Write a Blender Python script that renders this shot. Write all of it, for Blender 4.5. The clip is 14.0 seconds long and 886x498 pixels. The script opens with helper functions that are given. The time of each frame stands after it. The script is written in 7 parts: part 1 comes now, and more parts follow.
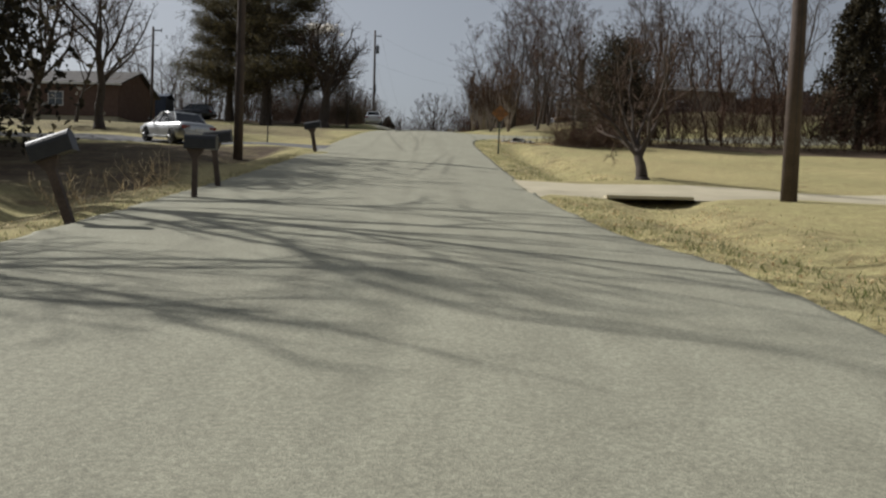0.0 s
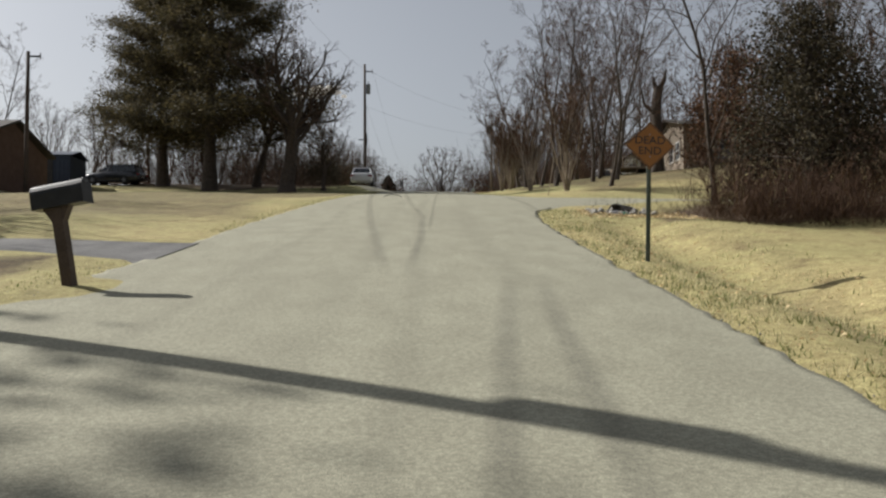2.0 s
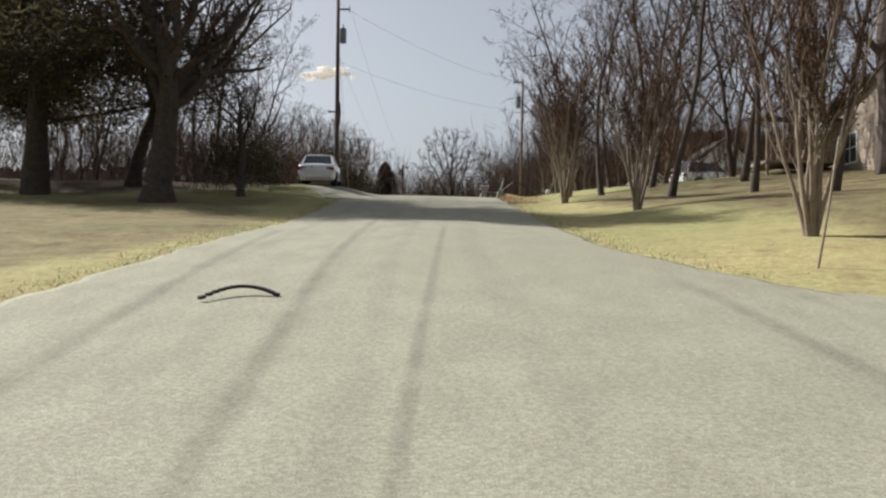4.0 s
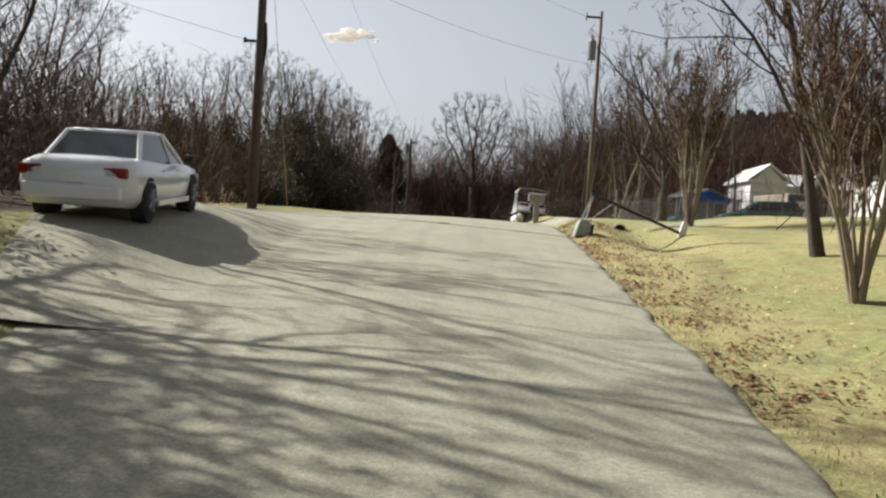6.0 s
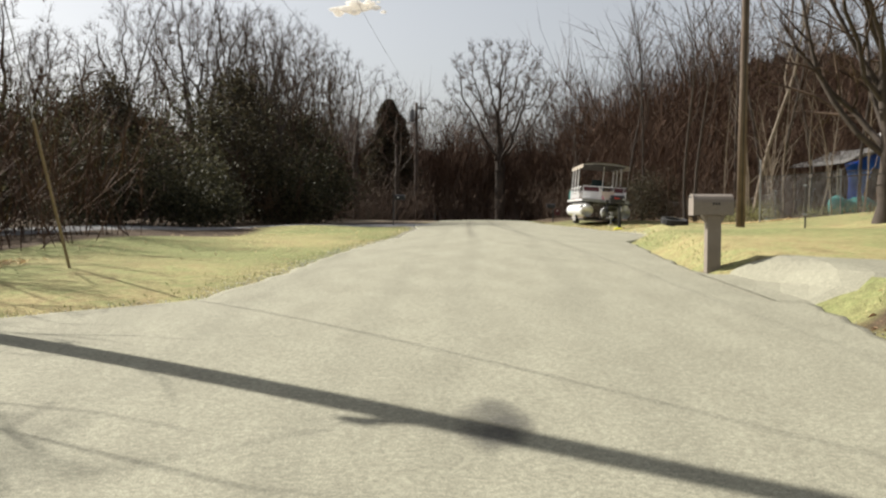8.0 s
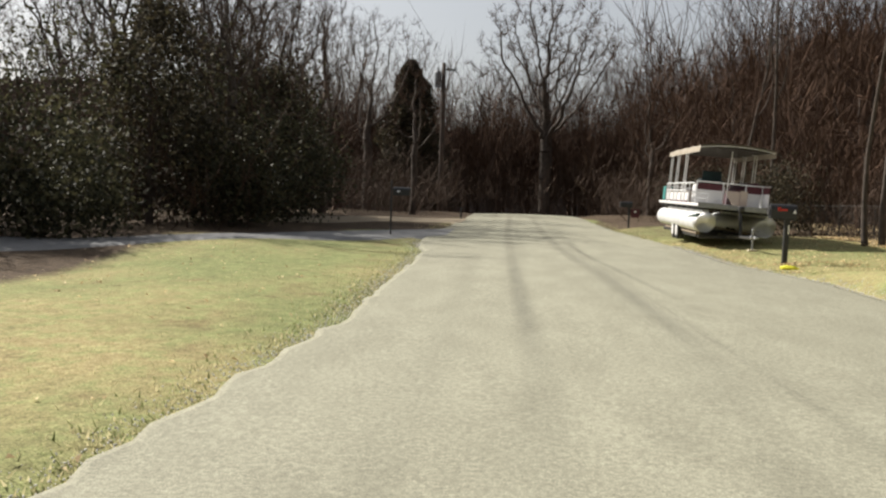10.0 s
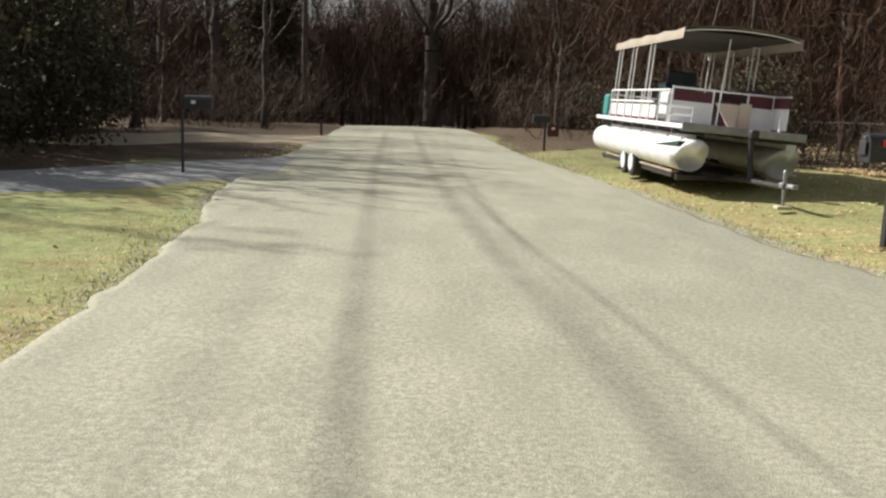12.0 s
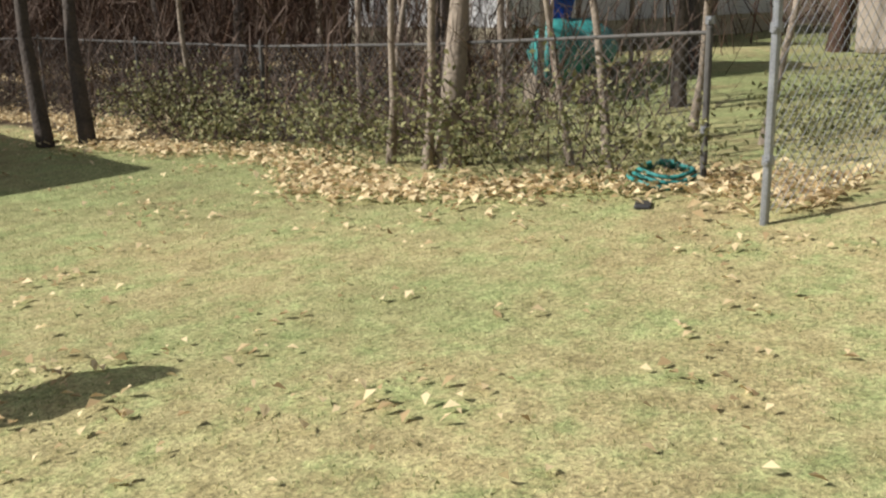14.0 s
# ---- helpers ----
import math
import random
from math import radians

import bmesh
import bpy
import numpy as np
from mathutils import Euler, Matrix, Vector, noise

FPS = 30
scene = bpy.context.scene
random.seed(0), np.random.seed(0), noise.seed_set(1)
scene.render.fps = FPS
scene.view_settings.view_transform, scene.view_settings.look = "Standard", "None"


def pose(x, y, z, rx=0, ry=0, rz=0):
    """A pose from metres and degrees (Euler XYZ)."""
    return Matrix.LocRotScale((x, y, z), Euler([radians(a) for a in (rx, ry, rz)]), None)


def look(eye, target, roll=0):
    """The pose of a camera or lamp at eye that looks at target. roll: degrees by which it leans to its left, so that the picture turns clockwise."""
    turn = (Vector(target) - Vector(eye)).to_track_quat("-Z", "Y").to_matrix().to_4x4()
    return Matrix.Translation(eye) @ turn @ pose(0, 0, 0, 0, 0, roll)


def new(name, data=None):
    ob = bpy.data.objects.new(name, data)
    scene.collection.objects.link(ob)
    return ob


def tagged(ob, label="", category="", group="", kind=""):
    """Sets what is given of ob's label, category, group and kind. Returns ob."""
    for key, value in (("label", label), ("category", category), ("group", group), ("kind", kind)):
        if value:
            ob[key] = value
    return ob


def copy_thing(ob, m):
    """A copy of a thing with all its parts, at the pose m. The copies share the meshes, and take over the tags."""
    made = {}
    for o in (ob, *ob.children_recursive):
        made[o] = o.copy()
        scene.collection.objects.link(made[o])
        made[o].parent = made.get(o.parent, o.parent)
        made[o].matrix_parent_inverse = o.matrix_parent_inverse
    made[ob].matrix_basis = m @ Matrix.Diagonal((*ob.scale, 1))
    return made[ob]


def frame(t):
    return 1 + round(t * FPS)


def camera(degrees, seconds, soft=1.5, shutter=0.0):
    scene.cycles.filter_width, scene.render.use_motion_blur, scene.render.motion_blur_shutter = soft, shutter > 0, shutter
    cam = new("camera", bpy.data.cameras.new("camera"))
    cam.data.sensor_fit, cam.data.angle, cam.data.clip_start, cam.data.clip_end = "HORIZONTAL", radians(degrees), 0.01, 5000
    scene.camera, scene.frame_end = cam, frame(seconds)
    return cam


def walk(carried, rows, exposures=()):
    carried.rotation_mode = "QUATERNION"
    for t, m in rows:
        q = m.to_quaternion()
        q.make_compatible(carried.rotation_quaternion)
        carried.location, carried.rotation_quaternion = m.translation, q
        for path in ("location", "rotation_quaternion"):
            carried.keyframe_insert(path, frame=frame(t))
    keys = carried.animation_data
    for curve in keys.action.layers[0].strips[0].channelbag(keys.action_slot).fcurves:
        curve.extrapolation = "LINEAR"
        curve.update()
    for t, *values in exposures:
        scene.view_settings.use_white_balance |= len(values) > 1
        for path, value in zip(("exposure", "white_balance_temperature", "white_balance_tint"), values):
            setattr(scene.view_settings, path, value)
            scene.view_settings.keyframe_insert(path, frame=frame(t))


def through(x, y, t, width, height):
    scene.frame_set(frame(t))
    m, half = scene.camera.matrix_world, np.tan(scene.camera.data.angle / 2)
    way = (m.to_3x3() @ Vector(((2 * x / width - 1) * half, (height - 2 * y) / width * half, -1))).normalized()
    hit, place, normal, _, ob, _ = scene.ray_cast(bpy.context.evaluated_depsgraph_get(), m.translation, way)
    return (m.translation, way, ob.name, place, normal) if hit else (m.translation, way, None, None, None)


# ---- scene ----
# ---------------------------------------------------------------- camera
cam = camera(50.0, 14.0, soft=2.3)
PATH = [
    (0, (0.000, -0.000, -0.000), (0.045, 1.999, -0.043), 1.68),
    (0.5, (-0.022, 6.349, 0.691), (0.020, 8.347, 0.630), 2.30),
    (1, (-0.108, 13.196, 1.350), (-0.082, 15.195, 1.306), 1.45),
    (1.5, (-0.148, 20.441, 2.150), (-0.169, 22.441, 2.188), 0.25),
    (2, (-0.162, 27.961, 3.016), (-0.136, 29.959, 3.095), 0.09),
    (2.5, (-0.095, 35.394, 3.945), (-0.065, 37.392, 4.012), -1.30),
    (3, (-0.036, 42.901, 4.900), (-0.030, 44.900, 4.953), -0.12),
    (3.5, (0.045, 50.504, 5.937), (0.062, 52.504, 5.957), -0.21),
    (4, (0.165, 58.049, 7.010), (0.173, 60.048, 7.056), 0.88),
    (6.3, (0.297, 91.114, 11.354), (0.271, 93.114, 11.331), 3.66),
    (6.5, (0.289, 93.507, 11.588), (0.257, 95.506, 11.582), 2.44),
    (7, (0.106, 99.258, 12.056), (-0.052, 101.250, 12.128), 1.72),
    (7.5, (0.009, 104.355, 12.316), (-0.071, 106.354, 12.284), 2.12),
    (8, (-0.214, 108.872, 12.654), (-0.282, 110.870, 12.570), 0.21),
    (8.2, (-0.318, 110.596, 12.721), (-0.399, 112.593, 12.646), -0.60),
    (10.5, (-0.618, 126.088, 13.366), (-0.770, 128.076, 13.217), 2.85),
    (11, (-0.796, 128.460, 13.366), (-0.951, 130.448, 13.210), 3.76),
    (11.5, (-0.629, 130.734, 13.381), (-0.760, 132.722, 13.199), 1.38),
    (12, (-0.167, 132.739, 13.395), (-0.061, 134.710, 13.073), 1.88),
    (12.5, (0.481, 134.499, 13.418), (0.912, 136.407, 13.004), 4.56),
    (13, (1.370, 135.942, 13.388), (2.084, 137.754, 12.933), 1.12),
    (13.5, (3.012, 137.114, 13.400), (4.032, 138.723, 12.794), 2.36),
    (13.7, (3.682, 137.505, 13.381), (4.883, 138.990, 12.786), 2.86),
    (13.8, (3.938, 137.669, 13.440), (5.173, 139.135, 12.870), -1.92),
    (14, (4.367, 137.916, 13.448), (5.731, 139.289, 12.943), -1.31),
]
walk(cam, [(t, look(eye, target, roll)) for t, eye, target, roll in PATH],
     exposures=[(0.0, -0.1, 6200, 10), (1.0, 0.1, 6350, 10), (2.0, 0.16, 6380, 10), (3.0, 0.4, 6300, 10), (4.0, 0.5, 6300, 10), (6.5, 0.65, 6450, 10), (8.0, 0.65, 6600, 10), (10.5, 0.55, 6600, 10), (12.0, 0.6, 6450, 10), (13.0, 0.45, 6300, 10), (13.5, 0.4, 6200, 10), (14.0, 0.5, 6200, 10)])

# ---------------------------------------------------------------- light
SUN_DIR = Vector((-0.845, 0.535, 0.0)).normalized()
SUN_ELEV = radians(38)
world = bpy.data.worlds.new("sky")
scene.world = world
world.use_nodes = True
wn = world.node_tree.nodes
wl = world.node_tree.links
sky = wn.new("ShaderNodeTexSky")
sky.sky_type = "NISHITA"
sky.sun_disc = False
sky.sun_elevation = SUN_ELEV
sky.sun_rotation = math.atan2(SUN_DIR.x, SUN_DIR.y)
sky.air_density, sky.dust_density, sky.ozone_density = 1.0, 2.2, 1.6
veil = wn.new("ShaderNodeHueSaturation")  # thin winter haze takes the blue out of the sky
veil.inputs["Saturation"].default_value = 0.34
wl.new(sky.outputs[0], veil.inputs["Color"])
wl.new(veil.outputs[0], wn["Background"].inputs[0])
wn["Background"].inputs[1].default_value = 0.075
sun = new("sun", bpy.data.lights.new("sun", "SUN"))
sun.data.energy = 5.0
sun.data.angle = radians(0.6)
sun.data.color = (1.0, 0.955, 0.89)
to_sun = SUN_DIR * math.cos(SUN_ELEV) + Vector((0, 0, math.sin(SUN_ELEV)))
sun.matrix_world = look(to_sun * 50, (0, 0, 0))

# ---------------------------------------------------------------- materials
MATS = {}


def nodes_of(name):
    m = bpy.data.materials.new(name)
    m.use_nodes = True
    return m, m.node_tree.nodes, m.node_tree.links


def surface(name, dark, light, rough=0.8, scale=6.0, fine=60.0, metal=0.0, bump=0.3, island=0.0, coat=0.0, spec=0.4, through=0.0):
    """A procedural surface: two colours mixed by broad and fine noise, with fine relief."""
    if name in MATS:
        return MATS[name]
    m, n, l = nodes_of(name)
    b = n["Principled BSDF"]
    co = n.new("ShaderNodeTexCoord")
    broad, grain = n.new("ShaderNodeTexNoise"), n.new("ShaderNodeTexNoise")
    for node, sc, det in ((broad, scale, 4.0), (grain, fine, 5.0)):
        node.inputs["Scale"].default_value = sc
        node.inputs["Detail"].default_value = det
        l.new(co.outputs["Object"], node.inputs["Vector"])
    add = n.new("ShaderNodeMath")
    add.operation = "MULTIPLY_ADD"
    add.inputs[1].default_value = 0.5
    l.new(grain.outputs["Fac"], add.inputs[0])
    half = n.new("ShaderNodeMath")
    half.operation = "MULTIPLY"
    half.inputs[1].default_value = 0.5
    l.new(broad.outputs["Fac"], half.inputs[0])
    l.new(half.outputs[0], add.inputs[2])
    last = add.outputs[0]
    if island > 0:
        geo = n.new("ShaderNodeNewGeometry")
        mixr = n.new("ShaderNodeMath")
        mixr.operation = "MULTIPLY_ADD"
        mixr.inputs[1].default_value = island
        sh = n.new("ShaderNodeMath")
        sh.operation = "SUBTRACT"
        sh.inputs[1].default_value = island * 0.5
        l.new(geo.outputs["Random Per Island"], mixr.inputs[0])
        l.new(last, sh.inputs[0])
        l.new(sh.outputs[0], mixr.inputs[2])
        last = mixr.outputs[0]
    ramp = n.new("ShaderNodeValToRGB")
    ramp.color_ramp.elements[0].position, ramp.color_ramp.elements[0].color = 0.3, (*dark, 1)
    ramp.color_ramp.elements[1].position, ramp.color_ramp.elements[1].color = 0.7, (*light, 1)
    l.new(last, ramp.inputs[0])
    l.new(ramp.outputs[0], b.inputs["Base Color"])
    b.inputs["Roughness"].default_value = rough
    b.inputs["Metallic"].default_value = metal
    b.inputs["Specular IOR Level"].default_value = spec
    b.inputs["Coat Weight"].default_value = coat
    if bump > 0:
        bp = n.new("ShaderNodeBump")
        bp.inputs["Strength"].default_value = bump
        bp.inputs["Distance"].default_value = 0.02
        l.new(grain.outputs["Fac"], bp.inputs["Height"])
        l.new(bp.outputs[0], b.inputs["Normal"])
    if through > 0:  # thin leaves and blades let light through
        tl, mx = n.new("ShaderNodeBsdfTranslucent"), n.new("ShaderNodeMixShader")
        mx.inputs[0].default_value = through
        l.new(ramp.outputs[0], tl.inputs["Color"])
        l.new(b.outputs[0], mx.inputs[1])
        l.new(tl.outputs[0], mx.inputs[2])
        l.new(mx.outputs[0], n["Material Output"].inputs["Surface"])
    MATS[name] = m
    return m


def grass_ground():
    m, n, l = nodes_of("winter_lawn")
    b = n["Principled BSDF"]
    co = n.new("ShaderNodeTexCoord")
    outs = []
    for sc, det, rg in ((0.16, 5, 0.6), (1.1, 6, 0.65), (9.0, 6, 0.7), (48.0, 5, 0.7), (3.2, 7, 0.72), (170.0, 3, 0.6)):
        t = n.new("ShaderNodeTexNoise")
        t.inputs["Scale"].default_value, t.inputs["Detail"].default_value, t.inputs["Roughness"].default_value = sc, det, rg
        l.new(co.outputs["Object"], t.inputs["Vector"])
        outs.append(t.outputs["Fac"])

    def ramp(src, a, bb, ca, cb):
        r = n.new("ShaderNodeValToRGB")
        r.color_ramp.elements[0].position, r.color_ramp.elements[0].color = a, (*ca, 1)
        r.color_ramp.elements[1].position, r.color_ramp.elements[1].color = bb, (*cb, 1)
        l.new(src, r.inputs[0])
        return r.outputs[0]

    def mix(fac, a, c, kind="MIX"):
        x = n.new("ShaderNodeMix")
        x.data_type, x.blend_type = "RGBA", kind
        if isinstance(fac, float):
            x.inputs[0].default_value = fac
        else:
            l.new(fac, x.inputs[0])
        l.new(a, x.inputs[6])
        l.new(c, x.inputs[7])
        return x.outputs[2]

    straw = ramp(outs[2], 0.3, 0.7, (0.335, 0.27, 0.13), (0.55, 0.465, 0.25))
    green = ramp(outs[2], 0.3, 0.7, (0.15, 0.18, 0.07), (0.305, 0.335, 0.15))
    dirt = ramp(outs[2], 0.3, 0.7, (0.16, 0.11, 0.06), (0.33, 0.24, 0.13))
    where_green = ramp(outs[0], 0.4, 0.6, (0.0, 0.0, 0.0), (0.6, 0.6, 0.6))
    place = n.new("ShaderNodeSeparateXYZ")
    l.new(co.outputs["Object"], place.inputs[0])
    fresh = n.new("ShaderNodeMapRange")  # drier and more golden on the way up, greener beyond the crest
    fresh.inputs[1].default_value, fresh.inputs[2].default_value, fresh.inputs[3].default_value, fresh.inputs[4].default_value = 40, 140, 0.35, 1.5
    l.new(place.outputs[1], fresh.inputs[0])

    def scaled(src):
        x = n.new("ShaderNodeMath")
        x.operation = "MULTIPLY"
        l.new(src, x.inputs[0])
        l.new(fresh.outputs[0], x.inputs[1])
        return x.outputs[0]

    where_green = scaled(where_green)
    where_dirt = ramp(outs[1], 0.55, 0.72, (0, 0, 0), (0.8, 0.8, 0.8))
    tuft_green = ramp(outs[4], 0.45, 0.62, (0, 0, 0), (0.6, 0.6, 0.6))
    tuft_green = scaled(tuft_green)
    col = mix(where_dirt, mix(tuft_green, mix(where_green, straw, green), green), dirt)
    litter = ramp(outs[2], 0.3, 0.7, (0.05, 0.036, 0.026), (0.145, 0.102, 0.068))
    cover = n.new("ShaderNodeAttribute")
    cover.attribute_name = "leaf_shade_cover"
    edge = n.new("ShaderNodeMath")
    edge.operation = "MULTIPLY_ADD"
    edge.inputs[1].default_value = 2.2
    off = n.new("ShaderNodeMath")
    off.operation = "SUBTRACT"
    off.inputs[1].default_value = 1.05
    l.new(outs[1], off.inputs[0])
    l.new(cover.outputs["Fac"], edge.inputs[0])
    l.new(off.outputs[0], edge.inputs[2])
    edge.use_clamp = True
    col = mix(edge.outputs[0], col, litter)
    clump = ramp(outs[4], 0.32, 0.68, (0.62, 0.62, 0.6), (1.28, 1.28, 1.25))
    col = mix(0.8, col, clump, "MULTIPLY")
    fleck = ramp(outs[3], 0.35, 0.65, (0.42, 0.42, 0.42), (1.5, 1.5, 1.5))
    col = mix(0.8, col, fleck, "MULTIPLY")
    blade = ramp(outs[5], 0.3, 0.7, (0.45, 0.47, 0.42), (1.5, 1.48, 1.42))
    col = mix(0.7, col, blade, "MULTIPLY")
    l.new(col, b.inputs["Base Color"])
    b.inputs["Roughness"].default_value = 0.95
    b.inputs["Specular IOR Level"].default_value = 0.15
    bp = n.new("ShaderNodeBump")
    bp.inputs["Strength"].default_value, bp.inputs["Distance"].default_value = 0.5, 0.035
    l.new(outs[3], bp.inputs["Height"])
    l.new(bp.outputs[0], b.inputs["Normal"])
    return m


def asphalt(name, dark, light, patch, tracks=True):
    """Old chip-seal paving: aggregate grain, broad worn patches, and darker wheel tracks along y."""
    m, n, l = nodes_of(name)
    b = n["Principled BSDF"]
    co = n.new("ShaderNodeTexCoord")
    outs = []
    for sc, det, stretch in ((0.3, 4, (1, 0.2, 1)), (2.2, 9, (1, 0.4, 1)), (110.0, 4, (1, 1, 1)), (26.0, 6, (1, 1, 1))):
        mp = n.new("ShaderNodeMapping")
        mp.inputs["Scale"].default_value = stretch
        t = n.new("ShaderNodeTexNoise")
        t.inputs["Scale"].default_value, t.inputs["Detail"].default_value = sc, det
        l.new(co.outputs["Object"], mp.inputs["Vector"])
        l.new(mp.outputs[0], t.inputs["Vector"])
        outs.append(t.outputs["Fac"])
    r = n.new("ShaderNodeValToRGB")
    r.color_ramp.elements[0].position, r.color_ramp.elements[0].color = 0.36, (*dark, 1)
    r.color_ramp.elements[1].position, r.color_ramp.elements[1].color = 0.66, (*light, 1)
    l.new(outs[1], r.inputs[0])
    x = n.new("ShaderNodeMix")
    x.data_type = "RGBA"
    r2 = n.new("ShaderNodeValToRGB")
    r2.color_ramp.elements[0].position, r2.color_ramp.elements[1].position = 0.5, 0.68
    r2.color_ramp.elements[1].color = (0.6, 0.6, 0.6, 1)
    l.new(outs[0], r2.inputs[0])
    l.new(r2.outputs[0], x.inputs[0])
    l.new(r.outputs[0], x.inputs[6])
    x.inputs[7].default_value = (*patch, 1)
    if tracks:
        sep = n.new("ShaderNodeSeparateXYZ")
        l.new(co.outputs["Object"], sep.inputs[0])
        wav = n.new("ShaderNodeMath")
        wav.operation = "MULTIPLY_ADD"
        wav.inputs[1].default_value = 0.9
        cen = n.new("ShaderNodeMath")
        cen.operation = "SUBTRACT"
        cen.inputs[1].default_value = 0.45
        l.new(outs[0], wav.inputs[0])
        l.new(sep.outputs[0], cen.inputs[0])
        l.new(cen.outputs[0], wav.inputs[2])
        mr = n.new("ShaderNodeMapRange")
        mr.inputs["From Min"].default_value, mr.inputs["From Max"].default_value = -5.0, 5.0
        l.new(wav.outputs[0], mr.inputs["Value"])
        tr = n.new("ShaderNodeValToRGB")
        els = tr.color_ramp.elements
        els[0].position, els[0].color = 0.0, (0.86, 0.86, 0.86, 1)
        els[1].position, els[1].color = 1.0, (0.88, 0.88, 0.88, 1)
        for pos, v in ((0.1, 0.98), (0.215, 1.0), (0.225, 0.78), (0.24, 0.8), (0.25, 1.0), (0.36, 1.0), (0.375, 0.86), (0.39, 0.84), (0.405, 1.04), (0.445, 1.0), (0.455, 0.84), (0.47, 0.86), (0.48, 1.05), (0.56, 1.03), (0.575, 0.85), (0.6, 0.86), (0.61, 1.02), (0.75, 1.0), (0.8, 0.92)):
            e = els.new(pos)
            e.color = (v, v, v, 1)
        l.new(mr.outputs[0], tr.inputs[0])
        tm = n.new("ShaderNodeMix")
        tm.data_type, tm.blend_type = "RGBA", "MULTIPLY"
        tm.inputs[0].default_value = 0.35
        l.new(x.outputs[2], tm.inputs[6])
        l.new(tr.outputs[0], tm.inputs[7])
        x = tm
    sp = n.new("ShaderNodeValToRGB")
    sp.color_ramp.elements[0].position, sp.color_ramp.elements[0].color = 0.3, (0.5, 0.5, 0.5, 1)
    sp.color_ramp.elements[1].position, sp.color_ramp.elements[1].color = 0.7, (1.42, 1.42, 1.42, 1)
    l.new(outs[2], sp.inputs[0])
    y = n.new("ShaderNodeMix")
    y.data_type, y.blend_type = "RGBA", "MULTIPLY"
    y.inputs[0].default_value = 0.8
    l.new(x.outputs[2], y.inputs[6])
    l.new(sp.outputs[0], y.inputs[7])
    chip = n.new("ShaderNodeValToRGB")
    chip.color_ramp.elements[0].position, chip.color_ramp.elements[0].color = 0.36, (0.72, 0.72, 0.72, 1)
    chip.color_ramp.elements[1].position, chip.color_ramp.elements[1].color = 0.66, (1.22, 1.22, 1.22, 1)
    l.new(outs[3], chip.inputs[0])
    worn = n.new("ShaderNodeMix")
    worn.data_type, worn.blend_type = "RGBA", "MULTIPLY"
    worn.inputs[0].default_value = 0.6
    l.new(y.outputs[2], worn.inputs[6])
    l.new(chip.outputs[0], worn.inputs[7])
    l.new(worn.outputs[2], b.inputs["Base Color"])
    b.inputs["Roughness"].default_value = 0.9
    b.inputs["Specular IOR Level"].default_value = 0.25
    bp = n.new("ShaderNodeBump")
    bp.inputs["Strength"].default_value, bp.inputs["Distance"].default_value = 0.5, 0.012
    l.new(outs[2], bp.inputs["Height"])
    l.new(bp.outputs[0], b.inputs["Normal"])
    return m


def feathered(name, col):
    """A worn or shade-painted mark that thins out by its mesh's own attribute and by noise."""
    m, n, l = nodes_of(name)
    b = n["Principled BSDF"]
    b.inputs["Base Color"].default_value = (*col, 1)
    b.inputs["Roughness"].default_value = 0.9
    wear_shade, tex, mul = n.new("ShaderNodeAttribute"), n.new("ShaderNodeTexNoise"), n.new("ShaderNodeMath")
    wear_shade.attribute_name = "wear_shade"
    co = n.new("ShaderNodeTexCoord")
    tex.inputs["Scale"].default_value, tex.inputs["Detail"].default_value = 1.6, 8
    l.new(co.outputs["Object"], tex.inputs["Vector"])
    mul.operation = "MULTIPLY"
    l.new(wear_shade.outputs["Fac"], mul.inputs[0])
    l.new(tex.outputs["Fac"], mul.inputs[1])
    clear, mx = n.new("ShaderNodeBsdfTransparent"), n.new("ShaderNodeMixShader")
    l.new(mul.outputs[0], mx.inputs[0])
    l.new(clear.outputs[0], mx.inputs[1])
    l.new(b.outputs[0], mx.inputs[2])
    l.new(mx.outputs[0], n["Material Output"].inputs["Surface"])
    return m


LAWN = grass_ground()
ROAD = asphalt("chip_seal", (0.298, 0.288, 0.214), (0.345, 0.335, 0.25), (0.296, 0.285, 0.212))
TRACK = feathered("tyre_track", (0.13, 0.125, 0.108))
BLACKTOP = asphalt("blacktop", (0.12, 0.118, 0.115), (0.19, 0.187, 0.18), (0.15, 0.148, 0.145), False)
CONCRETE = surface("concrete", (0.40, 0.355, 0.24), (0.56, 0.495, 0.345), 0.85, 1.2, 60)
GRAVEL = surface("gravel", (0.2, 0.19, 0.16), (0.46, 0.44, 0.4), 0.9, 25, 90, bump=0.9)
BARK = surface("bark", (0.036, 0.029, 0.023), (0.115, 0.089, 0.07), 0.9, 5, 45, bump=0.8)
PALE_BARK = surface("pale_bark", (0.15, 0.12, 0.09), (0.34, 0.275, 0.205), 0.85, 4, 40, bump=0.5)
TWIG = surface("grey_brown_twigs", (0.055, 0.039, 0.03), (0.15, 0.107, 0.08), 0.85, 4, 30, bump=0, island=0.5, spec=0.1)
RUST_TWIG = surface("russet_twigs", (0.05, 0.031, 0.022), (0.125, 0.076, 0.051), 0.85, 4, 30, bump=0, island=0.5, spec=0.1)
NEEDLE = surface("pine_needles", (0.046, 0.042, 0.02), (0.15, 0.122, 0.062), 0.8, 2, 20, bump=0, island=0.7, through=0.35)
CEDAR = surface("cedar_foliage", (0.032, 0.028, 0.017), (0.085, 0.07, 0.04), 0.9, 2, 20, bump=0, island=0.7, through=0.25)
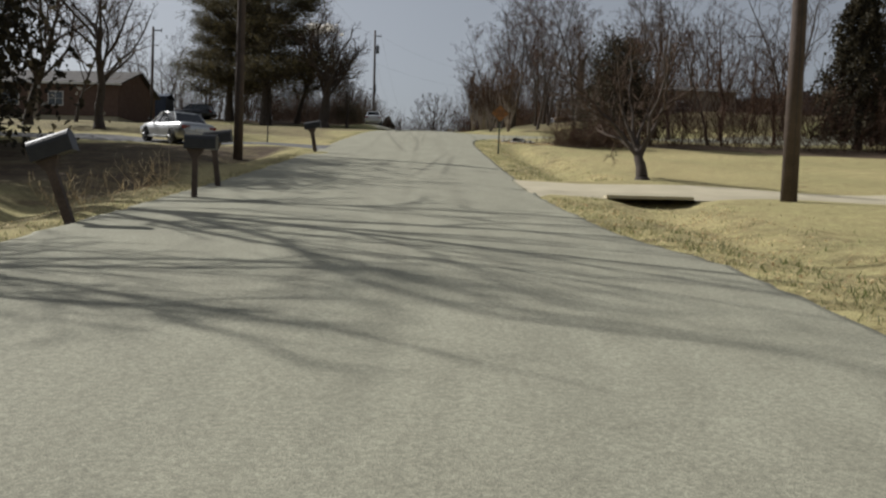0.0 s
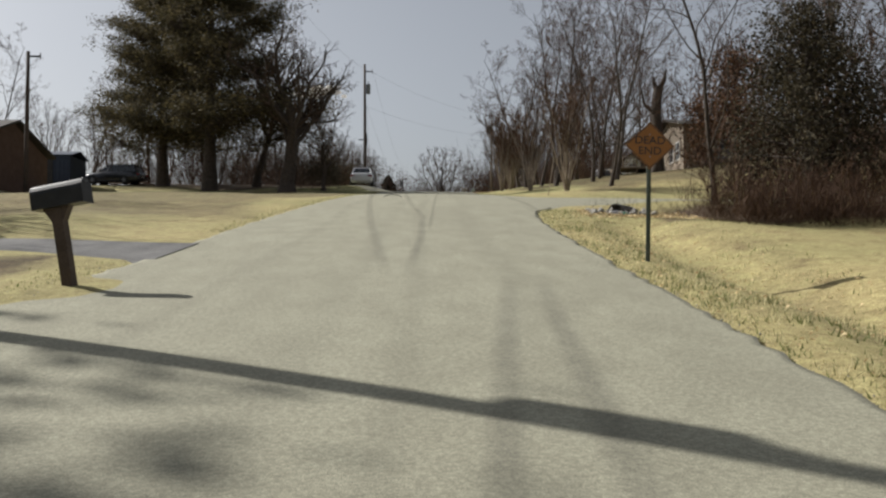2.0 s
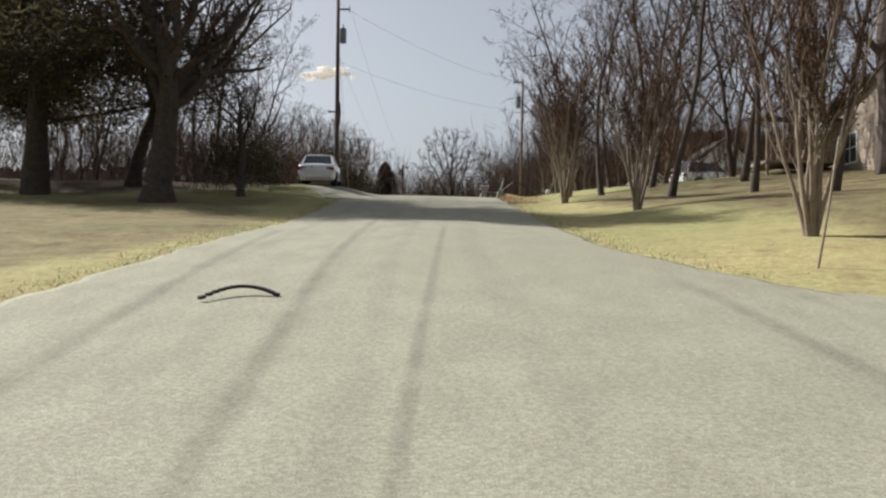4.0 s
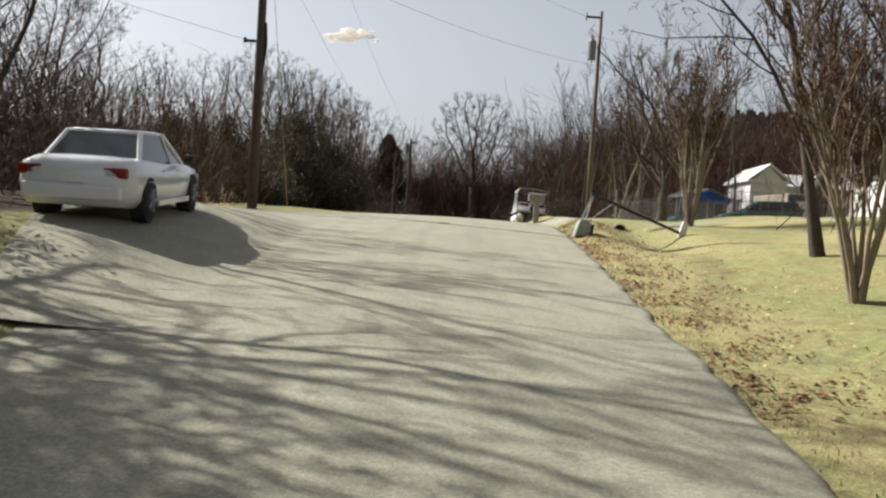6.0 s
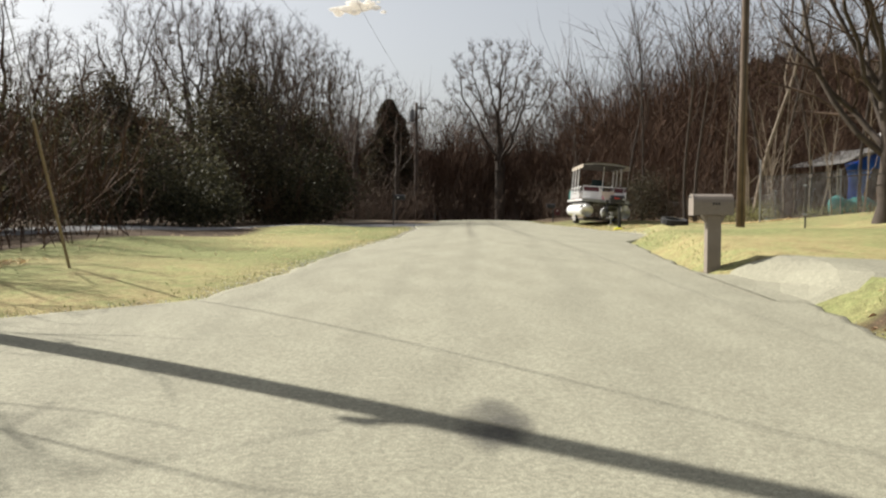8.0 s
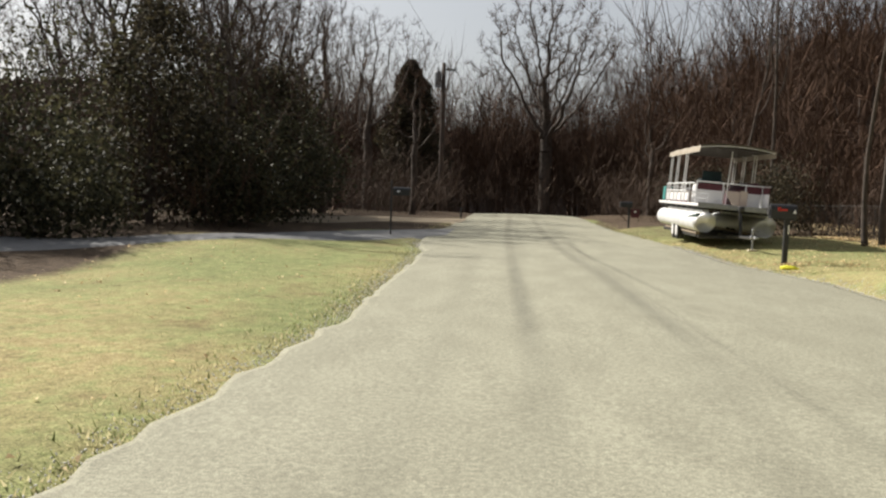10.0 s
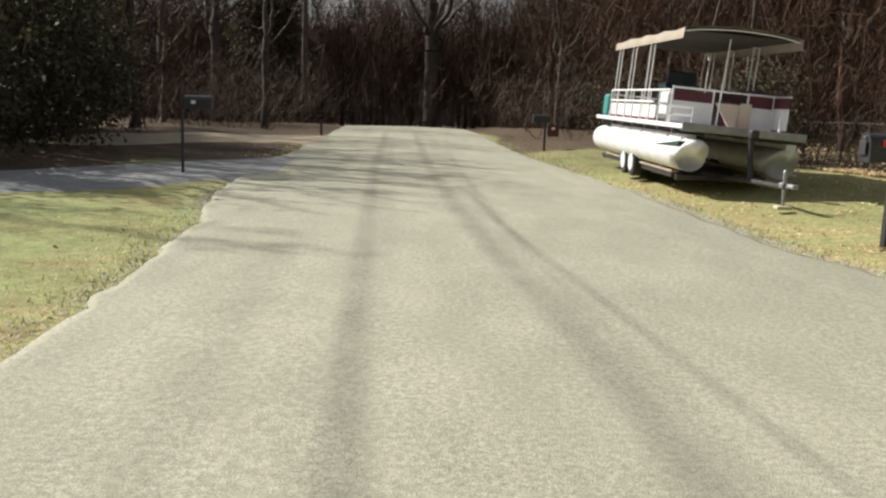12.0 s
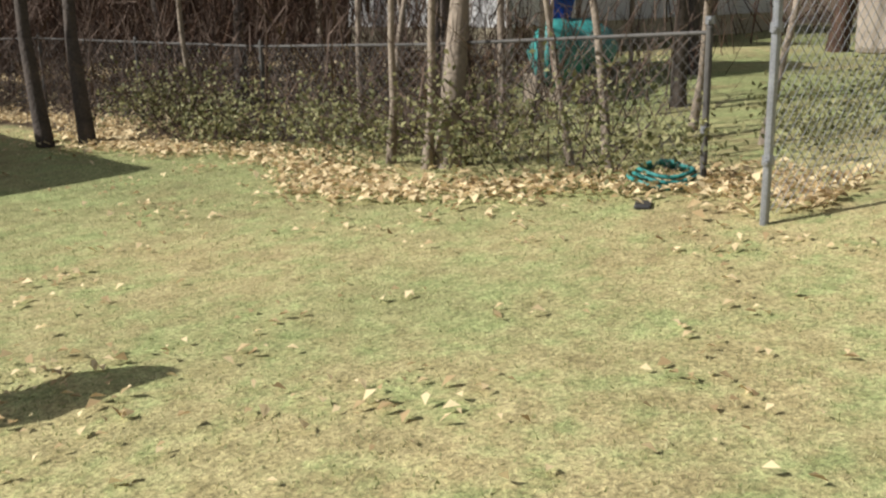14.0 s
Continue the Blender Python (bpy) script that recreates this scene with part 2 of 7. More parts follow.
PRIVET = surface("evergreen_leaves", (0.034, 0.036, 0.02), (0.105, 0.098, 0.052), 0.65, 2, 20, bump=0, island=0.8, spec=0.25, through=0.3)
DEAD_LEAF = surface("dead_leaves", (0.41, 0.295, 0.15), (0.80, 0.65, 0.385), 0.8, 3, 30, bump=0, island=1.0, through=0.35)
RUST_LEAF = surface("russet_leaves", (0.065, 0.035, 0.021), (0.185, 0.098, 0.052), 0.8, 3, 30, bump=0, island=1.0, through=0.3)
STRAW = surface("grass_blades", (0.16, 0.185, 0.065), (0.62, 0.55, 0.33), 0.8, 1.5, 8, bump=0, island=0.8, through=0.5)
POLE_WOOD = surface("pole_wood", (0.05, 0.037, 0.03), (0.125, 0.093, 0.074), 0.85, 3, 40, bump=0.6)
GREY_METAL = surface("galvanised_metal", (0.22, 0.225, 0.23), (0.40, 0.405, 0.41), 0.55, 8, 80, metal=0.8, bump=0.1)
DARK_METAL = surface("dark_metal", (0.03, 0.03, 0.032), (0.075, 0.072, 0.07), 0.5, 8, 80, metal=0.4, bump=0.1)
BLACK_PAINT = surface("black_paint", (0.016, 0.017, 0.018), (0.04, 0.04, 0.042), 0.4, 6, 80, bump=0.1)
RUBBER = surface("tyre_rubber", (0.015, 0.015, 0.015), (0.04, 0.04, 0.04), 0.85, 8, 90)
GLASS_DARK = surface("car_glass", (0.012, 0.015, 0.018), (0.03, 0.035, 0.04), 0.06, 1, 5, bump=0, spec=0.8)
SILVER = surface("silver_car_paint", (0.40, 0.41, 0.41), (0.52, 0.53, 0.53), 0.3, 2, 200, metal=0.6, bump=0.02, coat=0.6)
WHITE_PAINT = surface("white_car_paint", (0.70, 0.71, 0.72), (0.80, 0.81, 0.82), 0.25, 2, 150, bump=0.02, coat=0.7)
DARK_CAR = surface("black_car_paint", (0.02, 0.022, 0.028), (0.045, 0.048, 0.055), 0.25, 2, 150, bump=0.02, coat=0.7)
ALU = surface("weathered_aluminium", (0.66, 0.66, 0.65), (0.88, 0.88, 0.87), 0.45, 3, 70, metal=0.3, bump=0.15)
WHITE_PANEL = surface("white_panel", (0.62, 0.61, 0.60), (0.78, 0.77, 0.75), 0.5, 3, 60, bump=0.05)
MAROON = surface("maroon_vinyl", (0.06, 0.014, 0.02), (0.125, 0.028, 0.038), 0.55, 3, 60, bump=0.1)
BEIGE = surface("beige_panel", (0.46, 0.37, 0.29), (0.60, 0.50, 0.41), 0.6, 3, 60, bump=0.05)
CANVAS = surface("canopy_canvas", (0.24, 0.205, 0.155), (0.38, 0.33, 0.26), 0.9, 2, 90, bump=0.3)
TEAL = surface("teal_plastic", (0.02, 0.13, 0.12), (0.05, 0.27, 0.24), 0.5, 3, 40, bump=0.1)
BLUE_TARP = surface("blue_tarp", (0.02, 0.09, 0.36), (0.05, 0.2, 0.6), 0.45, 3, 30, bump=0.6)
GREY_TARP = surface("grey_tarp", (0.23, 0.22, 0.21), (0.40, 0.39, 0.37), 0.7, 2, 20, bump=0.6)
RED = surface("red_plastic", (0.45, 0.03, 0.02), (0.65, 0.06, 0.04), 0.5, 5, 50, bump=0.05)
TAIL = surface("red_lamp_lens", (0.16, 0.01, 0.012), (0.28, 0.02, 0.02), 0.15, 5, 50, bump=0, spec=0.7)
YELLOW = surface("bright_yellow_plastic", (0.62, 0.60, 0.02), (0.85, 0.83, 0.06), 0.45, 9, 40, bump=0.2)
SIGN_FACE = surface("faded_warning_sign_face", (0.25, 0.105, 0.03), (0.34, 0.15, 0.042), 0.55, 3, 40, bump=0.05)
SIDING = surface("beige_siding", (0.26, 0.21, 0.16), (0.36, 0.30, 0.23), 0.75, 1.5, 50, bump=0.1)
WHITE_SIDING = surface("white_siding", (0.66, 0.65, 0.62), (0.80, 0.79, 0.76), 0.7, 1.5, 50, bump=0.1)
BROWN_WALL = surface("brown_brick_wall", (0.09, 0.055, 0.043), (0.17, 0.11, 0.085), 0.85, 3, 50, bump=0.3)
SHINGLE = surface("roof_shingles", (0.045, 0.04, 0.037), (0.095, 0.084, 0.076), 0.9, 2, 40, bump=0.6)
WINDOW_GLASS = surface("window_glass", (0.02, 0.025, 0.03), (0.05, 0.055, 0.06), 0.08, 1, 5, bump=0, spec=0.8)
NAVY = surface("navy_metal", (0.025, 0.035, 0.06), (0.05, 0.065, 0.10), 0.5, 3, 40, bump=0.1)
HOOP_GREY = surface("pale_green_grey_plastic", (0.22, 0.27, 0.235), (0.34, 0.39, 0.35), 0.6, 4, 50, bump=0.1)
TAN_WOOD = surface("weathered_wood", (0.22, 0.17, 0.12), (0.40, 0.33, 0.25), 0.85, 5, 60, bump=0.4)
TAUPE = surface("taupe_plastic", (0.20, 0.17, 0.14), (0.30, 0.26, 0.22), 0.55, 4, 50, bump=0.1)
WIRE = surface("cable_black", (0.02, 0.02, 0.02), (0.04, 0.04, 0.04), 0.6, 5, 50, bump=0)
WHITE_MARK = surface("white_decal", (0.7, 0.7, 0.7), (0.8, 0.8, 0.8), 0.5, 5, 50, bump=0)


# ---------------------------------------------------------------- mesh helpers
def link_mesh(name, verts, faces, material, smooth=False):
    me = bpy.data.meshes.new(name)
    me.from_pydata(verts, [], faces)
    me.materials.append(material)
    if smooth:
        me.shade_smooth()
    me.update()
    return new(name, me)


def part(name, bm, material, parent=None, label="", smooth=False):
    """Links a bmesh as one mesh object, under a thing or a part where one is given."""
    me = bpy.data.meshes.new(name)
    bm.normal_update()
    bm.to_mesh(me)
    bm.free()
    me.materials.append(material)
    if smooth:
        me.shade_smooth()
    ob = new(name, me)
    if parent is not None:
        ob.parent = parent
    if label:
        tagged(ob, label)
    return ob


def thing(name, label, category, group="", m=None, kind=""):
    ob = new(name)
    ob.empty_display_size = 0.2
    tagged(ob, label, category, group, kind)
    if m is not None:
        ob.matrix_basis = m
    return ob


def box(bm, c, s, bevel=0.0, rot=None, taper=1.0):
    """A box at c with full sizes s; taper narrows its top."""
    made = bmesh.ops.create_cube(bm, size=1.0)["verts"]
    for v in made:
        k = taper if v.co.z > 0 else 1.0
        v.co = Vector((v.co.x * s[0] * k, v.co.y * s[1] * k, v.co.z * s[2]))
    if bevel > 0:
        edges = list({e for v in made for e in v.link_edges})
        out = bmesh.ops.bevel(bm, geom=edges, offset=bevel, segments=2, affect="EDGES", profile=0.5)
        made = list({v for f in out["faces"] for v in f.verts} | {v for v in made if v.is_valid})
    turn = Euler([radians(a) for a in rot]).to_matrix() if rot else None
    for v in made:
        if turn:
            v.co = turn @ v.co
        v.co += Vector(c)
    return made


def tube(bm, p0, p1, r0, r1=None, n=8, cap=True):
    p0, p1 = Vector(p0), Vector(p1)
    r1 = r0 if r1 is None else r1
    q = (p1 - p0).to_track_quat("Z", "Y")
    rings = []
    for p, r in ((p0, r0), (p1, r1)):
        rings.append([bm.verts.new(p + q @ Vector((r * math.cos(a), r * math.sin(a), 0))) for a in (2 * math.pi * k / n for k in range(n))])
    for k in range(n):
        bm.faces.new((rings[0][k], rings[0][(k + 1) % n], rings[1][(k + 1) % n], rings[1][k]))
    if cap:
        bm.faces.new(rings[0][::-1])
        bm.faces.new(rings[1])


def polytube(bm, pts, radii, n=8):
    for a in range(len(pts) - 1):
        tube(bm, pts[a], pts[a + 1], radii[a], radii[a + 1], n, cap=(a == 0 or a == len(pts) - 2))


def prism(bm, pts, axis, d0, d1, inset=0.0):
    """Extrudes a 2D outline along an axis (0: x, outline in y,z; 1: y, outline in x,z; 2: z, outline in x,y)."""
    cx, cy = sum(p[0] for p in pts) / len(pts), sum(p[1] for p in pts) / len(pts)

    def place(u, v, d):
        return ((d, u, v), (u, d, v), (u, v, d))[axis]

    a = [bm.verts.new(place(*p, d0)) for p in pts]
    b = [bm.verts.new(place(cx + (p[0] - cx) * (1 - inset), cy + (p[1] - cy) * (1 - inset), d1)) for p in pts]
    k = len(pts)
    bm.faces.new(a)
    bm.faces.new(b[::-1])
    for i in range(k):
        bm.faces.new((a[i], b[i], b[(i + 1) % k], a[(i + 1) % k]))
    bmesh.ops.recalc_face_normals(bm, faces=bm.faces[:])


def loft(bm, rings):
    """Skins rings of equal count, closed round and capped."""
    vs = [[bm.verts.new(p) for p in ring] for ring in rings]
    k = len(vs[0])
    for a, b in zip(vs, vs[1:]):
        for i in range(k):
            bm.faces.new((a[i], a[(i + 1) % k], b[(i + 1) % k], b[i]))
    bm.faces.new(vs[0][::-1])
    bm.faces.new(vs[-1])
    bmesh.ops.recalc_face_normals(bm, faces=bm.faces[:])


def B():
    return bmesh.new()


# ---------------------------------------------------------------- ground heights
PROFILE_Y = (-90, -60, -30, 0, 6.35, 13.2, 20.44, 27.96, 35.39, 42.9, 50.5, 58.05, 66, 75, 85, 94.36, 99.6, 104.7, 109.2, 113, 120, 126, 133, 140, 157, 172, 181, 190, 200, 230, 270, 320)
PROFILE_Z = (-9.5, -7, -4.4, -1.5, -0.81, -0.15, 0.65, 1.52, 2.45, 3.4, 4.44, 5.51, 6.54, 7.58, 8.53, 9.601, 10.15, 10.6, 11, 11.3, 11.65, 11.85, 11.93, 11.95, 11.95, 11.9, 11.72, 10.7, 10, 8.5, 7, 5)
_SY = np.linspace(-90, 320, 821)
_SZ = np.convolve(np.pad(np.interp(_SY, PROFILE_Y, PROFILE_Z), 8, mode="edge"), np.ones(17) / 17, mode="valid")


def step(a, b, v):
    t = np.clip((v - a) / (b - a), 0, 1)
    return t * t * (3 - 2 * t)


def road_left(y):
    return np.interp(y, (-60, 0, 20, 40, 50, 57, 70, 80, 96, 101, 106, 114, 117.5, 119.5, 122, 128, 133, 143, 145.5, 152, 155, 165, 200), (-5.0, -5.0, -5.0, -4.75, -4.6, -4.3, -3.75, -3.4, -3.8, -5.2, -6.8, -7.6, -5.6, -3.3, -2.95, -2.55, -2.15, -2.2, -2.6, -2.8, -2.5, -2.4, -2.4))


def road_right(y):
    return np.interp(y, (-60, 0, 11, 14, 20, 50, 54, 56.5, 58, 68, 70.5, 74, 80, 100, 108, 116, 118.5, 121.5, 123.2, 131, 134.5, 138.8, 142, 149, 156, 165, 200), (2.9, 3.6, 3.6, 3.0, 2.65, 2.65, 2.75, 3.0, 3.6, 4.6, 3.7, 2.9, 2.8, 2.85, 3.1, 3.35, 3.5, 3.4, 2.95, 3.3, 4.5, 4.5, 3.75, 3.55, 3.0, 3.0, 3.0))


def apron_rise(x, y):
    """The parking apron lies a little higher than the road."""
    return 0.54 * step(94, 103, y) * (1 - step(105.5, 116, y)) * step(2.6, 5.6, -np.asarray(x, float))


def ground(x, y):
    """Height of the ground sheet."""
    x, y = np.asarray(x, float), np.asarray(y, float)
    z = np.interp(y, _SY, _SZ)
    bank = step(66, 80, y) * (1 - step(102, 120, y))
    z = z + bank * np.clip((x - 4.0) / 12.0, 0, 1.5) * 1.6
    right_ditch = 0.7 * step(8, 13, y) * (1 - step(20.5, 21.5, y)) + step(27.6, 28.6, y) * (1 - step(52, 54, y)) + 0.9 * step(106, 112, y) * (1 - step(118.2, 119, y))
    z = z - 0.38 * right_ditch * np.exp(-(((x - road_right(y) - 2.2) / 0.85) ** 2))
    z = z - 0.16 * step(4.4, 4.9, x) * (1 - step(6.0, 6.8, x)) * step(20.9, 21.7, y) * (1 - step(22.6, 23.1, y))
    left_ditch = step(4, 9, y) * (1 - step(40, 42.5, y))
    z = z + 0.12 * np.exp(-(((x + 4.5) / 1.0) ** 2) - ((y - 39.5) / 1.6) ** 2)
    z = z - 0.32 * left_ditch * np.exp(-(((x - road_left(y) + 2.3) / 0.9) ** 2))
    inside = np.minimum(x - road_left(y), road_right(y) - x)
    z = z - 0.06 * step(-0.35, 0.1, inside)
    z = z + 0.05 * np.clip(-inside / 3.0, 0, 1) * (np.sin(x * 0.83 + y * 0.31) + np.sin(y * 0.57 - x * 0.29))
    z = z + 0.32 * step(108, 117, y) * (1 - step(136, 142, y)) * step(0.0, 0.8, x - road_right(y))
    z = z + 0.15 * step(136, 142, y) * step(0.2, 2.0, x - road_right(y))
    z = z + apron_rise(x, y)
    z = z + 0.65 * step(7.5, 15, x) * step(106, 117, y) * (1 - 0.7 * step(137, 143, y)) * (1 - step(160, 175, y))
    far = np.maximum(np.abs(x) - 45, 0)
    return z + 0.06 * far


def gz(x, y):
    return float(ground(x, y))


# ---------------------------------------------------------------- ground, road, drives
def grid_sheet(name, xs, ys, height, material, kind, label, category):
    gx, gy = np.meshgrid(xs, ys)
    gzv = height(gx, gy)
    verts = np.stack([gx, gy, gzv], -1).reshape(-1, 3)
    w = len(xs)
    idx = np.arange(len(xs) * len(ys)).reshape(len(ys), w)
    f = np.stack([idx[:-1, :-1], idx[:-1, 1:], idx[1:, 1:], idx[1:, :-1]], -1).reshape(-1, 4)
    ob = link_mesh(name, verts.tolist(), f.tolist(), material, True)
    a = ob.data.attributes.new("leaf_shade_cover", "FLOAT", "POINT")
    a.data.foreach_set("value", leaf_shade_cover(verts[:, 0], verts[:, 1]).astype(np.float32))
    return tagged(ob, label, category, kind=kind)


def leaf_shade_cover(x, y):
    """How much fallen leaves and bare soil cover the ground: under the woods and hedges, and in the ditches. Some
    patches also stand in for shade.
    """
    x, y = x + 1.3 * np.sin(y * 0.21 + 1) + 0.7 * np.sin(y * 0.77) * (np.abs(x) > 9), y + (1.5 * np.sin(x * 0.33) + 0.8 * np.sin(x * 0.9 + 2)) * (np.abs(x) > 6)
    c = step(7.2, 8.8, -x) * step(108, 113, y) * (1 - step(119, 121, y)) + step(7.5, 9.5, -x) * step(119, 122, y)
    c = np.maximum(c, step(9.2, 10.2, x) * step(-0.6, 0.8, y - 142.6 - 0.75 * (x - 10)))
    c = np.maximum(c, step(5.0, 7.0, x) * step(153.5, 157, y))
    c = np.maximum(c, step(170, 178, y) * step(2.2, 3.4, np.abs(x - 0.3)))
    c = np.maximum(c, step(178, 183, y))
    c = np.maximum(c, 0.8 * step(2.4, 3.6, -x) * step(152.5, 154.5, y))
    c = np.maximum(c, 0.9 * step(50, 53, y) * (1 - step(57, 63, y)) * step(6.0, 8.5, x) * (1 - step(30, 50, x)))
    c = np.maximum(c, 0.85 * step(93, 103, y) * step(6.0, 9.0, -x) * (1 - step(112, 120, y)))
    c = np.maximum(c, step(45, 80, np.abs(x)) * 0.8)
    c = np.maximum(c, 0.36 * np.exp(-(((x - road_right(y) - 2.2) / 1.0) ** 2)) * step(6, 12, y) * (1 - step(50, 56, y)))
    c = np.maximum(c, 0.4 * np.exp(-(((x - road_right(y) - 0.9) / 0.7) ** 2)) * step(96, 101, y) * (1 - step(116, 119, y)))
    c = np.maximum(c, 0.45 * np.exp(-(((x - road_left(y) + 2.3) / 1.2) ** 2)) * step(2, 8, y) * (1 - step(40, 43, y)))
    # bank: brown litter, with the tree shade on it coloured in too
    c = np.maximum(c, 0.55 * step(5, 7.5, x) * step(70, 75, y) * (1 - step(96, 106, y)))
    c = np.maximum(c, 0.7 * np.exp(-(((x - 5.6) / 1.6) ** 2 + ((y - 55.6) / 1.8) ** 2)))
    c = np.maximum(c, 0.5 * step(3.5, 6, -x) * step(48, 56, y) * (1 - step(92, 100, y)))
    # side lawn: leaf litter that also paints in the shade lying there
    c = np.maximum(c, 0.66 * step(0.6, 2.2, road_left(y) - x) * step(13, 24, y) * (1 - step(42, 43, y)) * (1 - step(22, 32, -x)))
    c = np.maximum(c, 0.9 * step(-1.3, -0.4, x - road_right(y)) * step(156.6, 158.2, y))
    c = np.maximum(c, 0.42 * step(-1.0, 1.0, x - road_right(y)) * step(149, 152, y))
    c = np.maximum(c, 0.9 * step(3.4, 4.6, -x) * step(146, 148, y))
    c = np.maximum(c, step(1.0, 1.6, -x) * step(151, 153, y))
    # dark band painted for the shaded drop at the driveway's near edge
    c = np.maximum(c, 0.9 * step(3.8, 4.6, x) * (1 - step(9, 11, x)) * np.exp(-(((y - 117.9) / 0.6) ** 2)))
    return np.clip(c, 0, 1)


xs = np.concatenate([np.linspace(-400, -60, 12), np.linspace(-55, -14, 22), np.arange(-13, 18.01, 0.4), np.linspace(19, 55, 20), np.linspace(60, 400, 12)])
ys = np.concatenate([np.linspace(-90, -10, 14), np.arange(-8, 182, 0.6), np.linspace(184, 320, 24), np.linspace(350, 600, 6)])
grid_sheet("ground", xs, ys, ground, LAWN, "structure", "straw-coloured winter lawn with greenish patches", "ground")


def strip(name, ys, left, right, lift, material, label, category, across=8, ragged=0.0, kind="structure"):
    """A paved strip along y between two edge curves, with thickness at its rims."""
    rng = random.Random(len(name) * 7 + int(ys[0] * 3))
    verts, faces = [], []
    for y in ys:
        a, b = float(left(y)), float(right(y))
        a += rng.uniform(-ragged, ragged)
        b += rng.uniform(-ragged, ragged)
        cuts = [0.0, 0.012] + [k / across for k in range(1, across)] + [0.988, 1.0]
        row = [(a - 0.05, -0.07)] + [(a + (b - a) * u, lift + 0.05 * math.sin(math.pi * u)) for u in cuts] + [(b + 0.05, -0.07)]
        for x, dz in row:
            verts.append((x, y, float(np.interp(y, _SY, _SZ)) + dz))
    w = across + 5
    for j in range(len(ys) - 1):
        for k in range(w - 1):
            i = j * w + k
            faces.append((i, i + 1, i + w + 1, i + w))
    ob = link_mesh(name, verts, faces, material, True)
    return tagged(ob, label, category, kind=kind)


strip("road", np.arange(-40, 183, 0.35), road_left, road_right, 0.012, ROAD, "sun-bleached grey-beige chip-seal road with ragged edges", "road", 10, 0.06)


def slab(name, pts, lift, material, label, category, n=14, m=6, height=None):
    """A drive between two polylines (near edge, far edge), laid on the ground."""
    near, far = pts
    verts, faces = [], []
    for i in range(n + 1):
        t = i / n * (len(near) - 1)
        k = min(int(t), len(near) - 2)
        a = Vector(near[k]).lerp(Vector(near[k + 1]), t - k)
        b = Vector(far[k]).lerp(Vector(far[k + 1]), t - k)
        for j in range(m + 1):
            p = a.lerp(b, j / m)
            drop = -0.1 if j in (0, m) else 0
            base = float(np.interp(p.y, _SY, _SZ)) if abs(p.x) < 9 else gz(p.x, p.y)
            top = float(height(p.x, p.y)) if height else max(base, gz(p.x, p.y))
            verts.append((p.x, p.y, top + lift + drop))
    for i in range(n):
        for j in range(m):
            q = i * (m + 1) + j
            faces.append((q, q + 1, q + m + 2, q + m + 1))
    ob = link_mesh(name, verts, faces, material)
    return tagged(ob, label, category, kind="structure")


slab("side_street", [[(2.6, 55.6), (4.6, 58.2), (7.5, 60.7), (14, 63.5), (40, 70)], [(2.6, 72), (4.3, 69.8), (7.5, 68.0), (14, 67.6), (40, 74)]], 0.03, ROAD, "pale chip-seal side street joining the road", "side street", 30)
slab("driveway_1", [[(2.5, 22.0), (6, 22.4), (12, 22.9), (30, 24.5)], [(2.5, 27.6), (4, 26.5), (12, 26.4), (30, 28)]], 0.05, CONCRETE, "pale concrete driveway over a ditch", "driveway", 24)
slab("driveway_2", [[(-4.5, 42.4), (-6.5, 43.2), (-14, 44.5), (-26, 46)], [(-4.5, 46.4), (-6.5, 46.6), (-14, 48.6), (-26, 51)]], 0.03, BLACKTOP, "dark blacktop driveway beside the lawn", "driveway", 24)
slab("driveway_3", [[(3.2, 118.9), (6.5, 119.3), (12, 120.2), (24, 123)], [(2.9, 123.1), (4.2, 122.3), (12, 122.9), (24, 126.4)]], 0.03, ROAD, "pale paved driveway over a culvert", "driveway", 24)
slab("parking_apron", [[(-2.7, 96.5), (-2.7, 104), (-2.7, 110), (-2.7, 116.5)], [(-4.6, 96.5), (-6.8, 103), (-7.8, 109), (-7.2, 116.5)]], 0.0, ROAD, "worn paved parking apron beside the road", "parking apron", 40, 22, lambda x, y: np.interp(y, _SY, _SZ) + apron_rise(x, y) + 0.035)
slab("driveway_5", [[(-2.3, 158.0), (-5, 157.2), (-10, 155.5)], [(-2.3, 164.5), (-5, 163.5), (-10, 161.5)]], 0.03, surface("sandy_dirt", (0.26, 0.205, 0.135), (0.42, 0.345, 0.24), 0.95, 1.5, 40, bump=0.5), "sandy dirt track leading into the wood", "driveway", 24)
slab("driveway_4", [[(-2.2, 148.4), (-4.6, 144.8), (-7.1, 142.0), (-8.7, 139.8), (-15, 132)], [(-2.2, 154.2), (-4.8, 151.2), (-6.9, 148.2), (-9.2, 145.6), (-17, 138)]], 0.03, surface("grey_gravel_drive", (0.15, 0.15, 0.148), (0.27, 0.27, 0.265), 0.9, 3, 80, bump=0.6), "grey gravel driveway in tree shade", "driveway", 24)


edge = bmesh.new()
for k in range(3):  # cast edge of the driveway over the hollow
    x0, x1 = 4.3 + k * 0.7, 4.3 + (k + 1) * 0.7
    y0 = 22.2 + (x0 - 4.3) * 0.07
    zt = max(float(np.interp(y0 + 0.3, _SY, _SZ)), gz(x0, y0 + 0.3)) + 0.012
    c = [edge.verts.new((x, y, z)) for z in (zt - 0.07, zt) for x, y in ((x0, y0), (x1, y0 + 0.049), (x1, y0 + 0.45), (x0, y0 + 0.4))]
    for f in ((0, 1, 5, 4), (1, 2, 6, 5), (2, 3, 7, 6), (3, 0, 4, 7), (4, 5, 6, 7), (3, 2, 1, 0)):
        edge.faces.new([c[q] for q in f])
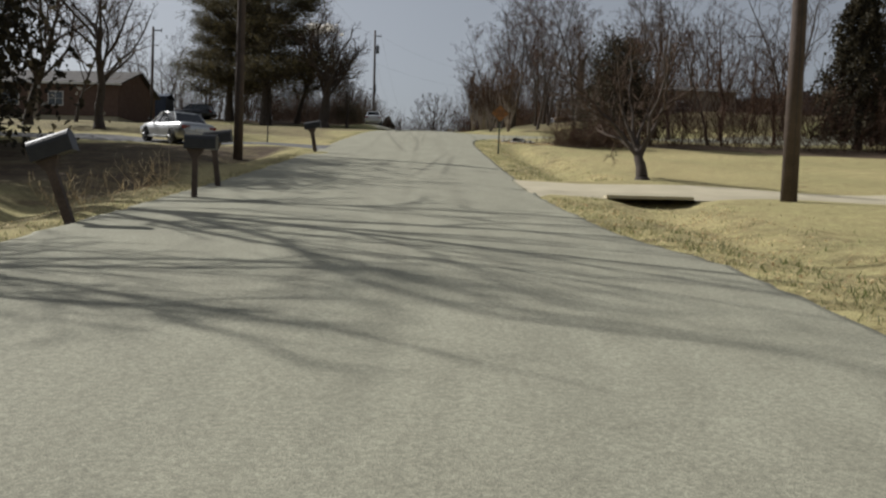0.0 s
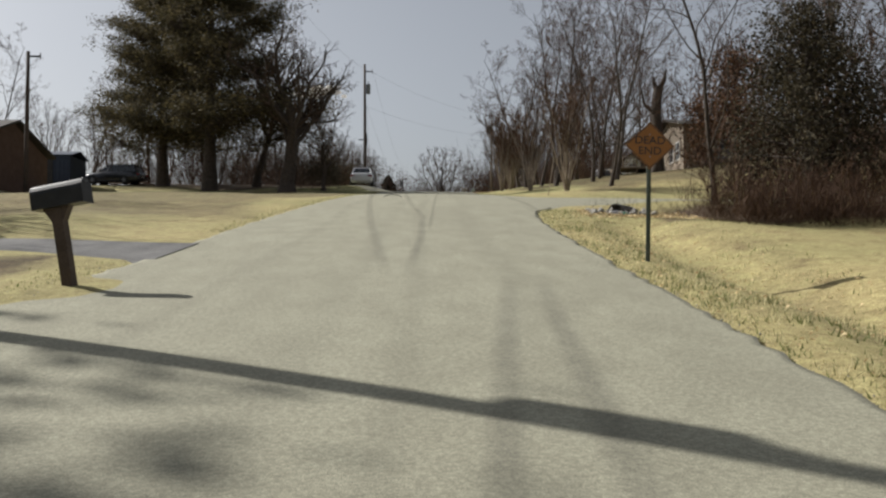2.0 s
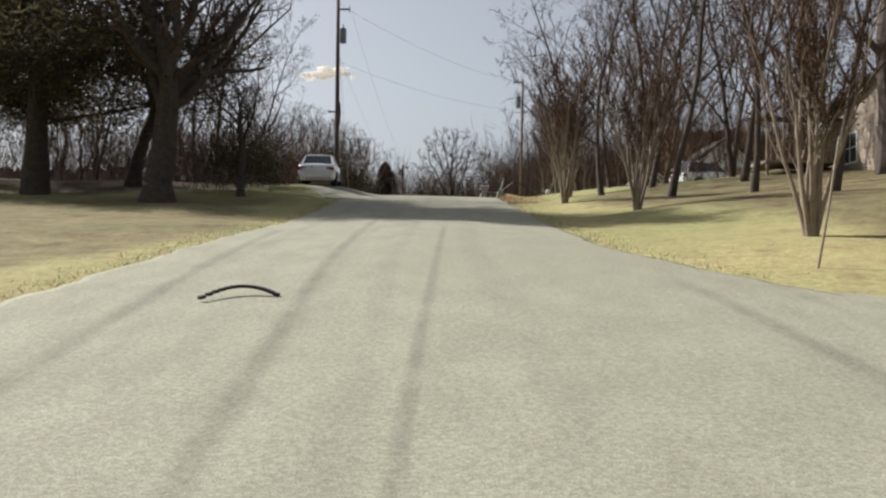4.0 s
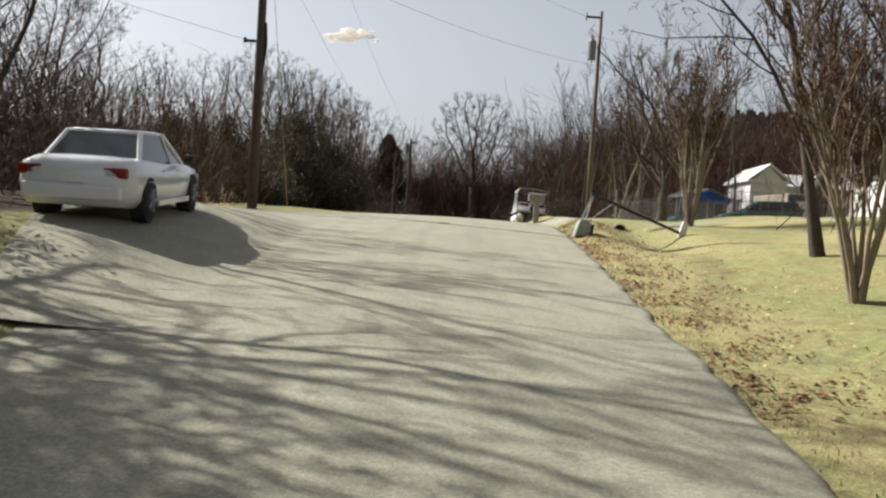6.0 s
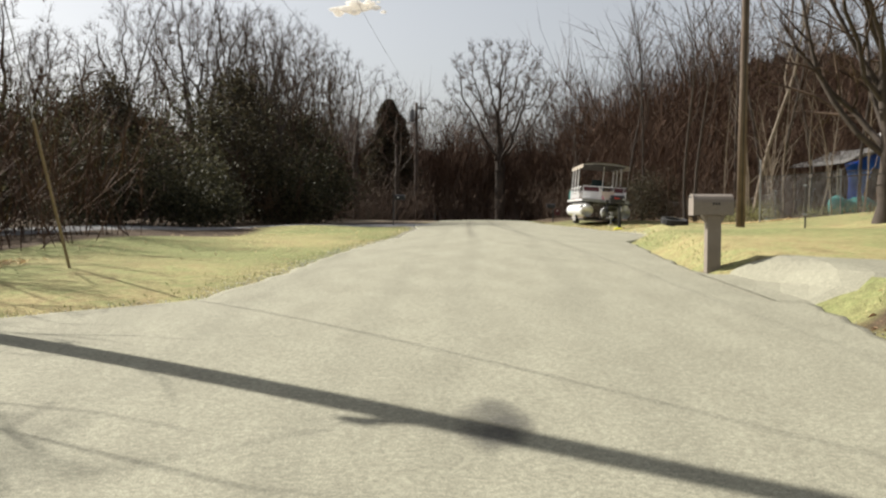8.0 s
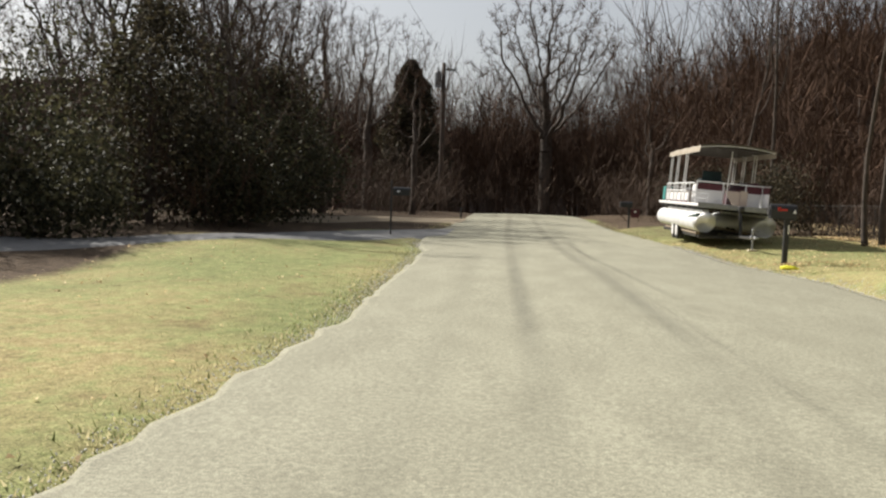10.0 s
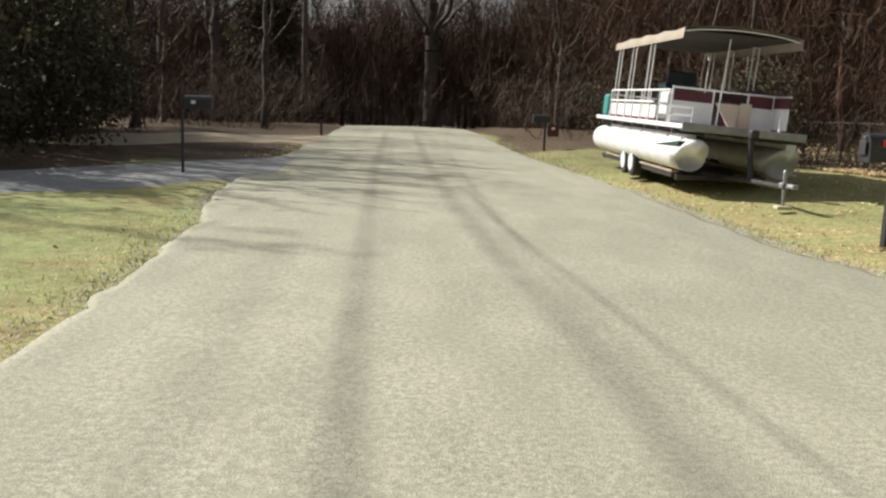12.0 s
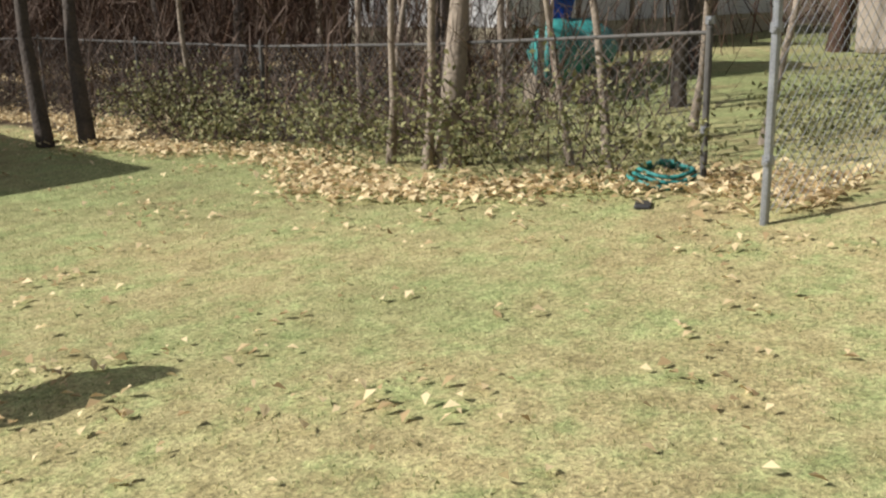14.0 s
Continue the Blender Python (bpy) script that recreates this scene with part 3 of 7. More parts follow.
tagged(part("driveway_edge", edge, CONCRETE), "pale cast concrete edge of a driveway over a dark hollow", "driveway", kind="structure")


def tyre_mark(pts, width):
    """A feathered dark tyre mark that follows a line on the road."""
    pts = [Vector((x, y, 0)) for x, y in pts]
    line = []
    for a, b_ in zip(pts, pts[1:]):
        k = max(2, int((b_ - a).length / 0.35))
        line += [a.lerp(b_, i / k) for i in range(k)]
    line.append(pts[-1])
    verts, wear_shade = [], []
    for p in line:
        f = (p.x - float(road_left(p.y))) / float(road_right(p.y) - road_left(p.y))
        z = float(np.interp(p.y, _SY, _SZ)) + 0.02 + 0.05 * math.sin(math.pi * min(max(f, 0), 1))
        fade = min(1.0, (p - line[0]).length / 3, (p - line[-1]).length / 3)
        for dx, wv in ((-1.0, 0.0), (-0.3, 0.3 * fade), (0.3, 0.3 * fade), (1.0, 0.0)):
            verts.append((p.x + dx * width * 0.55, p.y, z))
            wear_shade.append(wv)
    faces = [(4 * i + j, 4 * i + j + 1, 4 * i + j + 5, 4 * i + j + 4) for i in range(len(line) - 1) for j in range(3)]
    ob = link_mesh("tyre_mark", verts, faces, TRACK)
    at = ob.data.attributes.new("wear_shade", "FLOAT", "POINT")
    at.data.foreach_set("value", wear_shade)
    return tagged(ob, "faint dark tyre mark worn into the paving", "tyre mark", kind="structure")


def shadow_blot(x, y, rx, ry):
    """A dark blot on the road that fades towards its rim, painted as a cast shadow."""
    verts, wear_shade, n = [], [], 20
    for ring, wv in ((0.02, 1.0), (0.5, 0.9), (0.75, 0.5), (1.0, 0.0)):
        for k in range(n):
            a = 2 * math.pi * k / n
            w = ring * (1 + 0.25 * noise.noise(Vector((math.cos(a) * 2, math.sin(a) * 2, x))))
            px, py = x + rx * w * math.cos(a), y + ry * w * math.sin(a)
            f = (px - float(road_left(py))) / float(road_right(py) - road_left(py))
            verts.append((px, py, float(np.interp(py, _SY, _SZ)) + 0.024 + 0.05 * math.sin(math.pi * f)))
            wear_shade.append(wv)
    faces = [(r * n + k, r * n + (k + 1) % n, (r + 1) * n + (k + 1) % n, (r + 1) * n + k) for r in range(3) for k in range(n)]
    ob = link_mesh("shadow_blot", verts, faces, SHADOW_PAINT)
    at = ob.data.attributes.new("wear_shade", "FLOAT", "POINT")
    at.data.foreach_set("value", wear_shade)
    return tagged(ob, "dark blot painted on the paving as a transformer's shadow", "stain", kind="structure")


# painted stand-in for the shadow of a pole's transformer on the road
SHADOW_PAINT = feathered("painted_road_shadow", (0.06, 0.058, 0.055))
shadow_blot(-0.1, 114.35, 0.26, 0.6)


for width, pts in ((0.24, [(-0.7, 40), (-1.0, 43.5), (-1.53, 50), (-1.8, 53.5), (-2.2, 59.5), (-2.8, 70.4), (-3.0, 78)]),
                   (0.2, [(-0.5, 40), (-0.36, 46.3), (-0.36, 53), (-0.77, 58.5), (-1.29, 70.4), (-1.4, 84)]),
                   (0.13, [(-0.2, 48), (-0.11, 54.5), (0.02, 65), (0.3, 80)]),
                   (0.26, [(3.1, 56), (3.15, 62.6), (2.92, 70.4)]),
                   (0.26, [(-0.4, 26), (-0.2, 28), (0.02, 30.3), (0.48, 36), (0.9, 41)]),
                   (0.26, [(0.5, 26), (0.55, 28), (0.7, 30.7), (0.99, 36), (1.3, 41)]),
                   (0.26, [(-0.25, 130), (-0.41, 139), (-0.46, 142.7), (-0.53, 150), (-0.5, 168)]),
                   (0.3, [(1.25, 130), (0.91, 139.2), (0.73, 141.3), (0.61, 144.3), (0.49, 151.7), (0.55, 170)]),
                   (0.14, [(1.7, 134), (1.35, 138.5), (1.0, 143), (0.85, 148)])):
    tyre_mark(pts, width)


# ---------------------------------------------------------------- trees
def ring_mesh(segs):
    """Vertices and triangles of tapered tubes. segs: rows of p0, p1, r0, r1, sides (2: a flat twig, 1: a twig that runs to a point)."""
    verts, faces, base = [], [], 0
    for sides in sorted({s[4] for s in segs}):
        rows = [s for s in segs if s[4] == sides]
        p0 = np.array([s[0] for s in rows])
        p1 = np.array([s[1] for s in rows])
        r0 = np.array([s[2] for s in rows])[:, None, None]
        r1 = np.array([s[3] for s in rows])[:, None, None]
        d = p1 - p0
        d /= np.linalg.norm(d, axis=1, keepdims=True) + 1e-9
        ref = np.where(np.abs(d[:, 2:3]) < 0.9, [[0, 0, 1.0]], [[1.0, 0, 0]])
        u = np.cross(d, ref)
        u /= np.linalg.norm(u, axis=1, keepdims=True) + 1e-9
        v = np.cross(d, u)
        n = len(rows)
        if sides == 1:
            turn = (np.arange(n) * 2.4)[:, None]
            side = (np.cos(turn) * u + np.sin(turn) * v)[:, None] * r0
            verts.append(np.concatenate([p0[:, None] + side, p0[:, None] - side, p1[:, None]], 1).reshape(-1, 3))
            faces.append(np.arange(3 * n).reshape(n, 3) + base)
            base += 3 * n
            continue
        a = np.arange(sides) * 2 * np.pi / sides
        ring = np.cos(a)[None, :, None] * u[:, None] + np.sin(a)[None, :, None] * v[:, None]
        vv = np.concatenate([p0[:, None] + ring * r0, p1[:, None] + ring * r1], 1)
        k = np.arange(1 if sides == 2 else sides)
        k2 = (k + 1) % sides
        quad = np.stack([k, k2, k2 + sides, k, k2 + sides, k + sides], -1).reshape(-1, 3)
        f = quad[None] + (np.arange(n) * 2 * sides)[:, None, None] + base
        verts.append(vv.reshape(-1, 3))
        faces.append(f.reshape(-1, 3))
        base += n * 2 * sides
    return np.concatenate(verts), np.concatenate(faces)


def mesh_from(name, verts, faces, material, smooth=True):
    me = bpy.data.meshes.new(name)
    nv, nf, k = len(verts), len(faces), faces.shape[1]
    me.vertices.add(nv)
    me.vertices.foreach_set("co", np.ascontiguousarray(verts, dtype=np.float32).ravel())
    me.loops.add(nf * k)
    me.loops.foreach_set("vertex_index", np.ascontiguousarray(faces, dtype=np.int32).ravel())
    me.polygons.add(nf)
    me.polygons.foreach_set("loop_start", np.arange(0, nf * k, k, dtype=np.int32))
    me.update(calc_edges=True)
    me.validate()
    me.materials.append(material)
    if smooth:
        me.shade_smooth()
    return me


def grow(seed, height, trunk_r, levels=4, clear=0.3, spread=45, kids=(8, 7, 6, 4), ratio=(0.55, 0.5, 0.5, 0.45), up=0.25, stems=1, lean=0.08, wob=0.12, thin=0.009, fork=False):
    """Grows a bare tree at the origin; returns segments by level."""
    rng = np.random.RandomState(seed)
    out = [[] for _ in range(levels + 1)]
    tips = []
    todo = []
    for s in range(stems):
        a = 2 * np.pi * s / max(stems, 1) + rng.uniform(-0.4, 0.4)
        tilt = lean if stems == 1 else lean * rng.uniform(0.6, 1.3)
        d = np.array([np.cos(a) * tilt, np.sin(a) * tilt, 1.0])
        start = np.zeros(3) if stems == 1 else np.array([np.cos(a), np.sin(a), 0]) * trunk_r * 1.1
        todo.append((0, start, d / np.linalg.norm(d), height * (1 if stems == 1 else rng.uniform(0.8, 1.0)), trunk_r))
    count = (9, 6, 4, 1, 1, 1)
    sides = (9, 6, 3, 2, 2, 2)
    while todo:
        lv, p, d, length, r = todo.pop()
        n = 1 if lv == levels else count[lv]
        pts, dirs = [p], [d]
        for i in range(n):
            d = d + rng.normal(0, wob * (0.5 if lv == 0 else 1.0), 3) + np.array([0, 0, up * (0.05, 0.3, 0.12, 0.05, 0.0)[lv]])
            d /= np.linalg.norm(d)
            p = p + d * length / n
            pts.append(p)
            dirs.append(d)
        end = (0.5 if fork else 0.12) if lv == 0 else 0.3
        low = [thin * (1 - (0.65 * i / n if lv == levels else 0)) for i in range(n + 1)]
        rad = [max(low[i], r * (1 - (1 - end) * (i / n) ** 0.9)) for i in range(n + 1)]
        if lv == 0:
            rad[0] *= 1.35
        for i in range(n):
            out[lv].append((pts[i], pts[i + 1], rad[i], rad[i + 1], 1 if lv == levels else sides[lv]))
        if lv == levels:
            tips.append(pts[-1])
            continue
        kk = max(2, int(round(kids[min(lv, len(kids) - 1)] * rng.uniform(0.8, 1.2))))
        f0 = clear if lv == 0 else 0.25
        for c in range(kk):
            f = f0 + (1 - f0) * (c + rng.uniform(0.1, 0.9)) / kk
            i = min(int(f * n), n - 1)
            q = pts[i] + (pts[i + 1] - pts[i]) * (f * n - i)
            dd = dirs[i + 1]
            side = np.cross(dd, rng.normal(0, 1, 3))
            side /= np.linalg.norm(side) + 1e-9
            ang = radians(spread * rng.uniform(0.65, 1.25)) * (1.0, 1.0, 1.05, 1.2)[lv]
            nd = dd * np.cos(ang) + side * np.sin(ang) + np.array([0, 0, up * (1.0, 0.7, 0.4, 0.15)[lv]])
            nd /= np.linalg.norm(nd)
            shrink = (1.0 if fork else 1.05 - 0.65 * f) if lv == 0 else (1.1 - 0.6 * f)
            todo.append((lv + 1, q, nd, length * ratio[min(lv, len(ratio) - 1)] * shrink * rng.uniform(0.75, 1.15), max(thin, rad[i] * (0.5 if lv == 0 else 0.6))))
    return out, np.array(tips)


def cards(rng, centres, size, squash=1.0, droop=0.0, needle=False):
    """Small leaf blades (two triangles, folded) or pointed tufts of needles at the centres."""
    n = len(centres)
    u = rng.normal(0, 1, (n, 3))
    u[:, 2] = u[:, 2] * squash - droop
    u /= np.linalg.norm(u, axis=1, keepdims=True)
    w = np.cross(u, rng.normal(0, 1, (n, 3)))
    w /= np.linalg.norm(w, axis=1, keepdims=True)
    s = (size * rng.uniform(0.6, 1.4, n))[:, None]
    if needle:
        v = np.stack([centres - u * s * 0.5 + w * s * 0.17, centres - u * s * 0.5 - w * s * 0.17, centres + u * s * 0.6], 1)
        return v.reshape(-1, 3), np.arange(n * 3).reshape(n, 3)
    bend = np.cross(u, w) * s * 0.25
    v = np.stack([centres - u * s * 0.5, centres + w * s * 0.28 + bend, centres + u * s * 0.5, centres - w * s * 0.28 + bend], 1)
    return v.reshape(-1, 3), np.arange(n * 4).reshape(n, 4)


def crown_segments(seed, height, wide, clear, trunk_r, n=800, reach=0.42, thin=0.009, twigs=3, twig_len=0.6, squeeze=0.5):
    """A round-crowned tree: branches that grow towards spots spread through the crown until all are taken."""
    r = np.random.RandomState(seed)
    u = r.normal(0, 1, (n, 3))
    u /= np.linalg.norm(u, axis=1, keepdims=True)
    goals = u * (r.uniform(0, 1, (n, 1)) ** (1 / 2.3)) * (wide / 2, wide / 2, (height - clear) / 2) + (0, 0, (height + clear) / 2)
    rise = np.clip((goals[:, 2] - clear) / (0.5 * (height - clear)), 0, 1)
    goals[:, :2] *= (squeeze + (1 - squeeze) * rise)[:, None]
    goals += np.sin(goals * 1.3 + seed)[:, ::-1] * 0.35
    spots, parent = [np.zeros(3)], [-1]
    while spots[-1][2] < clear:
        spots.append(spots[-1] + np.array([r.normal(0, 0.04), r.normal(0, 0.04), reach]))
        parent.append(len(spots) - 2)
    spots = np.array(spots)
    gap = np.linalg.norm(goals[:, None] - spots[None], axis=2)
    near, dist = gap.argmin(1), gap.min(1)
    kids = np.zeros(len(spots), int)
    for _ in range(110):
        pull = np.zeros((len(spots), 3))
        way = goals - spots[near]
        np.add.at(pull, near, way / (np.linalg.norm(way, axis=1, keepdims=True) + 1e-9))
        grow_at = np.unique(near)
        grow_at = grow_at[kids[grow_at] < 4]
        if not len(grow_at):
            break
        kids[grow_at] += 1
        step_dir = pull[grow_at]
        step_dir = step_dir / (np.linalg.norm(step_dir, axis=1, keepdims=True) + 1e-9) + r.normal(0, 0.2, (len(grow_at), 3)) + (0, 0, 0.12)
        fresh = spots[grow_at] + step_dir / np.linalg.norm(step_dir, axis=1, keepdims=True) * reach
        first = len(spots)
        spots = np.concatenate([spots, fresh])
        kids = np.concatenate([kids, np.zeros(len(fresh), int)])
        parent.extend(grow_at.tolist())
        gap = np.linalg.norm(goals[:, None] - fresh[None], axis=2)
        better = gap.min(1) < dist
        near = np.where(better, gap.argmin(1) + first, near)
        dist = np.minimum(dist, gap.min(1))
        keep = dist > reach * 1.7
        goals, near, dist = goals[keep], near[keep], dist[keep]
        if not len(goals):
            break
    load = np.zeros(len(spots))
    for i in range(len(spots) - 1, 0, -1):
        load[i] = max(load[i], 1)
        load[parent[i]] += load[i]
    power = math.log(trunk_r / thin) / math.log(load[0])
    rad = thin * np.maximum(load, 1) ** power
    rad[0] *= 1.35
    thick, fine = [], []
    for i in range(1, len(spots)):
        p = parent[i]
        sides = 7 if rad[i] > 0.09 else 4 if rad[i] > 0.035 else 2
        (thick if rad[i] > 0.035 else fine).append((spots[p], spots[i], min(rad[p], rad[i] * 1.3), rad[i], sides))
        if load[i] > 7:
            continue
        along = spots[i] - spots[p]
        out = spots[i] - np.array([0, 0, clear])
        out /= np.linalg.norm(out) + 1e-9
        for k in range(twigs):
            d = along / reach * 0.6 + out * 0.6 + r.normal(0, 0.55, 3)
            d *= twig_len * r.uniform(0.5, 1.1) / np.linalg.norm(d)
            fine.append((spots[i], spots[i] + d, thin * 0.8, 0, 1))
            fine.append((spots[i] + d * 0.45, spots[i] + d * 0.5 + r.normal(0, 0.26, 3) * twig_len, thin * 0.6, 0, 1))
    return thick, fine


def round_tree(label, seed, bark=None, twig=None, **kw):
    thick, fine = crown_segments(seed, **kw)
    root = thing("bare_tree", label, "tree", "bare trees")
    v, f = ring_mesh(thick)
    new("trunk", mesh_from("trunk", v, f, bark or BARK)).parent = root
    v, f = ring_mesh(fine)
    new("crown", mesh_from("crown", v, f, twig or TWIG)).parent = root
    return root


def bare_tree(label, seed, bark=None, twig=None, category="tree", leaves=0, leaf_mat=None, group="bare trees", name="bare_tree", **kw):
    bark, twig = bark or BARK, twig or TWIG
    lev, tips = grow(seed, **kw)
    root = thing(name, label, category, group)
    v, f = ring_mesh(lev[0] + lev[1])
    t = new("trunk", mesh_from("trunk", v, f, bark))
    t.parent = root
    v, f = ring_mesh([s for l in lev[2:] for s in l])
    c = new("crown", mesh_from("crown", v, f, twig))
    c.parent = root
    if leaves:
        rng = np.random.RandomState(seed + 5)
        at = tips[rng.randint(0, len(tips), leaves)] + rng.normal(0, 0.08, (leaves, 3))
        v, f = cards(rng, at, 0.065)
        d = new("dry_leaves", mesh_from("dry_leaves", v, f, leaf_mat or DEAD_LEAF, False))
        d.parent = root
        tagged(d, "dry brown seed heads and leaves")
    return root


def conifer(label, seed, height, radius, n=7000, shape="cedar", leaf=0.22, mat=None, trunk_r=0.16, name="cedar_tree", clear=0.05, blunt=0.75):
    rng = np.random.RandomState(seed)
    root = thing(name, label, "tree", "evergreen trees")
    segs = [((0, 0, height * i / 8 - (0.1 if i == 0 else 0)), (rng.normal(0, 0.03), rng.normal(0, 0.03), height * (i + 1) / 8), trunk_r * (1.3 if i == 0 else 1 - i / 9), trunk_r * (1 - (i + 1) / 9), 8) for i in range(8)]
    cen = []
    if shape == "lobed":
        for k in range(60):
            h = rng.uniform(0.08, 0.97)
            a = rng.uniform(0, 2 * np.pi)
            r = radius * (1 - h ** 2.2) ** 0.6 * rng.uniform(0.3, 1.05)
            s = rng.uniform(0.1, 0.24) * radius
            hub = np.array([r * np.cos(a), r * np.sin(a), h * height])
            segs.append(((0, 0, hub[2] * 0.8), hub, 0.05, 0.015, 4))
            cen.extend((hub + rng.normal(0, 1, (n // 60, 3)) * (s, s, s * 1.3)).tolist())
        cen = [c for c in cen if c[2] > 0]
    elif shape == "cedar":
        while len(cen) < n:
            h = rng.uniform(clear, 1) ** 0.9
            a = rng.uniform(0, 2 * np.pi)
            lump = 0.75 + 0.25 * np.sin(a * 3 + h * 17 + seed) + 0.15 * np.sin(a * 7 - h * 31)
            r = radius * (1 - h) ** blunt * lump * (0.35 + 0.65 * rng.uniform(0, 1) ** 0.5) + 0.05
            cen.append((r * np.cos(a), r * np.sin(a), h * height))
    else:
        limbs = 46
        for k in range(limbs):
            h = clear + (0.97 - clear) * (k + rng.uniform(0, 1)) / limbs
            a = k * 2.4 + rng.uniform(-0.4, 0.4)
            length = radius * (1.05 - 0.75 * ((h - clear) / (1 - clear)) ** 1.3) * rng.uniform(0.6, 1.1)
            p = np.array([0, 0, h * height])
            d = np.array([np.cos(a), np.sin(a), rng.uniform(0.0, 0.3)])
            pts = [p]
            for i in range(5):
                d = d + rng.normal(0, 0.1, 3) + (0, 0, 0.05)
                d /= np.linalg.norm(d)
                pts.append(pts[-1] + d * length / 5)
            for i in range(5):
                segs.append((pts[i], pts[i + 1], 0.07 * (1 - i / 6), 0.07 * (1 - (i + 1) / 6), 4))
            per = n // limbs
            m = max(10, per // 26)
            hubs = np.array([pts[2 + j % 4] + rng.normal(0, 1, 3) * (0.16 * length, 0.16 * length, 0.08 * length) for j in range(m)])
            for hub in hubs:
                segs.append((pts[3], hub, 0.022, 0.01, 3))
            got = hubs[rng.randint(0, m, per)] + rng.normal(0, 1, (per, 3)) * (0.36, 0.36, 0.2)
            cen.extend(got.tolist())
    v, f = ring_mesh(segs)
    t = new("trunk", mesh_from("trunk", v, f, BARK))
    t.parent = root
    v, f = cards(rng, np.array(cen), leaf, 0.8 if shape == "pine" else 1.0, needle=shape == "pine")
    c = new("crown", mesh_from("crown", v, f, mat or (NEEDLE if shape == "pine" else CEDAR), False))
    c.parent = root
    return root


def put(ob, x, y, scale=1.0, turn=0.0, lean=(0, 0), sink=0.05, zs=None):
    ob.matrix_basis = pose(x, y, gz(x, y) - sink, lean[0], lean[1], turn) @ Matrix.Diagonal((scale, scale, scale if zs is None else zs, 1))
    return ob


def again(ob, x, y, scale=1.0, turn=0.0, lean=(0, 0), label="", sink=0.05, zs=None):
    c = copy_thing(ob, Matrix())
    put(c, x, y, scale, turn, lean, sink, zs)
    if label:
        tagged(c, label)
    return c


OAK = dict(height=7.0, trunk_r=0.33, clear=0.4, spread=50, kids=(12, 8, 7, 11), ratio=(0.98, 0.5, 0.45, 0.36), up=0.2, wob=0.2, thin=0.007, fork=True)
SLIM = dict(height=13, trunk_r=0.125, thin=0.007, clear=0.16, spread=46, kids=(16, 7, 6, 11), ratio=(0.42, 0.52, 0.48, 0.42), up=0.24, wob=0.18)
oak_a = bare_tree("large bare oak with a dark trunk and wide crown", 3, **OAK)
oak_b = bare_tree("large bare tree with spreading grey-brown limbs", 11, **OAK)
slim_a = bare_tree("tall slim bare tree with russet upright twigs", 21, twig=RUST_TWIG, leaves=1500, leaf_mat=RUST_LEAF, **SLIM)
slim_b = bare_tree("slim bare tree with fine grey-brown twigs", 27, **SLIM)
slim_c = bare_tree("slender bare tree with many rising branches", 33, twig=RUST_TWIG, leaves=800, leaf_mat=RUST_LEAF, **SLIM)
MYRTLE = dict(height=5.4, trunk_r=0.05, levels=3, clear=0.22, spread=26, kids=(10, 7, 13), ratio=(0.42, 0.5, 0.42), up=0.3, stems=10, lean=0.24, thin=0.007)
myrtle_a = bare_tree("bare multi-stemmed crepe myrtle with pale trunks and dry seed heads", 41, PALE_BARK, RUST_TWIG, leaves=2200, leaf_mat=RUST_LEAF, group="crepe myrtles", name="crepe_myrtle", **MYRTLE)
myrtle_b = bare_tree("bare multi-stemmed crepe myrtle with russet twigs", 47, PALE_BARK, RUST_TWIG, leaves=1800, leaf_mat=RUST_LEAF, group="crepe myrtles", name="crepe_myrtle", **MYRTLE)
orchard = bare_tree("low-forked bare fruit tree with spreading limbs on the lawn", 52, group="", name="fruit_tree", height=1.15, trunk_r=0.2, levels=4, clear=0.5, spread=40, kids=(8, 9, 7, 10), ratio=(3.0, 0.5, 0.44, 0.4), up=0.22, wob=0.2, thin=0.005, fork=True)
pine = conifer("tall dark pine with a thick trunk and broad drooping boughs", 61, 18.5, 7.6, 100000, "pine", 0.22, trunk_r=0.5, name="pine_tree", clear=0.15)
cedar_a = conifer("dark green conical cedar tree", 71, 6.0, 2.0, 16000, leaf=0.13, blunt=0.6)
cedar_b = conifer("dense dark evergreen tree in shade", 75, 9.0, 3.6, 9000, "lobed", leaf=0.21, mat=CEDAR)

# by the first stretch
put(orchard, 6.4, 27.8, 1.0, 20)
put(oak_a, -19.0, 56.0, 0.85, 40)
put(oak_b, -25.0, 60.5, 0.9, 0)
again(slim_b, -17.2, 30, 1.1, 65, label="slim bare tree whose limbs shade the road")
again(oak_a, -14.0, 21.5, 1.25, 120, label="tall bare tree whose limbs shade the road")
again(slim_b, -19.5, 36.0, 1.15, 200, label="tall bare tree whose limbs shade the road")
again(oak_a, -13.5, 14.0, 1.0, 300, label="tall bare tree whose limbs shade the road")
again(oak_a, -22, 46, 0.95, 77)
again(slim_b, -24, 66, 0.9, 12)
again(oak_b, 15.5, 14.5, 0.8, 300, label="bare tree reaching over the lawn")
put(cedar_a, 27.5, 60, 1.75, 50)
put(conifer("broad dark olive cedar behind the hedge", 79, 6.2, 2.3, 18000, "lobed", leaf=0.11, mat=CEDAR), 11.1, 56.0, 1.0, 0)
again(cedar_b, 33, 66, 1.2, 20)
for x, y, s, a in ((9.5, 60, 0.8, 0), (14, 59, 0.9, 70), (18.5, 62, 0.85, 150), (23, 60, 0.95, 10), (17, 66, 1.0, 240), (26, 68, 1.0, 300)):
    again(slim_b if a % 20 else slim_c, x, y, s, a, label="bare tree in the hedgerow behind the lawn")

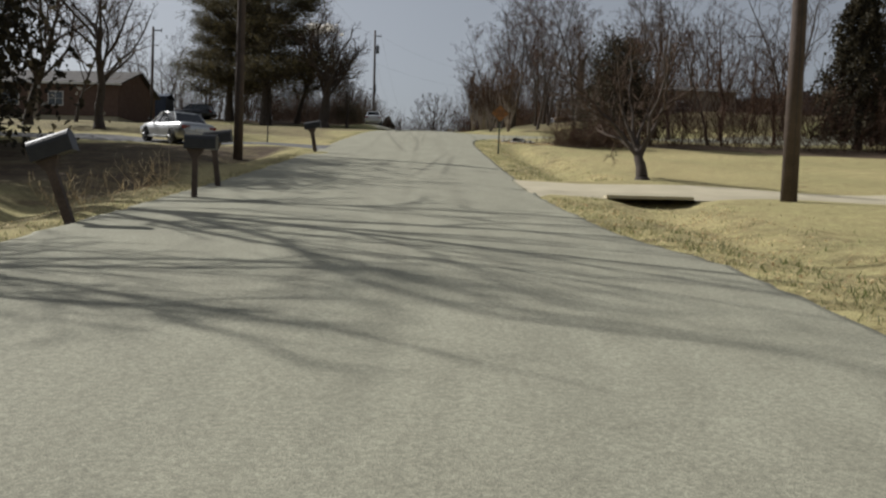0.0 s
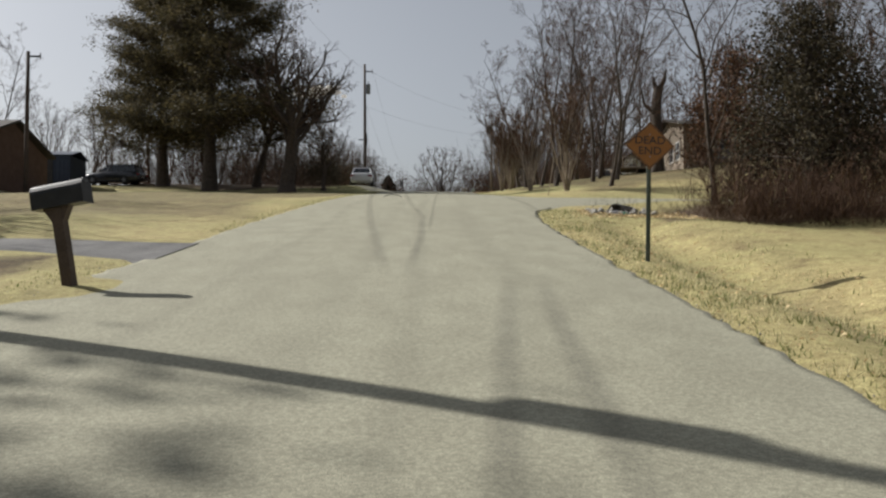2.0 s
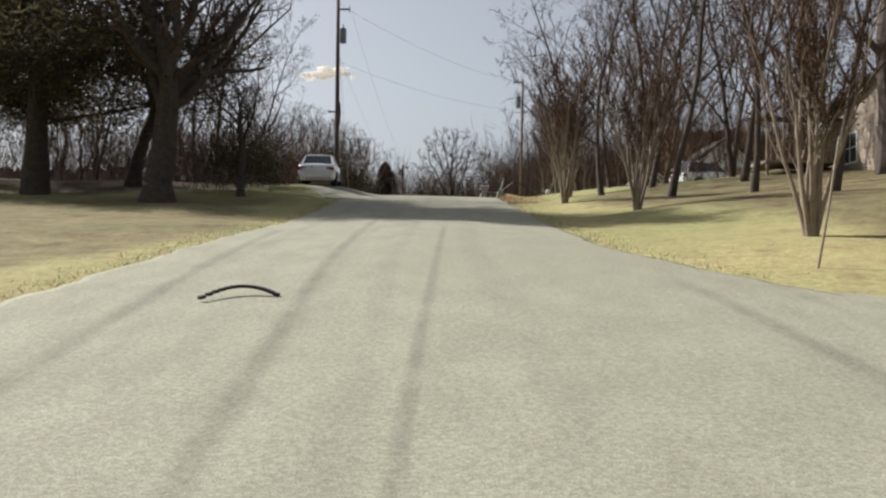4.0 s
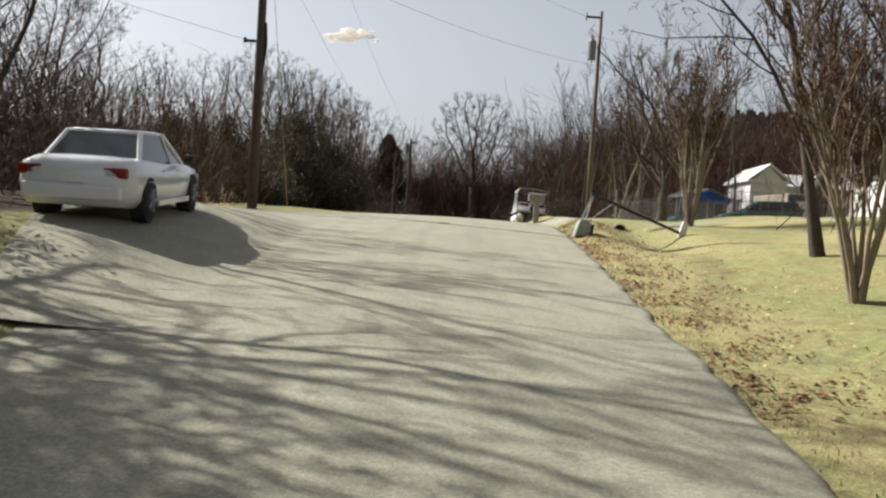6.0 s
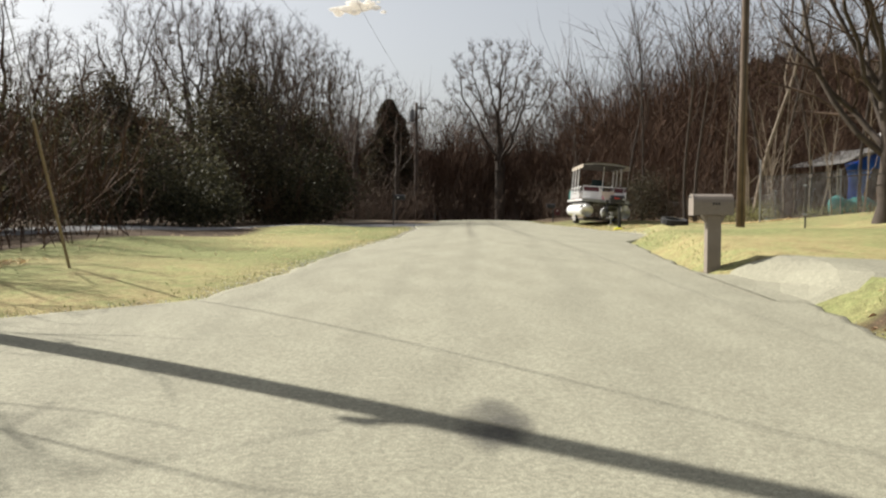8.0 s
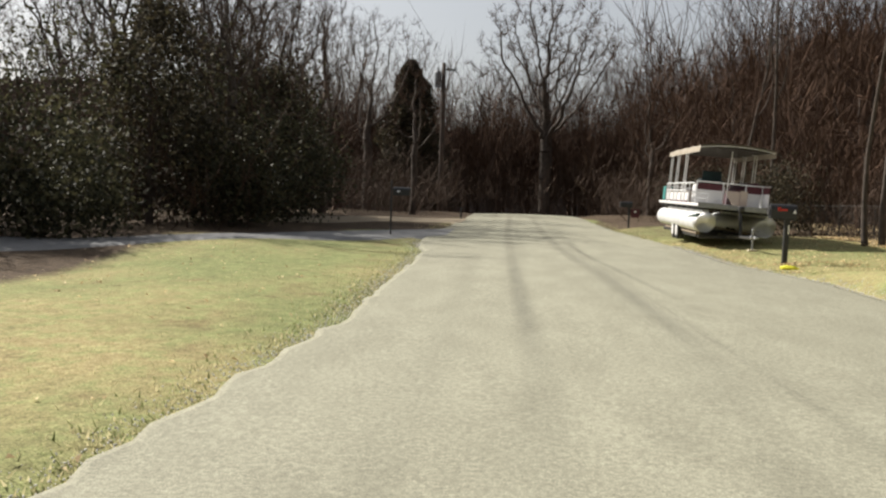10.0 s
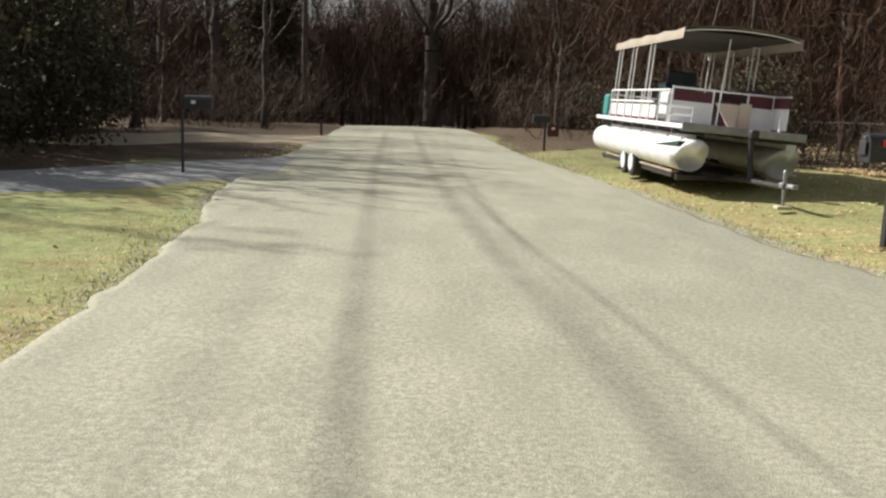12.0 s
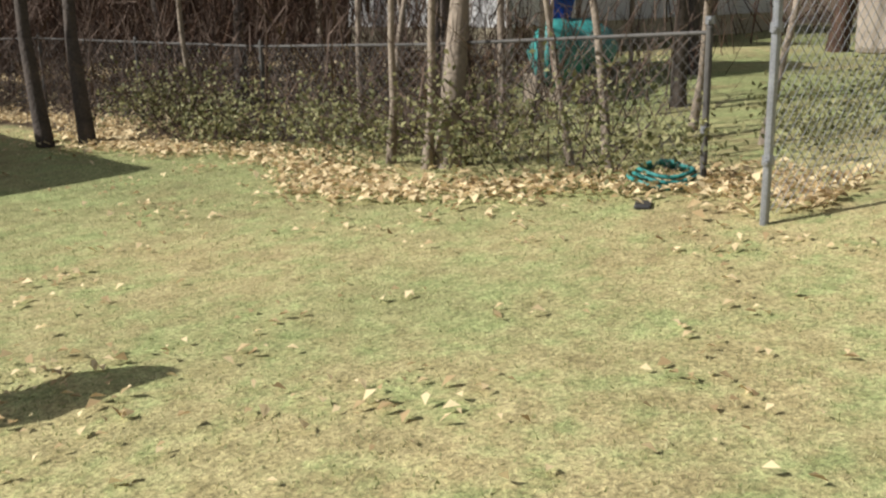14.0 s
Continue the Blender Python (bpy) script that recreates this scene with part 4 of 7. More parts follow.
# pines and oaks on the rise
put(pine, -16.0, 96.0, 1.0, 0)
again(pine, -20.5, 100, 0.85, 140, label="tall dark pine behind the lawn")
again(oak_b, -13.4, 100, 0.98, 60, label="dark bare tree beside the pine")
put(bare_tree("thick-trunked bare tree with a dense crown of fine twigs", 19, **dict(OAK, trunk_r=0.62, kids=(14, 8, 6, 10), thin=0.008)), -9.8, 91.5, 0.86, 210)
again(oak_a, -7.9, 96.5, 0.5, 20, label="small bare tree beside the parked car")
put(slim_b, -9.5, 106, 0.65, 0)
for x, y, s, a, o in ((-25, 108, .85, 0, 0), (-30, 112, .85, 50, 1), (-36, 106, .9, 120, 2), (-18, 108, .8, 90, 0), (-11.5, 107, .95, 80, 2), (-13.5, 111.5, 1.0, 180, 0), (-18, 120, .8, 20, 1), (-22, 118, .85, 130, 2)):
    again((slim_a, slim_b, slim_c)[o], x, y, s, a, label="bare tree in the thicket beyond the lawn")

# row on the right of the rise
put(conifer("broad tree holding withered russet-brown leaves", 83, 6.8, 2.9, 9000, "lobed", leaf=0.2, mat=RUST_LEAF, trunk_r=0.2, name="withered_oak"), 18.6, 85.6, 1.0, 0)
put(myrtle_a, 6.5, 74.2, 0.95, 0)
put(myrtle_b, 5.9, 85.6, 0.95, 30)
again(myrtle_a, 4.7, 92.5, 1.0, 100)
again(myrtle_b, 6.0, 100.8, 0.9, 200)
put(slim_a, 8.9, 75.4, 0.78, 0)
put(slim_c, 10.8, 83.6, 0.95, 90)
for x, y, s, a, o in ((8.2, 91, 1.0, 30, 0), (11.6, 93.7, 1.0, 80, 2), (6.8, 97, 0.9, 150, 0), (9.5, 101, 1.0, 220, 1), (7.0, 105, 0.9, 290, 2), (12, 108, 1.0, 10, 0), (16, 100, 0.95, 60, 1), (7.6, 94.2, 0.85, 40, 0), (9.0, 97.6, 0.95, 110, 2), (8.4, 104.0, 0.75, 170, 0), (12.8, 99.0, 1.0, 250, 2), (10.2, 88.3, 0.9, 310, 0), (14.5, 104.5, 1.0, 15, 1)):
    again((slim_a, slim_b, slim_c)[o], x, y, s, a, label="tall slim bare tree in the row above the road")

# crest and bottom of the road
round_a = round_tree("tall round-crowned bare tree in the wood", 5, height=14, wide=7.5, clear=4.6, trunk_r=0.28, n=650, thin=0.012, twigs=5, twig_len=0.7)
round_b = round_tree("slim round-crowned bare tree in the wood", 8, twig=RUST_TWIG, height=11.5, wide=5.6, clear=3.2, trunk_r=0.18, n=520, reach=0.4, thin=0.011, twigs=6, twig_len=0.6)
put(round_a, -20.8, 165, 0.95, 80)
again(round_a, -14.5, 169, 0.95, 160)
again(round_a, -9.8, 185, 0.98, 290)
again(round_a, 9.5, 186, 0.8, 200)
again(myrtle_a, 7.4, 116.5, 1.0, 70)
again(oak_b, 14.8, 126.5, 0.8, 30, label="bare tree on the lawn beyond the crest")
put(bare_tree("bare low-forked tree beside the garden fence", 23, **dict(OAK, height=4.6, clear=0.3, trunk_r=0.26, spread=40, ratio=(1.25, 0.5, 0.45, 0.34))), 10.1, 133.2, 0.95, 50)
put(cedar_b, -10.8, 150, 0.7, 0)
again(cedar_b, -9.4, 158, 0.6, 60)
again(cedar_b, -13.4, 143.5, 0.58, 160)
again(cedar_b, -15, 137, 0.5, 220)
again(cedar_b, -16.5, 147, 0.55, 300)
again(round_a, -12.8, 161, 0.85, 33, label="tall bare tree whose limbs shade the road")
again(round_a, -15.2, 158, 0.9, 93, label="tall bare tree whose limbs shade the road")
# evergreens added, mostly out of view, to throw shade on the side lawn
for x, y, s in ((-27.5, 46.5, 2.1), (-24.5, 40, 1.95), (-20.5, 37.5, 1.35), (-18.4, 31.5, 1.3), (-23.5, 30, 1.5)):
    again(cedar_b, x, y, s, y * 31, label="tall dense evergreen added to shade the side lawn")
again(cedar_b, -12, 163, 0.65, 250)
again(round_a, -12.6, 153.5, 0.85, 250, label="tall bare tree whose limbs shade the road")
again(round_a, -9.6, 153.4, 0.72, 25, label="tall bare tree whose limbs shade the road")
again(round_a, -10.8, 156.5, 0.8, 190, label="tall bare tree whose limbs shade the road")
again(cedar_a, -7.3, 187, 1.75, 20, label="pointed dark cedar at the end of the road")
put(round_tree("large bare round-crowned tree at the end of the road", 17, height=16.2, wide=11.0, clear=5.6, trunk_r=0.42, n=900, reach=0.45, thin=0.019, twigs=8, twig_len=0.75), 1.8, 188, 1.0, 10)
again(round_a, -11, 178, 0.85, 110, label="bare tree behind the cedar")
for x, y, s, a, o in ((-16, 148, .8, 0, 1), (-22, 145, .9, 260, 2), (-18, 128, .75, 300, 1), (-21, 135, .8, 20, 2), (-16, 122, .7, 70, 0), (-24, 122, .8, 10, 1)):
    again((slim_a, slim_b, slim_c)[o], x, y, s, a, label="bare tree in the wood at the bottom of the road")
put(round_b, 6.5, 172, 0.75, 80)
for x, y, s, a in ((-5.5, 172, .85, 0), (9, 165, .75, 40), (12, 158, .72, 160), (14, 168, .85, 220), (18, 160, .8, 20), (22, 170, .9, 75), (7.5, 180, .8, 190), (-2, 200, 1, 30), (5, 205, 1, 90), (-9, 204, 1, 140), (12, 198, 1, 210)):
    again(round_b, x, y, s, a)



# ---------------------------------------------------------------- woods, thickets, undergrowth
def scatter(rng, n, x0, x1, y0, y1):
    return np.stack([rng.uniform(x0, x1, n), rng.uniform(y0, y1, n)], -1)


def merged(name, pieces, material, label, category, smooth=False):
    verts, faces, base = [], [], 0
    for v, f in pieces:
        verts.append(v)
        faces.append(f + base)
        base += len(v)
    ob = new(name, mesh_from(name, np.concatenate(verts), np.concatenate(faces), material, smooth))
    return tagged(ob, label, category, kind="stuff")


def shrub_segments(rng, height, twigs=7, lean=0.35, r=0.012):
    d = np.array([rng.normal(0, lean), rng.normal(0, lean), 1.0])
    d /= np.linalg.norm(d)
    p = np.zeros(3)
    segs, pts = [], [p]
    for i in range(3):
        d = d + rng.normal(0, 0.18, 3)
        d /= np.linalg.norm(d)
        q = p + d * height / 3
        segs.append((p, q, r * (1 - i / 4), r * (1 - (i + 1) / 4), 3))
        p = q
        pts.append(p)
    for k in range(twigs):
        f = rng.uniform(0.5, 2.95)
        i = int(f)
        s = pts[i] + (pts[i + 1] - pts[i]) * (f - i)
        e = rng.normal(0, 1, 3)
        e[2] = abs(e[2]) + 0.5
        e /= np.linalg.norm(e)
        a = s + e * height * rng.uniform(0.12, 0.3)
        b = a + (e + rng.normal(0, 0.4, 3)) * height * rng.uniform(0.08, 0.2)
        segs.append((s, a, r * 0.7, r * 0.5, 2))
        segs.append((a, b, r * 0.6, r * 0.25, 1))
    return segs


def thicket(name, seed, spots, hmin, hmax, material, label, twigs=7, r=0.012, kinds=14, lean=0.35):
    rng = np.random.RandomState(seed)
    models = [ring_mesh(shrub_segments(rng, 1.0, twigs, lean, r)) for _ in range(kinds)]
    pieces = []
    zs = ground(spots[:, 0], spots[:, 1])
    for (x, y), z in zip(spots, zs):
        v, f = models[rng.randint(kinds)]
        s = rng.uniform(hmin, hmax)
        a = rng.uniform(0, 2 * np.pi)
        c, sn = np.cos(a), np.sin(a)
        w = np.stack([v[:, 0] * c - v[:, 1] * sn, v[:, 0] * sn + v[:, 1] * c, v[:, 2]], -1) * s
        pieces.append((w + (x, y, z - 0.05), f))
    return merged(name, pieces, material, label, "undergrowth")


def leaf_bank(name, seed, lumps, per, size, material, label, spread=1.0):
    """Evergreen undergrowth: leaves gathered round lumps given as x, y, height, radius."""
    rng = np.random.RandomState(seed)
    cen = []
    for x, y, h, r in lumps:
        z = gz(x, y)
        hubs = rng.normal(0, 1, (26, 3))
        hubs /= np.linalg.norm(hubs, axis=1, keepdims=True)
        hubs = hubs * (rng.uniform(0.45, 1.0, (26, 1))) * (r, r, h * 0.5) + (x, y, z + h * 0.5)
        got = hubs[rng.randint(0, 26, per)] + rng.normal(0, 1, (per, 3)) * (0.24 * r, 0.24 * r, 0.14 * h) * spread
        cen.append(got[got[:, 2] > z])
    v, f = cards(rng, np.concatenate(cen), size)
    return merged(name, [(v, f)], material, label, "undergrowth")


rng = np.random.RandomState(101)
FAR_TREES = []
for sd in (205, 206, 207, 208):
    thick, fine = crown_segments(sd, 11.5, 6.2, 3.0, 0.18, 380, 0.5, 0.013, 7, 0.75, 0.6)
    FAR_TREES.append(ring_mesh([(a, b, r0, r1, min(sides, 4)) for a, b, r0, r1, sides in thick] + fine))


def wood(name, seed, spots, smin, smax, material, label):
    r = np.random.RandomState(seed)
    pieces = []
    zs = ground(spots[:, 0], spots[:, 1])
    for (x, y), z in zip(spots, zs):
        v, f = FAR_TREES[r.randint(len(FAR_TREES))]
        s, a = r.uniform(smin, smax), r.uniform(0, 6.28)
        c, sn = np.cos(a), np.sin(a)
        w = np.stack([v[:, 0] * c - v[:, 1] * sn, v[:, 0] * sn + v[:, 1] * c, v[:, 2]], -1) * s
        pieces.append((w + (x, y, z - 0.1), f))
    return merged(name, pieces, material, label, "woods")


wood("winter_wood", 1, np.concatenate([scatter(rng, 34, -42, -15, 118, 172), scatter(rng, 18, -26, -9, 164, 182)]), 0.6, 0.95, TWIG, "bare grey-brown winter wood")
wood("shade_trees", 19, scatter(rng, 9, -14.5, -8.5, 152, 168), 0.75, 1.0, TWIG, "bare trees shading the bottom of the road")
# trees scattered mostly out of view as extra shade for the side lawn
wood("yard_trees", 9, scatter(rng, 9, -32, -18, 27, 44), 0.7, 1.0, TWIG, "bare trees added to shade the side lawn")
wood("valley_wood", 2, np.concatenate([scatter(rng, 40, -40, 42, 193, 218), scatter(rng, 26, -18, 20, 190, 200)]), 0.6, 0.95, RUST_TWIG, "bare winter wood closing the end of the road")
wood("russet_wood", 3, np.concatenate([scatter(rng, 34, 10, 36, 164, 186), scatter(rng, 16, 9, 22, 156, 172), scatter(np.random.RandomState(78), 16, 6.5, 24, 174, 190), scatter(rng, 6, 40, 70, 130, 170)]), 0.62, 0.98, RUST_TWIG, "russet bare winter wood behind the fence")
wood("hedgerow_trees", 4, np.concatenate([scatter(rng, 13, 16, 40, 60, 74), scatter(rng, 10, -70, -20, 106, 120), scatter(rng, 5, -90, -45, 70, 100)]), 0.6, 0.95, RUST_TWIG, "bare trees along the far edges of the lawns")
wood("ridge_trees", 5, np.concatenate([scatter(rng, 13, 12, 38, 100, 116), scatter(rng, 4, 30, 60, 80, 110), scatter(np.random.RandomState(55), 16, 20, 46, 112, 146)]), 0.7, 1.1, RUST_TWIG, "russet bare trees behind the houses")

thicket("russet_brush", 6, np.concatenate([scatter(rng, 620, -20, -8.2, 110, 134), scatter(rng, 260, -16, -7.6, 148, 168), scatter(rng, 200, -30, -16, 100, 140)]), 1.6, 4.6, RUST_TWIG, "tangled russet brush at the edge of the wood", twigs=15, r=0.0042)
thicket("grey_brush", 7, np.concatenate([scatter(rng, 700, -24, 24, 183, 200), scatter(rng, 200, -10, -4, 166, 184), scatter(rng, 240, 4.5, 12, 164, 184)]), 1.4, 4.0, TWIG, "grey-brown brush at the end of the road", twigs=15, r=0.0042)
thicket("tall_thicket", 18, scatter(rng, 820, -28, 30, 190, 206), 7.0, 11.5, RUST_TWIG, "tall dense brown thicket closing the end of the road", twigs=50, r=0.0024, lean=0.25)
hill = np.random.RandomState(77)
thicket("hillside_thicket", 26, np.concatenate([scatter(hill, 760, 9, 36, 160, 186), scatter(hill, 160, 24, 44, 140, 166), scatter(hill, 150, 6.5, 22, 184, 200)]), 6.0, 11.5, RUST_TWIG, "dense russet thicket climbing the slope behind the boat", twigs=46, r=0.0022, lean=0.3)
thicket("row_underbrush", 27, np.concatenate([scatter(hill, 150, 9, 26, 96, 118), scatter(hill, 60, 9, 14, 100, 106)]), 1.5, 5.0, RUST_TWIG, "brown underbrush behind the row of trees", twigs=22, r=0.004, lean=0.4)
thicket("tangled_brush", 8, np.concatenate([scatter(rng, 520, 7.0, 22, 152, 172), scatter(rng, 200, 10.2, 16, 147.5, 154)]), 1.8, 5.6, RUST_TWIG, "russet brush behind the boat", twigs=22, r=0.0026)
thicket("fence_line_brush", 9, np.concatenate([scatter(rng, 330, 9.45, 11.1, 141.8, 151), scatter(rng, 120, 8.6, 10.5, 148, 153)]), 0.5, 2.1, TWIG, "tangle of vines and saplings along the fence", r=0.0042, lean=0.5)
thicket("hedgerow", 10, np.concatenate([scatter(rng, 520, 7.2, 11.4, 50.6, 53.8), scatter(rng, 200, 10, 34, 53.5, 56)]), 0.7, 1.9, RUST_TWIG, "brown tangled hedge behind the lawn", twigs=20, r=0.0042, lean=0.9)
thicket("tall_hedge", 11, scatter(rng, 620, 10.5, 38, 56.5, 63), 1.8, 4.8, RUST_TWIG, "tall brown tangled growth behind the side street", twigs=18, r=0.0045, lean=0.5)
thicket("rise_brush", 12, np.concatenate([scatter(rng, 300, -22, -9, 103, 112), scatter(rng, 460, -70, -20, 104, 114), scatter(rng, 160, -10.5, -8, 97, 112)]), 1.2, 3.6, TWIG, "grey brush behind the pines", twigs=12, r=0.005)
thicket("low_bushes", 16, np.concatenate([scatter(rng, 26, -8.9, -8.2, 121.6, 122.4), scatter(rng, 30, -10.2, -9.3, 124.6, 125.6)]), 0.5, 1.0, TWIG, "small twiggy bushes at the edge of the wood", twigs=16, r=0.006, lean=0.7)
thicket("fence_weeds", 13, np.concatenate([scatter(rng, 150, 6.8, 20, 134.5, 138.5) + (4, 0), scatter(rng, 120, 10, 26, 146, 154) + (5, 0), scatter(rng, 190, 12.2, 17, 144.4, 149)]), 0.4, 1.3, RUST_TWIG, "dry weeds along the back fence", r=0.008)
thicket("roadside_weeds", 14, np.concatenate([scatter(rng, 40, -8.5, -6.5, 112, 119.5), scatter(rng, 50, -6.4, -5.4, 15, 22)]), 0.3, 0.8, DEAD_LEAF, "pale dry weeds beside the road", r=0.008)

leaf_bank("evergreen_thicket", 15, [(-10.5, 143.5, 2.4, 1.5), (-12.5, 141.5, 3.4, 2.0), (-8.6, 150.5, 2.8, 1.7), (-10.6, 152.5, 5.5, 2.4), (-12.6, 147.5, 5.2, 2.6), (-7.8, 154.5, 3.8, 1.8), (-14.5, 143, 4.8, 2.6), (-15.5, 136, 4.0, 2.2), (-9.3, 158.5, 5.8, 2.2), (-11.8, 156, 6.5, 2.5), (-17.5, 149, 5.5, 2.8), (-13.2, 130.5, 3.2, 1.8), (-12.0, 162, 5.0, 2.2)], 4400, 0.135, PRIVET, "dark glossy evergreen thicket under the trees")
leaf_bank("evergreen_shrubs", 16, [(-8.2, 98.5, 2.4, 1.5), (-7.6, 100.5, 1.9, 1.2), (7.2, 165, 2.2, 1.4), (7.6, 137.6 + 24, 2.0, 1.2), (7.4, 153.2, 2.1, 1.3), (8.6, 155.5, 2.6, 1.3)], 2600, 0.1, CEDAR, "dark evergreen shrubs", 1.1)
leaf_bank("fence_ivy", 17, [(9.58 + 0.25 * math.sin(k * 2.1), 141.3 + k * 0.55, 0.5 + 0.35 * math.sin(k * 1.3) ** 2, 0.5) for k in range(13)] + [(11.0 + k * 0.8, 140.85 + 0.3 * (k % 2), 0.5, 0.5) for k in range(5)], 420, 0.05, surface("vine_leaves", (0.11, 0.115, 0.045), (0.33, 0.315, 0.145), 0.7, 2, 20, bump=0, island=0.8, through=0.4), "olive-green vines on the fence line", 1.2)


# ---------------------------------------------------------------- grass, leaves, stones
def blades(name, seed, spots, hmin, hmax, material, label, wide=0.012):
    r = np.random.RandomState(seed)
    n = len(spots)
    z = ground(spots[:, 0], spots[:, 1])
    base = np.stack([spots[:, 0], spots[:, 1], z - 0.01], -1)
    a = r.uniform(0, 6.28, n)
    side = np.stack([np.cos(a), np.sin(a), 0 * a], -1) * (wide * r.uniform(0.6, 1.5, n))[:, None]
    h = r.uniform(hmin, hmax, n)[:, None]
    bend = np.stack([r.normal(0, 0.45, n), r.normal(0, 0.45, n), np.ones(n)], -1) * h
    v = np.stack([base - side, base + side, base + bend], 1).reshape(-1, 3)
    return merged(name, [(v, np.arange(3 * n).reshape(n, 3))], material, label, "grass")


def off_road(p, margin=0.03):
    keep = (p[:, 0] < road_left(p[:, 1]) - margin) | (p[:, 0] > road_right(p[:, 1]) + margin)
    x, y = p[:, 0], p[:, 1]
    for x0, x1, y0, y1 in ((2, 20, 21.9, 27.2), (-30, -4, 42.6, 48.8), (2, 15, 57.5, 69.8), (2, 14, 118.9, 122.6), (-12, -2, 143.6, 153)):
        keep &= ~((x > x0) & (x < x1) & (y > y0) & (y < y1))
    keep &= ~((x > 3) & (x < 9) & (y < 140.2 - (x - 4.0) * 0.62) & (y > 133))
    return p[keep]


g = np.random.RandomState(303)
def clumped(p, size=0.45, cut=-0.05):
    """Keeps the spots that fall into uneven clumps."""
    keep = [noise.noise(Vector((x / size, y / size, 0))) + 0.5 * noise.noise(Vector((x * 3 / size, y * 3 / size, 4))) > cut for x, y in p]
    return p[np.array(keep)]


LAWN_BLADES = surface("lawn_blades", (0.24, 0.27, 0.11), (0.56, 0.52, 0.29), 0.8, 1.5, 8, bump=0, island=0.8, through=0.5)
near = np.concatenate([scatter(g, 105000, 3.3, 9.6, 136.5, 149), scatter(g, 30000, -7.5, -2.0, 124, 143.4), scatter(g, 12000, 3.2, 9.5, 100, 119)])
blades("lawn_grass", 18, clumped(off_road(near), 0.25, -0.3), 0.008, 0.03, LAWN_BLADES, "short straw and green grass", 0.0045)
rough_y = g.uniform(6, 57, 30000)
rough = np.stack([road_right(rough_y) + 0.1 + np.abs(g.normal(0, 1.5, 30000)), rough_y], -1)
blades("rough_grass", 28, clumped(off_road(rough), 0.7, 0.05), 0.04, 0.12, STRAW, "rough clumps of dry grass on the verge", 0.009)
verge_y = g.uniform(5, 165, 30000)
side = g.choice([-1, 1], 30000)
vx = np.where(side < 0, road_left(verge_y) - np.abs(g.normal(0, 0.35, 30000)), road_right(verge_y) + np.abs(g.normal(0, 0.35, 30000)))
blades("verge_grass", 19, off_road(np.stack([vx, verge_y], -1), 0.0), 0.02, 0.065, STRAW, "ragged dry grass along the road edges", 0.008)
ty = np.concatenate([g.uniform(122, 147, 9000), g.uniform(96, 119, 3000)])
tx = np.where(np.arange(12000) < 9000, road_left(ty) + g.normal(-0.03, 0.09, 12000), road_right(ty) + g.normal(0.03, 0.08, 12000))
blades("edge_tufts", 37, clumped(np.stack([tx, ty], -1), 1.6, 0.1), 0.02, 0.05, STRAW, "tufts of dry grass that overhang the paving", 0.009)


vy = g.uniform(95, 118.5, 3600)


def litter(name, seed, spots, size, material, label, lift=0.012):
    r = np.random.RandomState(seed)
    z = ground(spots[:, 0], spots[:, 1])
    cen = np.stack([spots[:, 0], spots[:, 1], z + lift + r.uniform(0, 0.02, len(spots))], -1)
    n = len(cen)
    a = r.uniform(0, 6.28, n)
    s = size * r.uniform(0.5, 1.4, n)
    u = np.stack([np.cos(a), np.sin(a), r.normal(0, 0.35, n)], -1) * s[:, None]
    w = np.stack([-np.sin(a), np.cos(a), r.normal(0, 0.35, n)], -1) * (s * 0.6)[:, None]
    curl = np.zeros((n, 3))
    curl[:, 2] = s * 0.22
    v = np.stack([cen - u * 0.5, cen + w * 0.5 + curl, cen + u * 0.5, cen - w * 0.5 + curl], 1).reshape(-1, 3)
    return merged(name, [(v, np.arange(4 * n).reshape(n, 4))], material, label, "leaves")


ly = g.uniform(140.0, 151.5, 5600)
lx = 9.05 + 0.35 * np.sin(ly * 1.7) + g.normal(0, 0.27, 5600) + np.maximum(0, 141.9 - ly) * 0.5
litter("leaf_bank", 20, np.stack([lx, ly], -1), 0.07, DEAD_LEAF, "drift of tan fallen leaves along the fence", 0.03)
litter("lawn_leaves", 21, off_road(np.concatenate([clumped(scatter(g, 5200, 3.4, 9.3, 136.5, 150), 0.6, 0.1), scatter(g, 260, -8, -2.2, 124, 143), scatter(g, 900, 3.0, 6.2, 96, 119), clumped(scatter(g, 2600, 2.7, 6.5, 9, 21), 0.8), clumped(scatter(g, 2600, 2.7, 6, 28, 56), 0.8), scatter(g, 300, -7, -4.8, 8, 24)]), 0.05), 0.05, DEAD_LEAF, "scattered tan leaves on the grass")
clump = np.random.RandomState(63)
litter("post_leaves", 35, np.concatenate([clump.normal(0, 1, (110, 2)) * (0.17, 0.13) + (4.76, 141.76), clump.normal(0, 1, (70, 2)) * (0.4, 0.35) + (5.3, 141.5)]), 0.055, DEAD_LEAF, "tan leaves heaped round a mailbox post", 0.03)
litter("verge_leaves", 25, clumped(np.stack([road_right(vy) + 0.05 + np.abs(g.normal(0, 0.75, 3600)), vy], -1), 0.9, -0.1), 0.075, surface("brown_fallen_leaves", (0.15, 0.085, 0.045), (0.42, 0.28, 0.16), 0.8, 3, 30, bump=0, island=1.0, through=0.3), "brown fallen leaves along the road edge")
litter("wood_floor_leaves", 22, np.concatenate([scatter(g, 4000, 9.6, 20, 147, 162), scatter(g, 3000, -15, -7, 110, 124)]), 0.12, DEAD_LEAF, "brown leaf litter under the trees")


